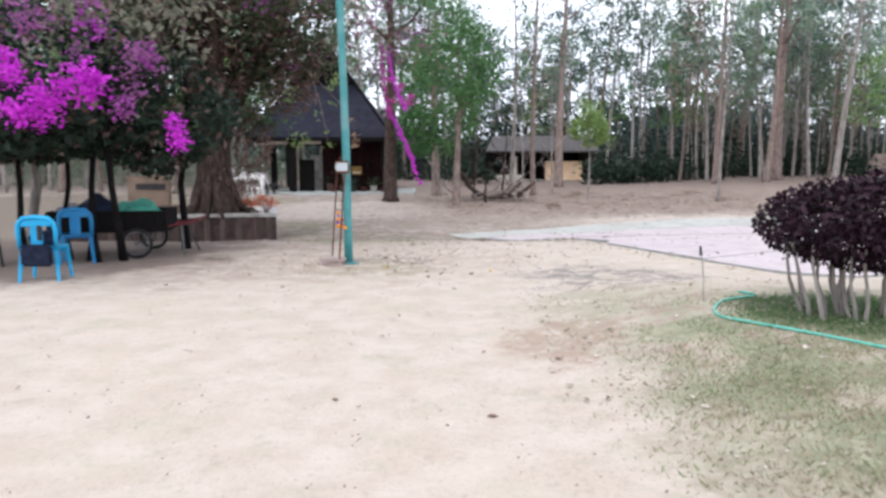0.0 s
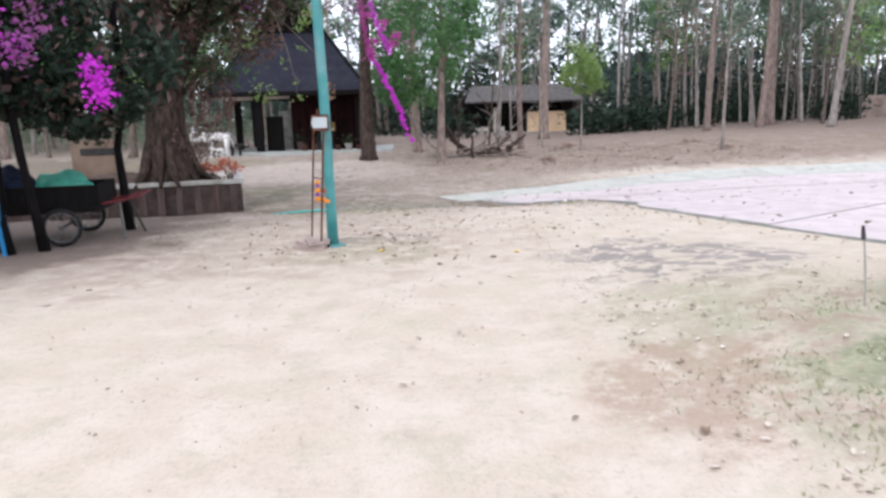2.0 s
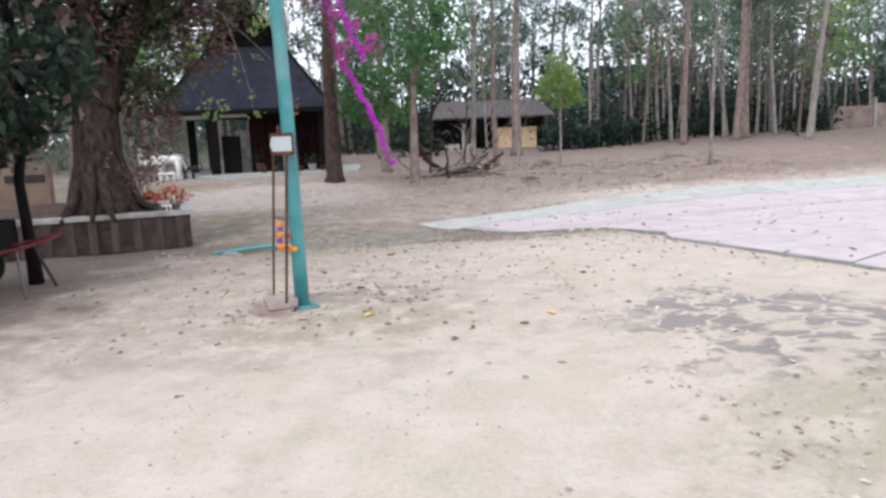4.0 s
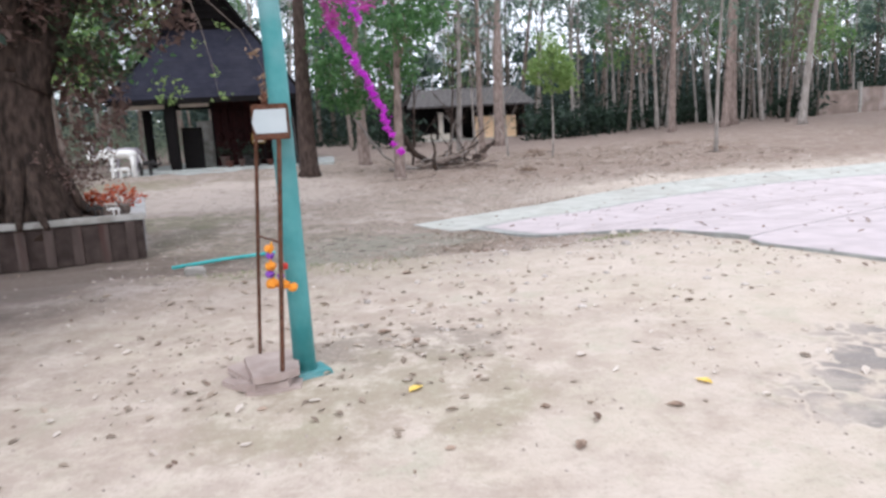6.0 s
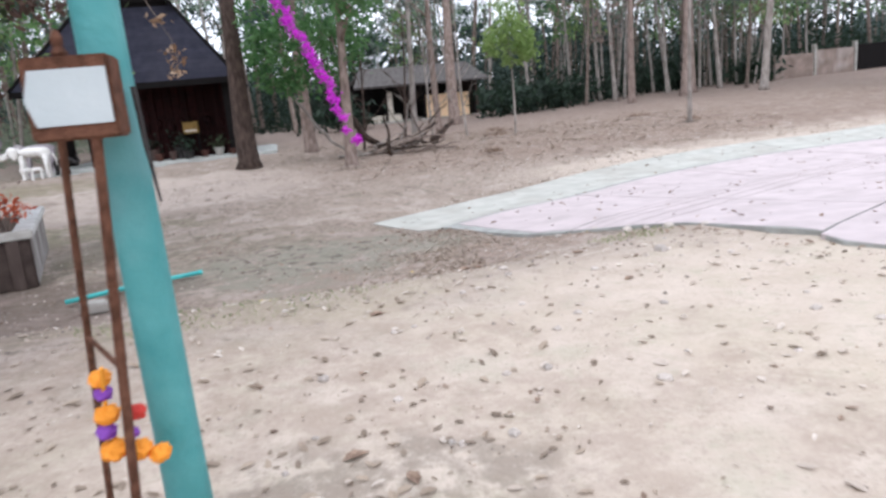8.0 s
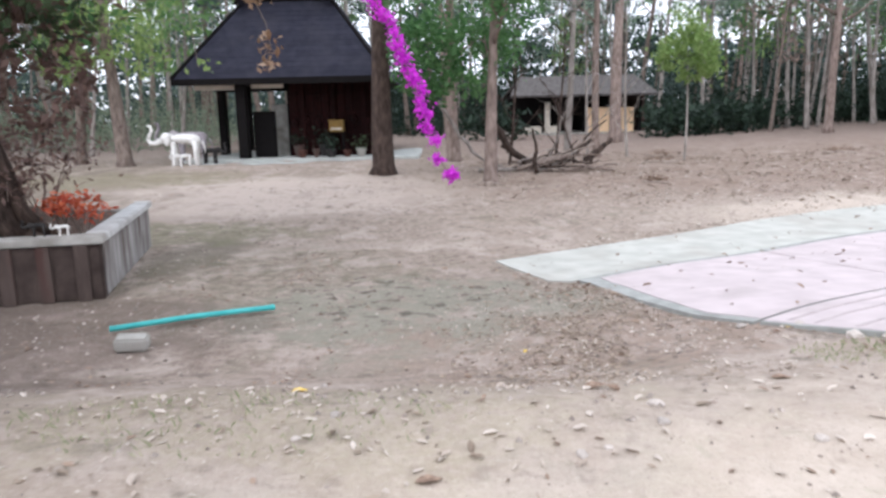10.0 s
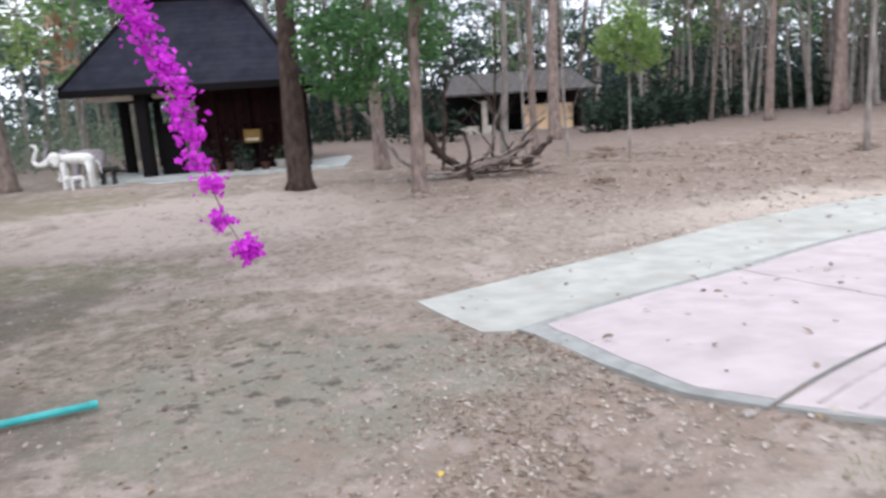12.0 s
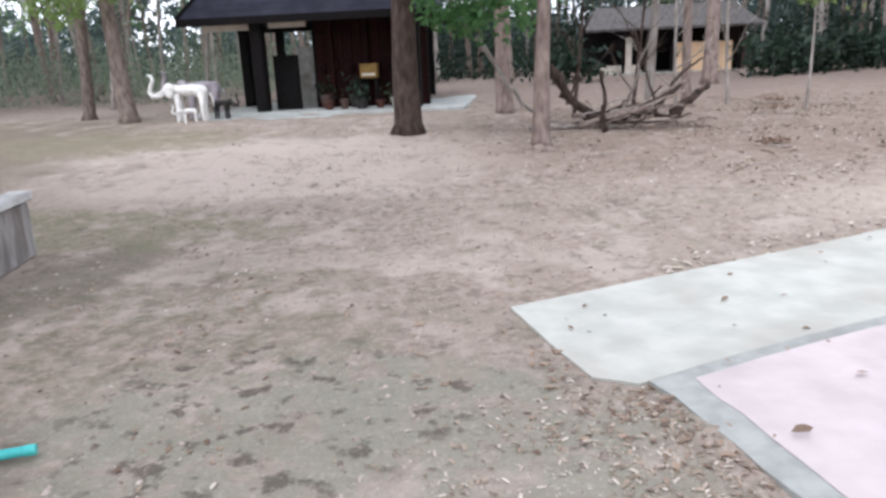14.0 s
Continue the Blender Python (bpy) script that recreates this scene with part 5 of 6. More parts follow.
def hanging_bough():
    """The long blossoming shoot that hangs over the lane."""
    nr = np.random.RandomState(14)
    pts = [Vector(p) for p in ((-0.47, 14.64, 1.15), (-0.53, 14.68, 1.25), (-0.6, 14.7, 1.45), (-0.68, 14.75, 1.68), (-0.8, 14.85, 2.0), (-0.98, 15.0, 2.35), (-1.2, 15.15, 2.75), (-1.3, 15.35, 3.3), (-1.38, 15.7, 4.2), (-2.0, 16.8, 5.3), (-3.4, 18.2, 6.3), (-4.8, 19.4, 6.6))]
    t = thing("bougainvillea_bough", (-0.47, 14.64, 1.15), "long hanging shoot covered in magenta bougainvillea blossom", "branch")
    o = pts[0].copy()
    part("stem", tube(bmesh.new(), [p - o for p in pts], [0.0015, 0.002, 0.0025, 0.003, 0.0035, 0.004, 0.006, 0.009, 0.014, 0.02, 0.03, 0.04], 6), M_BARK, t, smooth=True)
    c, s, high = [], [], []
    for a, b in zip(pts[:8], pts[1:9]):
        ln = (b - a).length
        k = max(2, round(ln / 0.05))
        for i in range(k):
            p = a.lerp(b, i / k)
            if p.z < 1.5 and (1.20 < p.z < 1.235 or 1.27 < p.z < 1.33 or 1.385 < p.z < 1.42):
                continue
            r = 0.012 + 0.009 * nr.rand() + 0.006 * sm(1.45, 1.7, p.z)
            q = nr.normal(0, r, (70, 3)) + np.array(p - o) + nr.normal(0, 0.014, 3)
            if p.z > 2.72:
                high.append(q[:30])
                continue
            c.append(q)
            s.append(nr.uniform(0.008, 0.0145, 70))
    c.append(nr.normal(0, 0.018, (150, 3)) + (0.0, 0, 0.02))
    s.append(nr.uniform(0.008, 0.0145, 150))
    ob = new("blossom", leaves_mesh("blossom", M_MAGENTA, np.concatenate(c), np.concatenate(s), nr, 0.85))
    ob.parent = t
    high = np.concatenate(high)
    ob = new("high_blossom", leaves_mesh("high_blossom", M_MAGENTA_RED, high, nr.uniform(0.012, 0.022, len(high)), nr, 0.85))
    ob.parent = t
    side = [Vector(p) - o for p in ((-0.83, 15.4, 2.75), (-0.98, 15.4, 3.1), (-1.1, 15.5, 3.45), (-1.25, 15.8, 4.1), (-1.8, 16.6, 5.1))]
    part("side_stem", tube(bmesh.new(), side, [0.002, 0.003, 0.005, 0.01, 0.02], 5), M_BARK, t)
    c3 = []
    for a, b in zip(side[:3], side[1:4]):
        for i in range(10):
            c3.append(nr.normal(0, 0.03, (16, 3)) + np.array(a.lerp(b, i / 10)))
    c3 = np.concatenate(c3)
    ob = new("side_blossom", leaves_mesh("side_blossom", M_MAGENTA, c3, nr.uniform(0.014, 0.026, len(c3)), nr, 0.85))
    ob.parent = t
    c4 = clumps(nr, [(-0.66, 0.16, 1.6), (-0.6, 0.2, 1.75), (-0.7, 0.2, 1.48), (-0.22, 0.36, 1.87), (-0.27, 0.36, 1.72), (-0.75, 0.5, 2.25), (-0.46, 0.5, 2.1)], 48, 0.055)
    ob = new("dull_blossom", leaves_mesh("dull_blossom", M_MAGENTA_RED, c4, nr.uniform(0.018, 0.032, len(c4)), nr, 0.85))
    ob.parent = t
    arch = [pts[8] - o, pts[8].lerp(pts[9], 0.5) - o, pts[9] - o, pts[9].lerp(pts[10], 0.5) - o, pts[10] - o, (-0.4, 1.2, 2.9), (-0.2, 1.6, 3.5), (-1.4, 1.5, 2.7), (-2.2, 2.4, 3.2)]
    for nm, m, per, sp in (("foliage", M_LEAF_OLIVE, 70, 0.32), ("dry_foliage", M_LEAF_DRY, 60, 0.34), ("arch_blossom", M_MAGENTA_RED, 12, 0.3)):
        q = clumps(nr, [tuple(p) for p in arch], per, sp)
        q = q[q[:, 2] > 2.05]
        ob = new(nm, leaves_mesh(nm, m, q, nr.uniform(0.03, 0.06, len(q)), nr, 0.5))
        ob.parent = t
    c2 = clumps(nr, [(-0.75, 0.8, 2.9), (-0.3, 0.8, 3.2), (-1.0, 1.0, 2.5), (-1.3, 1.6, 3.6), (-0.9, 1.2, 4.0)], 60, 0.14)
    ob = new("faded_blossom", leaves_mesh("faded_blossom", M_MAGENTA_DULL, c2, nr.uniform(0.02, 0.04, len(c2)), nr, 0.8))
    ob.parent = t


hanging_bough()


def dead_twig():
    nr = np.random.RandomState(44)
    t = thing("hanging_twig", (-2.25, 17.67, 1.94), "thin hanging twig with a bunch of dead brown leaves", "branch")
    part("twig", tube(bmesh.new(), [(0, 0, 0.1), (0.0, 0.0, 0.5), (-0.3, 0.2, 1.1), (-1.2, 0.5, 2.0), (-2.6, 0.8, 3.0), (-3.6, 0.9, 3.4)], [0.003, 0.004, 0.006, 0.012, 0.025, 0.04], 6), M_BARK, t, smooth=True)
    c = clumps(nr, [(0, 0, 0.12), (0.02, 0, 0.25), (-0.02, 0, 0.38), (-0.12, 0.1, 0.75)], 16, 0.05)
    ob = new("dead_leaves", leaves_mesh("dead_leaves", M_LEAF_DEAD, c, nr.uniform(0.03, 0.06, len(c)), nr, 0.45))
    ob.parent = t
    c = clumps(nr, [(-0.68, -0.07, 0.12), (-0.75, 0.0, 0.5), (-1.0, 0.2, 0.9), (-0.6, 0.3, 1.2)], 9, 0.07)
    ob = new("yellowing_leaves", leaves_mesh("yellowing_leaves", M_LEAF_YEL, c, nr.uniform(0.03, 0.06, len(c)), nr, 0.5))
    ob.parent = t
    c = clumps(nr, [(-0.23, -1.67, 1.5), (-0.15, -1.67, 1.62), (-0.3, -1.65, 1.4)], 20, 0.07)
    ob = new("yellow_bunch", leaves_mesh("yellow_bunch", M_LEAF_YEL, c, nr.uniform(0.03, 0.055, len(c)), nr, 0.5))
    ob.parent = t
    ob["kind"] = "stuff"
    part("high_twig", tube(bmesh.new(), [(-0.25, -1.66, 1.45), (-0.4, -1.3, 2.0), (-0.9, -0.4, 2.3), (-1.9, 0.65, 2.5)], [0.003, 0.005, 0.008, 0.012], 5), M_BARK, t)
    part("side_twig", tube(bmesh.new(), [(-0.68, -0.07, 0.1), (-0.75, 0.0, 0.6), (-0.9, 0.2, 1.2), (-1.2, 0.5, 2.0)], [0.003, 0.004, 0.006, 0.01], 5), M_BARK, t)


dead_twig()


# ---- teal pole and sign stand ----
def build_pole():
    t = thing("utility_pole", (-1.475, 10.62, -0.02), "slightly leaning teal painted concrete pole on a footing", "pole")
    pts = [(0, 0, 0.02), (-0.004, 0, 0.5), (-0.015, 0, 1.9), (-0.07, 0, 4.0), (-0.16, 0.02, 7.5)]
    part("shaft", tube(bmesh.new(), pts, [0.068, 0.064, 0.060, 0.054, 0.046], 18), M_TEAL, t, smooth=True)
    part("footing", boxed(-0.1, 0.15, -0.12, 0.1, -0.06, 0.05, 0.02, pose(0, 0, 0, 0, 3, 25)), M_TEAL, t, "paint-splashed concrete footing")
    part("strap", tube(bmesh.new(), [(0.055, -0.06, 1.55), (0.062, -0.065, 1.4), (0.075, -0.065, 1.25)], [0.008, 0.007, 0.003], 5), M_BLACKISH, t, "loose black strap")


build_pole()


def build_stand():
    t = thing("sign_stand", (-1.655, 10.6, 0.1), "rusty two-legged stand with a small faded sign box", "sign stand")
    a, b = (-0.1, 0.18, 0.0), (0.07, -0.22, 0.0)
    part("leg", tube(bmesh.new(), [a, (0.02, 0.05, 1.36)], 0.011, 8), M_RUST, t)
    part("leg", tube(bmesh.new(), [b, (0.17, -0.2, 1.36)], 0.013, 8), M_RUST, t)
    part("crossbar", tube(bmesh.new(), [(-0.03, 0.1, 0.75), (0.12, -0.21, 0.75)], 0.007, 6), M_RUST, t)
    s = part("sign_box", boxed(-0.065, 0.125, -0.02, 0.1, 1.31, 1.50, 0.006, pose(0.1, -0.2, 0, 0, 0, 0)), M_RUST, t, "rust-framed box")
    fr = bmesh.new()
    vs = [(-0.100, 0.0), (-0.082, 0.066), (0.082, 0.066), (0.082, -0.06), (-0.082, -0.06)]
    f = [fr.verts.new((x + 0.135, -0.224, z + 1.405)) for x, z in vs]
    g = [fr.verts.new((x + 0.135, -0.216, z + 1.405)) for x, z in vs]
    fr.faces.new(f)
    fr.faces.new(g[::-1])
    for i in range(5):
        fr.faces.new((f[i], f[(i + 1) % 5], g[(i + 1) % 5], g[i]))
    part("panel", fr, M_SIGN, s, "blank faded white panel")
    part("finial", lathe(bmesh.new(), [(0.012, 0), (0.02, 0.015), (0.012, 0.03), (0.015, 0.05), (0.004, 0.07)], 8, (0.1, -0.12, 1.50)), M_RUST, t)


build_stand()


def build_garland():
    nr = np.random.RandomState(6)
    t = thing("flower_garland", (-1.6, 10.5, 0.75), "orange, purple and yellow flower garland hanging on the stand", "garland")
    part("string", tube(bmesh.new(), [(0.02, -0.1, 0.1), (0.0, -0.06, 0.0), (0.0, -0.05, -0.1), (0.06, -0.08, -0.17)], 0.006, 5), M_ORANGE, t)
    for z, x, r, m in ((0.06, 0.0, 0.028, M_ORANGE), (0.02, 0.0, 0.024, M_PURPLE), (-0.04, 0.0, 0.032, M_ORANGE), (-0.045, 0.07, 0.025, M_RED), (-0.085, -0.01, 0.026, M_PURPLE), (-0.10, 0.05, 0.02, M_PURPLE), (-0.14, 0.0, 0.036, M_ORANGE), (-0.15, 0.06, 0.034, M_ORANGE), (-0.17, 0.11, 0.03, M_ORANGE)):
        bm = blob_ball(bmesh.new(), (0, 0, 0), (r, r, r * 0.8), 14)
        for v in bm.verts:
            v.co = v.co * (1 + 0.3 * noise.noise(v.co * 150)) + Vector((x, -0.06, z))
        part("flower", bm, m, t)


build_garland()


def plate_bm(sx, sy, h, seed):
    rng = random.Random(seed)
    bm = bmesh.new()
    pts = []
    for x, y in ((-1, -1), (0, -1.05), (1, -0.9), (1.05, 0.1), (0.95, 1), (-0.1, 1.03), (-1, 0.95), (-1.03, 0)):
        pts.append((x * sx / 2 + rng.uniform(-0.02, 0.02), y * sy / 2 + rng.uniform(-0.02, 0.02)))
    a = [bm.verts.new((x, y, 0)) for x, y in pts]
    b = [bm.verts.new((x * 0.985, y * 0.985, h)) for x, y in pts]
    bm.faces.new(a[::-1])
    bm.faces.new(b)
    for i in range(8):
        bm.faces.new((a[i], a[(i + 1) % 8], b[(i + 1) % 8], b[i]))
    return bm


for i, (x, y, z, sx, sy, rz, rx) in enumerate([(-1.66, 10.47, -0.025, 0.32, 0.28, 6, 0), (-1.78, 10.56, -0.012, 0.28, 0.30, 52, 2), (-1.70, 10.50, 0.018, 0.30, 0.30, -8, 1), (-1.76, 10.60, 0.036, 0.26, 0.28, 40, 3), (-1.655, 10.57, 0.064, 0.27, 0.44, 14, -1)]):
    ob = new("paving_slab", finish(plate_bm(sx, sy, 0.042, i), "paving_slab", M_PLATE))
    ob.matrix_basis = pose(x, y, z, rx, 0, rz)
    tagged(ob, "broken pinkish paving slab stacked under the stand", "paving slab", "stacked slabs")


# ---- teal pipe on the lane ----
def on_ground(x, y):
    return ground_z(x, y) + bumps(x, y)


def build_pipe():
    z = on_ground(-3, 17.3)
    t = thing("pipe", (-3.65, 16.95, z), "teal plastic pipe lying on the soil", "pipe")
    part("tube", tube(bmesh.new(), [(-0.1, -0.04, 0.04), (0.6, 0.28, 0.06), (1.3, 0.6, 0.05)], 0.028, 12), M_TEAL_DARK, t, smooth=True)
    part("end_collar", tube(bmesh.new(), [(1.27, 0.587, 0.05), (1.32, 0.609, 0.05)], 0.031, 12), M_TEAL_DARK, t)
    ob = new("concrete_block", finish(boxed(-0.14, 0.14, -0.1, 0.1, 0, 0.12, 0.02), "concrete_block", M_CONC))
    ob.matrix_basis = pose(-3.35, 16.5, on_ground(-3.35, 16.5) + 0.01, 3, 4, 15)
    tagged(ob, "small worn concrete block beside the pipe", "block")


build_pipe()


# ---- chairs ----
def plastic_chair(at, rz, material, label):
    t = thing("plastic_chair", at, label, "chair", "plastic chairs", rz=rz)
    for sx in (-1, 1):
        for sy in (-1, 1):
            part("leg", tube(bmesh.new(), [(sx * 0.24, sy * 0.24, 0), (sx * 0.2, sy * 0.2, 0.43)], [0.022, 0.03], 6), material, t)
    part("seat", boxed(-0.23, 0.23, -0.23, 0.23, 0.42, 0.455, 0.015), material, t)
    part("apron", boxed(-0.21, 0.21, -0.225, -0.2, 0.36, 0.419, 0.008), material, t)
    arch = [(-0.22, 0.21, 0.44), (-0.228, 0.23, 0.66), (-0.21, 0.245, 0.78), (-0.15, 0.252, 0.845), (0, 0.255, 0.862), (0.15, 0.252, 0.845), (0.21, 0.245, 0.78), (0.228, 0.23, 0.66), (0.22, 0.21, 0.44)]
    back = part("backrest", tube(bmesh.new(), arch, [0.026, 0.03, 0.032, 0.03, 0.028, 0.03, 0.032, 0.03, 0.026], 8), material, t, smooth=True)
    part("top_panel", boxed(-0.185, 0.185, 0.232, 0.256, 0.735, 0.835, 0.011), material, back)
    part("splat", boxed(-0.075, 0.075, 0.222, 0.244, 0.452, 0.734, 0.01), material, back)
    for sx in (-1, 1):
        part("seat_rim", tube(bmesh.new(), [(sx * 0.225, 0.22, 0.455), (sx * 0.24, 0, 0.46), (sx * 0.22, -0.22, 0.45)], 0.016, 6), material, t, smooth=True)
    return t


plastic_chair((-5.33, 9.1, 0), 190, M_BLUE_LIGHT, "light blue plastic chair with dark cloth hung over it")
plastic_chair((-5.78, 10.8, 0), 200, M_BLUE, "blue plastic chair with rounded back beside the cart")
plastic_chair((-7.0, 10.2, 0), 150, M_BLACKISH, "dark plastic chair in the shade of the thicket")


def cloth_bag():
    t = thing("cloth_bag", (-5.33, 9.1, 0.46), "dark blue cloth bundle on the light blue chair", "bag")
    bm = blob_ball(bmesh.new(), (0, 0, 0.1), (0.2, 0.18, 0.11), 14)
    for v in bm.verts:
        v.co += Vector((0, 0, 0.03 * noise.noise(v.co * 9)))
    part("bundle", bm, M_CLOTH_DARK, t, smooth=True)
    part("flap", boxed(-0.15, 0.27, -0.325, -0.262, -0.24, 0.05, 0.03), M_CLOTH_DARK, t)
    part("phone", boxed(0.1, 0.17, -0.335, -0.311, 0.1, 0.3, 0.01), M_BLACKISH, t, "small black pouch")


cloth_bag()


# ---- handcart ----
def build_cart():
    t = thing("handcart", (-5.3, 11.9, 0), "dark wooden handcart with bicycle wheels and red handle", "cart", rz=12)
    part("bed", boxed(-1.3, 0.55, -0.55, 0.6, 0.42, 0.5, 0.01), M_WOOD_BLACK, t)
    for y in (-0.55, 0.56):
        part("side_board", boxed(-1.3, 0.55, y, y + 0.04, 0.5, 0.78, 0.008), M_WOOD_BLACK, t)
    part("end_board", boxed(-1.3, -1.26, -0.505, 0.555, 0.5, 0.78, 0.008), M_WOOD_BLACK, t)
    part("front_board", boxed(0.51, 0.55, -0.505, 0.555, 0.5, 0.78, 0.008), M_WOOD_BLACK, t)
    part("axle", tube(bmesh.new(), [(0.1, -0.72, 0.25), (0.1, 0.74, 0.25)], 0.02, 8), M_STEEL, t)
    for y in (-0.68, 0.7):
        w = thing("wheel", (0.1, y, 0.25), "", "")
        w.parent = t
        for nm, R, r, m in (("tyre", 0.225, 0.027, M_RUBBER), ("rim", 0.195, 0.014, M_STEEL)):
            bm = bmesh.new()
            rings = []
            for k in range(28):
                a = 2 * math.pi * k / 28
                rings.append([bm.verts.new(((R + r * math.cos(b)) * math.cos(a), r * math.sin(b), (R + r * math.cos(b)) * math.sin(a))) for b in [2 * math.pi * q / 8 for q in range(8)]])
            for k in range(28):
                for q in range(8):
                    bm.faces.new((rings[k][q], rings[k][(q + 1) % 8], rings[(k + 1) % 28][(q + 1) % 8], rings[(k + 1) % 28][q]))
            part(nm, bm, m, w, smooth=True)
        part("hub", tube(bmesh.new(), [(0, -0.05, 0), (0, 0.05, 0)], 0.03, 10), M_STEEL, w)
        for k in range(10):
            a = 2 * math.pi * k / 10
            part("spoke", tube(bmesh.new(), [(0.02 * math.cos(a), 0, 0.02 * math.sin(a)), (0.19 * math.cos(a), 0, 0.19 * math.sin(a))], 0.004, 4), M_STEEL, w)
    for y in (-0.35, 0.35):
        part("handle_bar", tube(bmesh.new(), [(0.5, y, 0.5), (0.8, y, 0.54), (1.05, y, 0.6)], 0.02, 8), M_RED_PAINT, t)
    part("handle", tube(bmesh.new(), [(1.05, -0.42, 0.6), (1.05, 0.42, 0.6)], 0.018, 8), M_RED_PAINT, t, "red painted handle")
    part("prop_leg", tube(bmesh.new(), [(0.75, -0.3, 0.53), (0.78, -0.3, 0.0)], 0.018, 8), M_STEEL, t)
    part("prop_leg", tube(bmesh.new(), [(0.75, 0.3, 0.53), (0.95, 0.3, 0.0)], 0.018, 8), M_BLACKISH, t)


build_cart()


def heap(name, at, r, material, label, seed, category):
    rng = random.Random(seed)
    bm = blob_ball(bmesh.new(), (0, 0, r[2] * 0.6), r, 18)
    for v in bm.verts:
        v.co *= 1 + 0.25 * noise.noise(v.co * 5 + Vector((seed, 0, 0)))
        v.co.z = max(0, v.co.z)
    ob = new(name, finish(bm, name, material, True))
    ob.matrix_basis = pose(*at)
    return tagged(ob, label, category)


heap("tarpaulin", (-5.35, 12.0, 0.5), (0.42, 0.32, 0.27), M_CLOTH_GREEN, "crumpled green tarpaulin heaped on the cart", 1, "tarpaulin")
heap("bundle", (-5.95, 11.75, 0.5), (0.34, 0.3, 0.3), M_CLOTH_DARK, "dark cloth bundle on the cart", 2, "bundle")
heap("sack", (-6.35, 11.6, 0.5), (0.22, 0.25, 0.24), M_CLOTH_GREY, "pale grey sack on the cart", 3, "sack")


# ---- burgundy shrub ----
def build_shrub():
    rng, nr = random.Random(4), np.random.RandomState(4)
    zc = ground_z(3.75, 5.95)
    t = thing("burgundy_shrub", (3.75, 5.95, zc - 0.02), "clipped shrub with dark burgundy leaves on pale bare stems", "shrub")
    for i in range(26):
        x, y = rng.uniform(-0.62, 0.75), rng.uniform(-0.42, 0.42)
        pts = [Vector((x, y, -0.02))]
        for k in range(4):
            pts.append(pts[-1] + Vector((x * 0.08 + rng.uniform(-0.03, 0.03), rng.uniform(-0.03, 0.03), 0.17)))
        part("stem", tube(bmesh.new(), pts, [0.022, 0.018, 0.016, 0.013, 0.009], 6), M_BARK_PALE, t)
    c = np.concatenate([ell(91, 9000, (-0.05, 0, 0.82), (0.95, 0.75, 0.42)), ell(92, 6500, (0.35, 0, 0.95), (0.85, 0.7, 0.36)), ell(93, 3600, (0.05, -0.05, 0.62), (0.75, 0.6, 0.24))])
    ob = new("foliage", leaves_mesh("foliage", M_LEAF_BURG, c, nr.uniform(0.02, 0.045, len(c)), nr, 0.5))
    ob.parent = t


build_shrub()


def build_hose():
    way = [(3.05, 6.95), (3.12, 6.75), (2.95, 6.62), (2.68, 6.45), (2.48, 6.15), (2.42, 5.85), (2.55, 5.55), (2.78, 5.22), (2.98, 4.95), (3.15, 4.72), (3.5, 4.45), (4.4, 4.1), (5.5, 3.9)]
    dense = []
    for i in range(len(way) - 1):
        p0, p1, p2, p3 = [Vector((*way[min(max(k, 0), len(way) - 1)], 0)) for k in (i - 1, i, i + 1, i + 2)]
        for s in range(6):
            u = s / 6
            p = 0.5 * ((2 * p1) + (p2 - p0) * u + (2 * p0 - 5 * p1 + 4 * p2 - p3) * u * u + (3 * p1 - p0 - 3 * p2 + p3) * u ** 3)
            dense.append((p.x, p.y, on_ground(p.x, p.y) + 0.014))
    ob = new("garden_hose", finish(tube(bmesh.new(), dense, 0.013, 8), "garden_hose", M_HOSE, True))
    tagged(ob, "green garden hose curving over the grass", "hose")


build_hose()


def build_stake():
    t = thing("stake", (2.52, 6.5, on_ground(2.52, 6.5)), "thin pale stake with a black tap on top", "stake")
    part("rod", tube(bmesh.new(), [(0, 0, -0.05), (-0.02, 0, 0.25), (-0.05, 0, 0.48)], 0.0065, 6), M_CONC, t)
    part("tap", tube(bmesh.new(), [(-0.05, 0, 0.45), (-0.06, 0, 0.54)], [0.016, 0.01], 8), M_BLACKISH, t, "black tap head")


build_stake()


# ---- log pile ----
def crooked(rng, a, b, r, sag, jitter):
    """A bent branch from a to b, thinning and sagging on the way."""
    pts, rads = [], []
    for k in range(11):
        u = k / 10
        p = Vector(a).lerp(Vector(b), u)
        p.z -= sag * math.sin(math.pi * u)
        p.x = min(p.x, 0.8) + 0.72 * max(0.0, p.x - 0.8)
        if 0 < k < 10:
            p += Vector((rng.uniform(-jitter, jitter), rng.uniform(-jitter, jitter), rng.uniform(-jitter, jitter) * 0.7))
        p.z = max(p.z, ground_z(p.x, p.y) + r * 0.6)
        pts.append(p)
        rads.append(r * (1.1 - 0.65 * u) * rng.uniform(0.85, 1.15))
    return tube(bmesh.new(), pts, rads, 7, 0.12, rng)


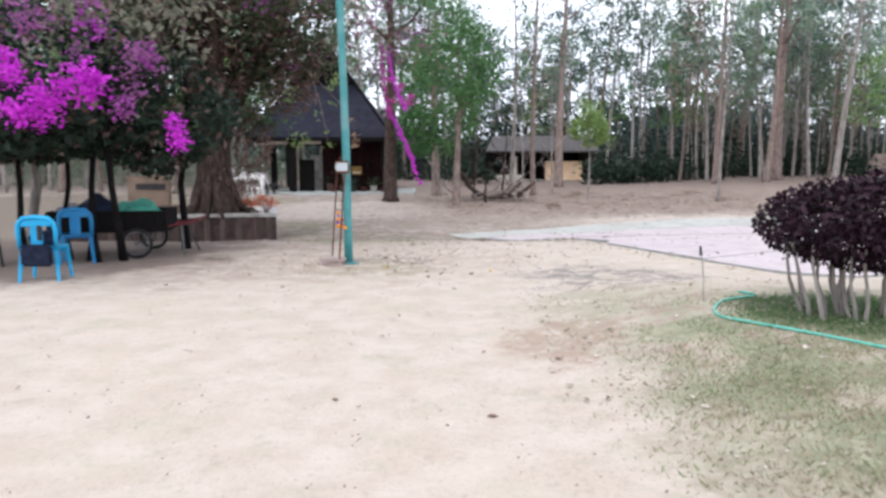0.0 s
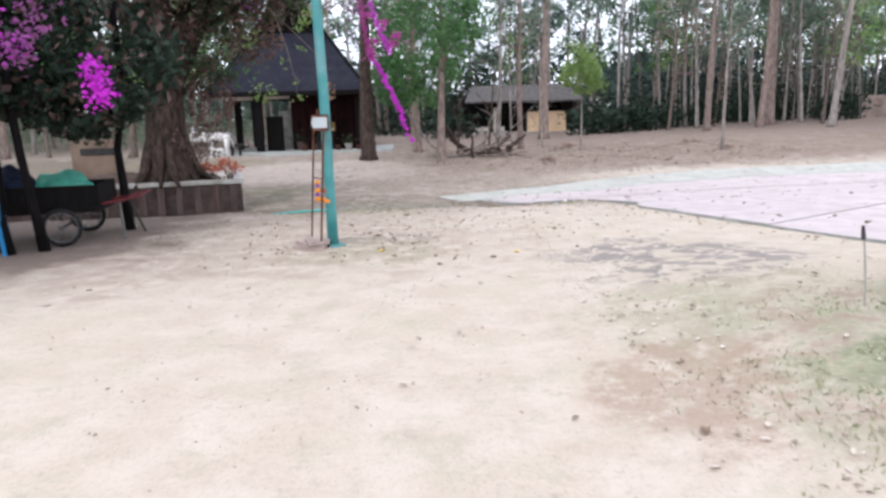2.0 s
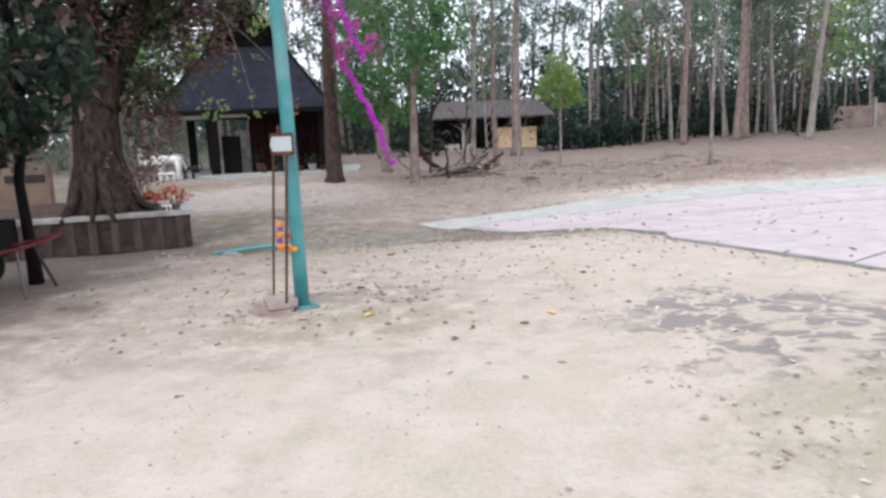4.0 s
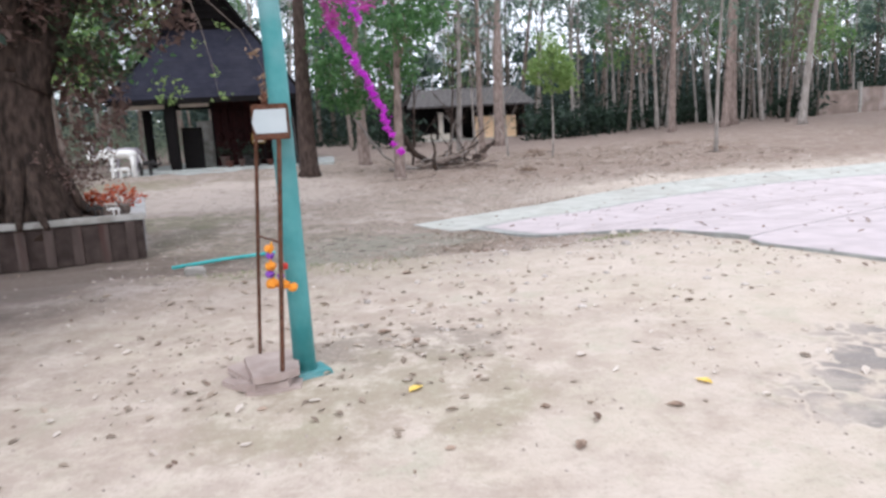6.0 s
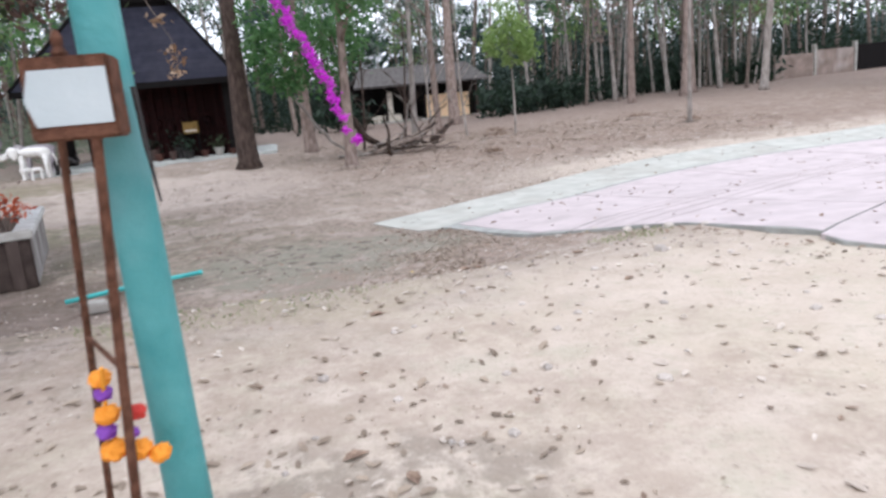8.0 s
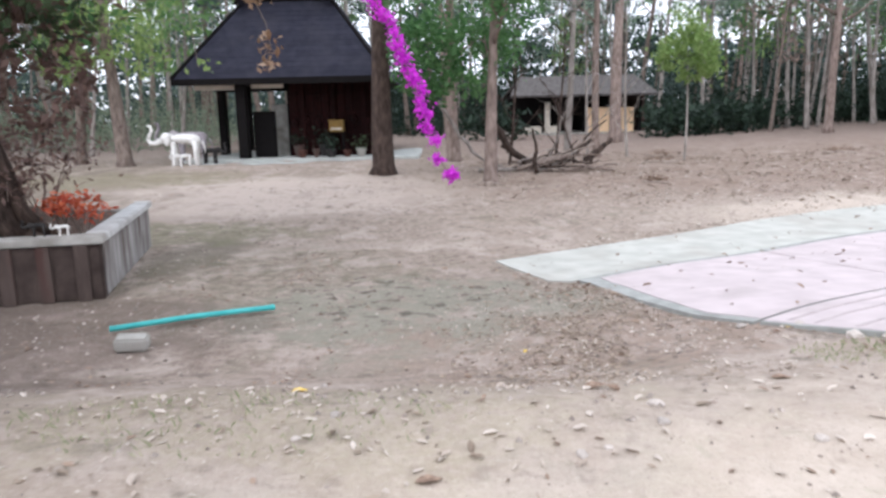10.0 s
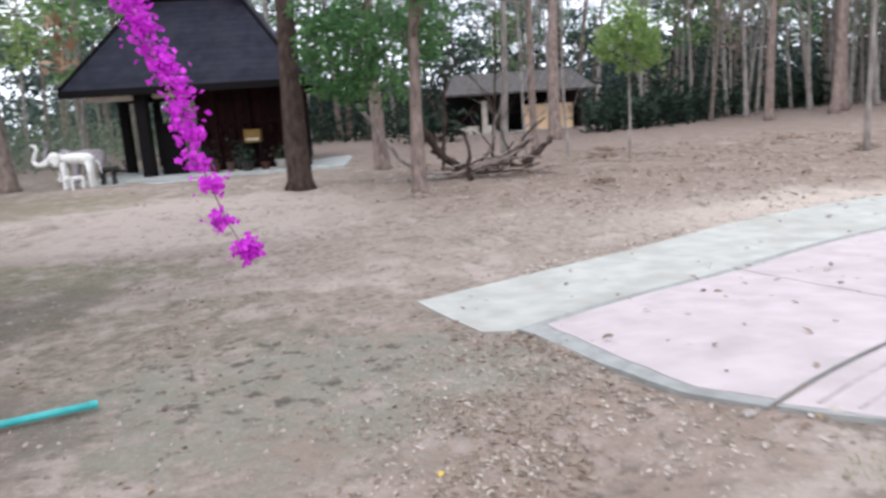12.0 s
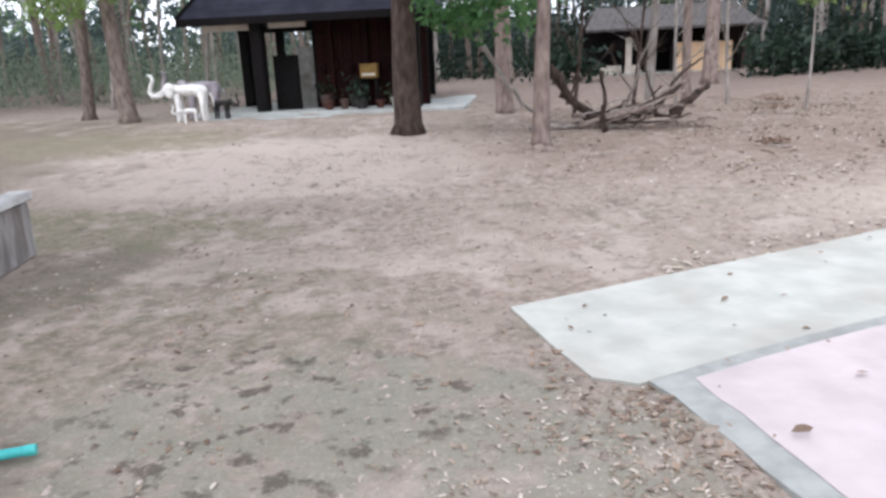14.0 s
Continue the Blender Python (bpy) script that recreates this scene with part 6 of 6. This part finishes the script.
def build_logs():
    rng = random.Random(17)
    z = on_ground(3.0, 29)
    runs = [((0.7, 28.9, 1.25), (2.6, 28.5, 0.15), 0.10, 0.35, M_BARK_DARK), ((2.0, 28.5, 0.15), (4.3, 29.1, 0.8), 0.09, 0.12, M_BARK_DARK), ((1.0, 29.2, 0.7), (3.2, 28.9, 0.2), 0.07, 0.2, M_BARK_MID), ((1.5, 28.4, 0.12), (4.4, 28.9, 0.72), 0.055, 0.05, M_WOOD_GREY), ((1.9, 28.6, 0.2), (4.6, 29.2, 0.95), 0.05, 0.1, M_WOOD_GREY), ((0.3, 28.7, 0.08), (2.6, 28.5, 0.1), 0.045, 0.0, M_BARK_PALE), ((2.15, 28.2, 0.0), (2.0, 28.3, 1.15), 0.055, 0.0, M_BARK_DARK), ((4.0, 28.9, 0.25), (5.1, 29.3, 0.8), 0.10, 0.0, M_BARK_DARK), ((-0.75, 29.4, 1.9), (1.1, 28.9, 0.1), 0.05, 0.45, M_BARK_PALE), ((3.0, 28.6, 0.05), (5.2, 28.8, 0.15), 0.04, 0.0, M_WOOD_GREY), ((2.7, 28.9, 0.2), (3.3, 28.6, 1.7), 0.03, 0.0, M_BARK_PALE), ((3.6, 28.8, 0.2), (3.0, 29.1, 1.9), 0.028, -0.1, M_BARK_MID), ((1.3, 28.7, 0.1), (3.7, 28.5, 0.5), 0.04, 0.05, M_BARK_DARK), ((2.5, 29.2, 0.1), (4.4, 29.6, 0.6), 0.06, 0.0, M_BARK_DARK), ((4.1, 28.6, 0.1), (4.9, 28.3, 0.05), 0.035, 0.0, M_WOOD_GREY), ((1.2, 28.9, 0.5), (1.5, 28.5, 1.5), 0.025, 0.0, M_BARK_MID), ((3.8, 29.2, 0.5), (5.0, 29.6, 1.3), 0.04, -0.1, M_BARK_MID)]
    for a, b, r, sag, m in runs:
        bm = crooked(rng, (a[0], a[1], a[2] + z), (b[0], b[1], b[2] + z), r, sag, 0.05)
        tagged(new("log", finish(bm, "log", m, True)), "fallen weathered branch in a pile under the trees", "log", "log pile")
    for k in range(22):
        x, y = rng.uniform(0.9, 3.6), rng.uniform(28.3, 29.5)
        a, ln = rng.uniform(-0.6, 0.6), rng.uniform(0.8, 2.2)
        h0 = rng.uniform(0.05, 0.35)
        end = (min(x + ln * math.cos(a), 4.9 - 0.02 * k), y + 0.5 * ln * math.sin(a), z + h0 + rng.uniform(-0.1, 0.5))
        bm = crooked(rng, (x, y, z + h0), end, rng.uniform(0.015, 0.045), rng.uniform(-0.1, 0.2), 0.045)
        m = (M_WOOD_GREY, M_BARK_MID, M_BARK_PALE, M_BARK_DARK)[k % 4]
        tagged(new("log", finish(bm, "log", m, True)), "thin crooked branch in the pile under the trees", "log", "log pile")


build_logs()
for i, (x, y, h) in enumerate(((2.6, 30.6, 4.2), (3.7, 31.3, 5.0), (1.4, 31.8, 4.5), (5.3, 33.0, 5.5))):
    make_tree("bare_tree", 300 + i, (x, y), h, 0.05, M_BARK_PALE if i % 2 else M_BARK_MID, None, "leafless crooked young tree near the log pile", lean=(0.06 * (-1) ** i, 0), limbs=13, limb_len=1.2, first=0.12, up=0.9, per=0, sub=3, group="bare young trees")


def stone_mesh(seed, s):
    bm = bmesh.new()
    bmesh.ops.create_icosphere(bm, subdivisions=2, radius=1)
    for v in bm.verts:
        k = 1 + 0.35 * noise.noise(v.co * 1.6 + Vector((seed * 3.7, 0, 0)))
        v.co = Vector((v.co.x * k * s, v.co.y * k * s * 0.8, max(-0.35, v.co.z * k * 0.6) * s))
    return finish(bm, "stone", M_STONE)


stones = [stone_mesh(i, 1.0) for i in range(5)]
brown_stone = stone_mesh(9, 1.0)
brown_stone.materials[0] = M_EARTH
sr = random.Random(8)
near = [(2.0, 13.95, 0.075), (2.28, 15.9, 0.06), (2.5, 15.55, 0.07), (2.8, 15.2, 0.08), (2.65, 15.4, 0.05), (3.05, 14.9, 0.06), (1.9, 16.1, 0.05), (0.47, 26.8, 0.16), (0.65, 26.7, 0.13), (0.3, 26.9, 0.12), (1.2, 13.6, 0.035), (0.4, 12.4, 0.03)]
for _ in range(40):
    x = sr.uniform(-1.5, 2.6)
    near.append((x, sr.uniform(11.2, 15.2), sr.uniform(0.015, 0.04)))
for x, y, s in near:
    ob = new("stone", stones[sr.randrange(5)] if s < 0.1 else brown_stone)
    ob.matrix_basis = pose(x, y, on_ground(x, y) + 0.1 * s, 0, 0, sr.uniform(0, 360)) @ Matrix.Scale(s, 4)
    tagged(ob, "pale stone lying on the sandy ground" if s < 0.1 else "brownish stone at the foot of a tree", "stone", "loose stones")


# ---- plants and pots on the planter ----
def planter_bits():
    nr = np.random.RandomState(3)
    for x, y, s, m, label in ((-4.8, 18.6, 0.33, M_LEAF_RED, "orange-red leafed plant in the planter corner"), (-5.5, 19.4, 0.26, M_LEAF_RED, "small red-leafed plant in the planter"), (-6.3, 19.0, 0.3, M_LEAF_DRY, "withered plant in the planter"), (-5.75, 18.7, 0.7, M_LEAF_DRY, "tall dry shrub beside the great trunk"), (-6.2, 20.2, 0.9, M_LEAF_DRY, "tall dry shrub beside the great trunk")):
        t = thing("plant", (x, y, 0.2), label, "plant")
        bm = bmesh.new()
        tips = []
        for k in range(7):
            a = k * 0.9
            e = Vector((math.cos(a) * s * 0.6, math.sin(a) * s * 0.6, s * (1.0 + 0.2 * (k % 3))))
            tube(bm, [(0, 0, -0.1), e * 0.5 + Vector((0, 0, 0.05)), e], [0.012, 0.01, 0.005], 5)
            tips.append(tuple(e))
        part("stems", bm, M_BARK, t)
        c = clumps(nr, tips, 26 if s < 0.6 else 70, s * 0.24)
        ob = new("foliage", leaves_mesh("foliage", m, c, nr.uniform(0.03, 0.07, len(c)), nr, 0.4))
        ob.parent = t
    statue("elephant_statue", (-5.1, 18.22, 0.29), 0.15, M_BLACKISH, "tiny black elephant figure on the planter rim", 20)
    statue("elephant_statue", (-4.85, 18.27, 0.29), 0.12, M_WHITE, "tiny white elephant figure on the planter rim", 40)


planter_bits()


def hummock(x, y, r, seed):
    nr = np.random.RandomState(seed)
    t = thing("dry_clump", (x, y, ground_z(x, y)), "low clump of dry twigs and brown growth on the bank", "plant", "dry clumps")
    bm = blob_ball(bmesh.new(), (0, 0, 0), (r, r * 0.7, r * 0.16), 14)
    for v in bm.verts:
        v.co *= 1 + 0.4 * noise.noise(v.co * 6 / r + Vector((seed, 0, 0)))
    part("mound", bm, M_EARTH, t, smooth=True)
    c = nr.normal(0, 0.5, (150, 3)) * (r, r * 0.7, r * 0.3)
    c[:, 2] = np.abs(c[:, 2]) + 0.05
    ob = new("growth", leaves_mesh("growth", M_LITTER, c, nr.uniform(0.03, 0.08, 150), nr, 0.25))
    ob.parent = t
    ob["kind"] = "stuff"


for i, (x, y, r) in enumerate(((11.64, 32.1, 0.5), (5.8, 31.0, 0.5), (4.3, 26.5, 0.3), (11.8, 29.0, 0.3), (6.5, 33.3, 0.45))):
    hummock(x, y, r, 500 + i)


# ---- litter and grass, uncountable ----
def in_drive(x, y):
    p = Vector((x, y, 0))
    a = p.dot(D)
    c = p.dot(N) + drive_bend(a)
    return 4.6 < c < 16.9 and a > front(c) - 0.01


def scatter():
    nr = np.random.RandomState(12)
    rnd = random.Random(12)

    def lay(name, m, label, count, xr, yr, size, rule, lift=0.012, ratio=0.45):
        pts = []
        while len(pts) < count:
            x, y = rnd.uniform(*xr), rnd.uniform(*yr)
            if rule(x, y):
                pts.append((x, y, on_ground(x, y) + lift + (0.035 if in_drive(x, y) else 0)))
        k = len(pts)
        c = np.asarray(pts)
        a = nr.uniform(0, 2 * np.pi, k)
        s = (size[0] + (size[1] - size[0]) * nr.uniform(0, 1, k) ** 1.8)[:, None]
        d = np.stack([np.cos(a), np.sin(a), nr.uniform(-0.15, 0.3, k)], 1)
        sd = np.stack([-np.sin(a), np.cos(a), nr.uniform(-0.3, 0.3, k)], 1)
        up = np.array([[0, 0, 1.0]])
        w = s * ratio
        curl = nr.uniform(0.1, 0.9, (k, 1))
        skew = nr.uniform(0.5, 1.1, (k, 1))
        v = np.stack([c - d * s, c - d * s * 0.35 + sd * w + up * w * curl, c + d * s * 0.4 + sd * w * skew + up * w * curl, c + d * s + up * w * curl * 0.6, c + d * s * 0.45 - sd * w + up * w * curl * 0.8, c - d * s * 0.4 - sd * w * skew + up * w * curl, c], 1).reshape(-1, 3)
        i = np.arange(k) * 7
        f = np.concatenate([np.stack([i + a, i + (a + 1) % 6, i + 6], 1) for a in range(6)])
        me = bpy.data.meshes.new(name)
        me.from_pydata(v.tolist(), [], f.tolist())
        me.materials.append(m)
        tagged(new(name, me), label, "leaves", kind="stuff")

    def patchy(x, y, k=0.0, s=0.7):
        return noise.noise(Vector((x * s, y * s, 5))) > k
    lay("leaf_litter", M_LITTER, "brown fallen leaves over the lane and bank", 1100, (-8, 14), (14.2, 34), (0.02, 0.055), lambda x, y: not in_drive(x, y) and patchy(x, y, -0.1) and rnd.random() < (0.25 + 0.75 * sm(23, 27, y)) * (0.1 + 0.9 * sm(-1.5, 2.5, x)))
    lay("leaf_litter", M_LITTER_TAN, "brown fallen leaves over the sand by the pole", 210, (-4, 3.2), (8.0, 14.2), (0.012, 0.055), lambda x, y: rnd.random() < (0.1 + 0.9 * sm(9, 13, y)) * (1 - 0.75 * sm(-0.6, 0.8, x)) and not in_drive(x, y), 0.006, 0.42)
    lay("leaf_litter", M_LITTER_TAN, "brown leaves and bits gathered round the pole", 320, (-3.2, 0.4), (9.6, 12.6), (0.008, 0.04), lambda x, y: rnd.random() < math.exp(-((x + 1.3) ** 2 + (y - 11.0) ** 2) / 1.2), 0.006, 0.45)
    lay("pale_chips", M_LITTER_PALE, "pale bark chips and flakes on the sand by the pole", 360, (-4, 3.0), (8.2, 14.6), (0.01, 0.045), lambda x, y: rnd.random() < 0.3 + 0.7 * sm(9, 12.5, y) and not in_drive(x, y), 0.005, 0.5)
    lay("dark_chips", M_LITTER, "dark leaf scraps on the sand by the pole", 130, (-4, 2.2), (9.2, 14.6), (0.008, 0.034), lambda x, y: patchy(x, y, -0.1, 1.3) and not in_drive(x, y), 0.005, 0.5)
    lay("leaf_litter", M_LITTER_TAN, "a few brown leaves on the sand", 45, (-4, 3), (1.5, 8.0), (0.015, 0.04), lambda x, y: True)
    lay("pale_leaf_litter", M_LITTER_PALE, "pale dry leaves and flakes on the ground", 2600, (-5, 14), (10, 33), (0.01, 0.042), lambda x, y: not in_drive(x, y) and patchy(x, y, -0.2) and rnd.random() < (0.25 + 0.75 * sm(23, 27, y)) * (0.25 + 0.75 * sm(-1.5, 2.5, x)))
    lay("straw", M_LITTER_PALE, "pale straw and chaff on the slope", 200, (-3.4, 0.6), (13.0, 15.2), (0.012, 0.038), lambda x, y: rnd.random() < math.exp(-((x + 1.5) / 1.4) ** 2 - ((y - 14.0) / 0.7) ** 2), 0.006, 0.4)
    lay("drive_leaves", M_LITTER, "brown leaves scattered on the concrete drive", 520, (0.5, 14), (9, 24), (0.018, 0.055), in_drive)
    lay("drive_corner_litter", M_LITTER, "dark brown leaves banked against the corner of the drive", 190, (0.2, 2.4), (15.6, 19.6), (0.012, 0.036), lambda x, y: not in_drive(x, y) and rnd.random() < math.exp(-((x - 0.95) ** 2 + (y - 18.3) ** 2) / 0.10) + 0.5 * math.exp(-((x - 1.3) ** 2 + (y - 17.55) ** 2) / 0.05) + 0.06 * in_drive(x + 0.15, y + 0.05), 0.006, 0.35)
    lay("straw", M_LITTER_TAN, "brown straw, bark and chaff before the drive", 3000, (-1.2, 2.2), (14.6, 18.6), (0.008, 0.032), lambda x, y: not in_drive(x, y) and patchy(x, y, -0.2, 1.2) and rnd.random() < math.exp(-((x - 0.75) / 0.9) ** 2 - ((y - 16.4) / 1.5) ** 2), 0.004, 0.38)
    lay("straw", M_LITTER_PALE, "pale straw flakes before the drive", 1300, (-1.2, 2.2), (14.6, 18.6), (0.008, 0.03), lambda x, y: not in_drive(x, y) and patchy(x, y, -0.1, 1.6) and rnd.random() < math.exp(-((x - 0.75) / 0.9) ** 2 - ((y - 16.4) / 1.5) ** 2), 0.004, 0.38)
    lay("dark_litter", M_LITTER, "dark rotted leaves and crumbs on the lane", 550, (-4.5, 1.0), (15.2, 21.0), (0.012, 0.04), lambda x, y: not in_drive(x, y) and patchy(x, y, 0.12, 1.5), 0.004, 0.4)
    lay("pale_bank_leaves", M_LITTER_PALE, "pale fallen leaves on the bank under the trees", 1500, (-4, 14), (24.0, 34), (0.025, 0.065), lambda x, y: not in_drive(x, y) and patchy(x, y, 0.0, 0.9) and rnd.random() < 0.2 + 0.8 * sm(-1, 2.5, x), 0.012, 0.4)
    lay("bank_leaves", M_LITTER_TAN, "tan fallen leaves on the bank under the trees", 2600, (-6, 14), (23.0, 36), (0.025, 0.075), lambda x, y: not in_drive(x, y) and patchy(x, y, -0.05, 0.8) and rnd.random() < (0.15 + 0.85 * sm(24, 27, y)) * (0.15 + 0.85 * sm(-3, 1.5, x)), 0.008, 0.4)
    lay("drive_side_leaves", M_LITTER_PALE, "pale dry leaves along the far side of the drive", 160, (1.5, 9), (19.5, 24), (0.025, 0.06), lambda x, y: not in_drive(x, y) and in_drive(x + 0.2, y - 0.4), 0.01, 0.4)
    lay("mound_litter", M_LITTER_TAN, "reddish-brown bits in the thin grass", 1100, (0.9, 4.5), (1.5, 8.2), (0.008, 0.026), lambda x, y: patchy(x, y, 0.0, 1.7), 0.006, 0.35)
    lay("drive_edge_leaves", M_LITTER, "leaves gathered along the edge of the drive", 150, (0.3, 4.6), (9.5, 19.8), (0.015, 0.045), lambda x, y: not in_drive(x, y) and in_drive(x + 0.45, y + 0.1))
    lay("mound_leaves", M_LITTER_PALE, "pale flakes in the dry grass", 500, (0.8, 4.5), (1.5, 8.4), (0.012, 0.035), lambda x, y: patchy(x, y, -0.1, 1.5))

    pts = []
    while len(pts) < 1700:
        x, y = rnd.uniform(-4.5, 3.4), 1.5 + 13 * rnd.random() ** 0.8
        if not in_drive(x, y) and patchy(x, y, -0.05, 1.3):
            pts.append((x, y, on_ground(x, y), 0.4))
    while len(pts) < 4600:
        x, y = rnd.uniform(-5, 8), rnd.uniform(12.5, 27)
        if not in_drive(x, y) and rnd.random() < 0.25 + 0.75 * sm(13, 15, y) and patchy(x, y, -0.25, 1.1):
            pts.append((x, y, on_ground(x, y), 1.0))
    vs, fs = [], []
    for x, y, z, g in pts:
        r = g * rnd.uniform(0.008, 0.028) * (1.5 if rnd.random() < 0.08 else 1)
        i = len(vs)
        a = rnd.uniform(0, 6.3)
        ca, sa = math.cos(a) * r, math.sin(a) * r
        k = rnd.uniform(0.6, 1.0)
        vs += [(x + ca, y + sa, z), (x - sa * k, y + ca * k, z + 0.1 * r), (x - ca, y - sa, z), (x + sa * k, y - ca * k, z), (x + 0.2 * ca, y + 0.2 * sa, z + r * 0.8)]
        fs += [(i, i + 1, i + 4), (i + 1, i + 2, i + 4), (i + 2, i + 3, i + 4), (i + 3, i, i + 4)]
    me = bpy.data.meshes.new("dirt_clods")
    me.from_pydata(vs, [], fs)
    me.materials.append(M_CLOD)
    tagged(new("dirt_clods", me), "small dirt clods and gravel on the ground", "gravel", kind="stuff")

    def blades(name, label, count, rule, xr, yr, h, m):
        pts = []
        tries = 0
        while len(pts) < count and tries < count * 30:
            tries += 1
            x, y = rnd.uniform(*xr), rnd.uniform(*yr)
            if rule(x, y):
                pts.append((x, y, on_ground(x, y) - 0.004))
        c = np.asarray(pts)
        k = len(c)
        a = nr.uniform(0, 2 * np.pi, k)
        hh = nr.uniform(*h, k)[:, None]
        lean = np.stack([np.cos(a), np.sin(a), np.zeros(k)], 1) * hh * nr.uniform(0.3, 1.3, (k, 1))
        sd = np.stack([-np.sin(a), np.cos(a), np.zeros(k)], 1) * 0.004
        z = np.array([[0, 0, 1.0]])
        v = np.stack([c - sd, c + sd, c + lean * 0.4 + z * hh * 0.7, c + lean + z * hh], 1).reshape(-1, 3)
        i = np.arange(k) * 4
        f = np.concatenate([np.stack([i, i + 1, i + 2], 1), np.stack([i + 1, i + 3, i + 2], 1)])
        me = bpy.data.meshes.new(name)
        me.from_pydata(v.tolist(), [], f.tolist())
        me.materials.append(m)
        tagged(new(name, me), label, "grass", kind="stuff")
    blades("grass", "short dry green grass on the mound", 24000, lambda x, y: rnd.random() < sm(0.7, 2.4, x + 0.5 * noise.noise(Vector((x, y, 0)))) * (1 - sm(4.6, 7.4, y)) and patchy(x, y, -0.15, 1.7), (0.6, 5.2), (1.2, 7.4), (0.01, 0.034), M_GRASS)
    blades("dry_grass", "dry straw-coloured grass over the near mound", 10000, lambda x, y: rnd.random() < sm(0.9, 2.2, x + 0.4 * noise.noise(Vector((x * 1.3, y * 1.3, 2)))) * (1 - sm(3.6, 5.4, y)), (0.8, 4.6), (1.6, 5.4), (0.012, 0.04), M_STRAW)
    blades("near_grass", "olive grass over the near mound", 7000, lambda x, y: rnd.random() < sm(0.9, 2.0, x + 0.4 * noise.noise(Vector((x * 1.3, y * 1.3, 2)))) * (1 - sm(3.8, 5.6, y)) and patchy(x, y, -0.3, 2.0), (0.8, 4.6), (1.6, 5.6), (0.012, 0.04), M_GRASS)
    blades("shrub_grass", "dark green grass round the burgundy shrub", 4500, lambda x, y: ((x - 3.7) / 1.35) ** 2 + ((y - 5.9) / 1.05) ** 2 < rnd.uniform(0.4, 1), (2.2, 5.2), (4.7, 7.1), (0.015, 0.05), M_GRASS_GREEN)
    blades("weeds", "low green weeds at the edge of the drive", 700, lambda x, y: ((x - 2.35) / 0.5) ** 2 + ((y - 15.15) / 0.35) ** 2 < 1 or ((x + 1.6) / 1.2) ** 2 + ((y - 14.0) / 0.5) ** 2 < 1 and rnd.random() < 0.35, (-3, 3), (13.4, 16), (0.015, 0.05), M_GRASS)


scatter()


def fallen_leaf(x, y, size, rz, material, label):
    bm = bmesh.new()
    rim = [(-1, 0, 0.05), (-0.5, 0.42, 0.22), (0.15, 0.5, 0.25), (0.7, 0.25, 0.1), (1.1, 0, 0.0), (0.7, -0.25, 0.1), (0.15, -0.5, 0.28), (-0.5, -0.42, 0.2)]
    top = [bm.verts.new((a * size, b * size, c * size + 0.003)) for a, b, c in rim]
    mid = bm.verts.new((0, 0, 0.02 * size))
    for i in range(8):
        bm.faces.new((top[i], top[(i + 1) % 8], mid))
    low = bmesh.ops.extrude_face_region(bm, geom=list(bm.faces))
    for v in low["geom"]:
        if isinstance(v, bmesh.types.BMVert):
            v.co.z -= 0.002
    ob = new("fallen_leaf", finish(bm, "fallen_leaf", material))
    ob.matrix_basis = pose(x, y, on_ground(x, y) + 0.004, 0, 0, rz)
    tagged(ob, label, "leaf", "large fallen leaves")


for x, y, size, rz in ((-0.85, 10.16, 0.055, 40), (0.69, 9.85, 0.05, 120), (-1.44, 14.66, 0.05, 10), (0.12, 16.08, 0.035, 70), (2.2, 15.9, 0.045, 30)):
    fallen_leaf(x, y, size, rz, M_YELLOW_LEAF, "yellow fallen leaf curled on the sand")
for x, y, size, rz in ((0.33, 14.4, 0.085, 30), (0.42, 14.33, 0.06, 110), (1.5, 14.6, 0.06, 0), (-0.2, 9.3, 0.05, 60), (0.4, 9.6, 0.045, 150), (-0.95, 11.3, 0.06, 20), (-0.75, 11.05, 0.055, 100), (1.3, 13.2, 0.05, 200), (-0.6, 13.3, 0.06, 15), (0.9, 5.2, 0.05, 70), (0.3, 4.0, 0.035, 10), (-0.7, 4.3, 0.03, 140)):
    fallen_leaf(x, y, size, rz, M_BROWN_LEAF, "large curled brown leaf on the sand")
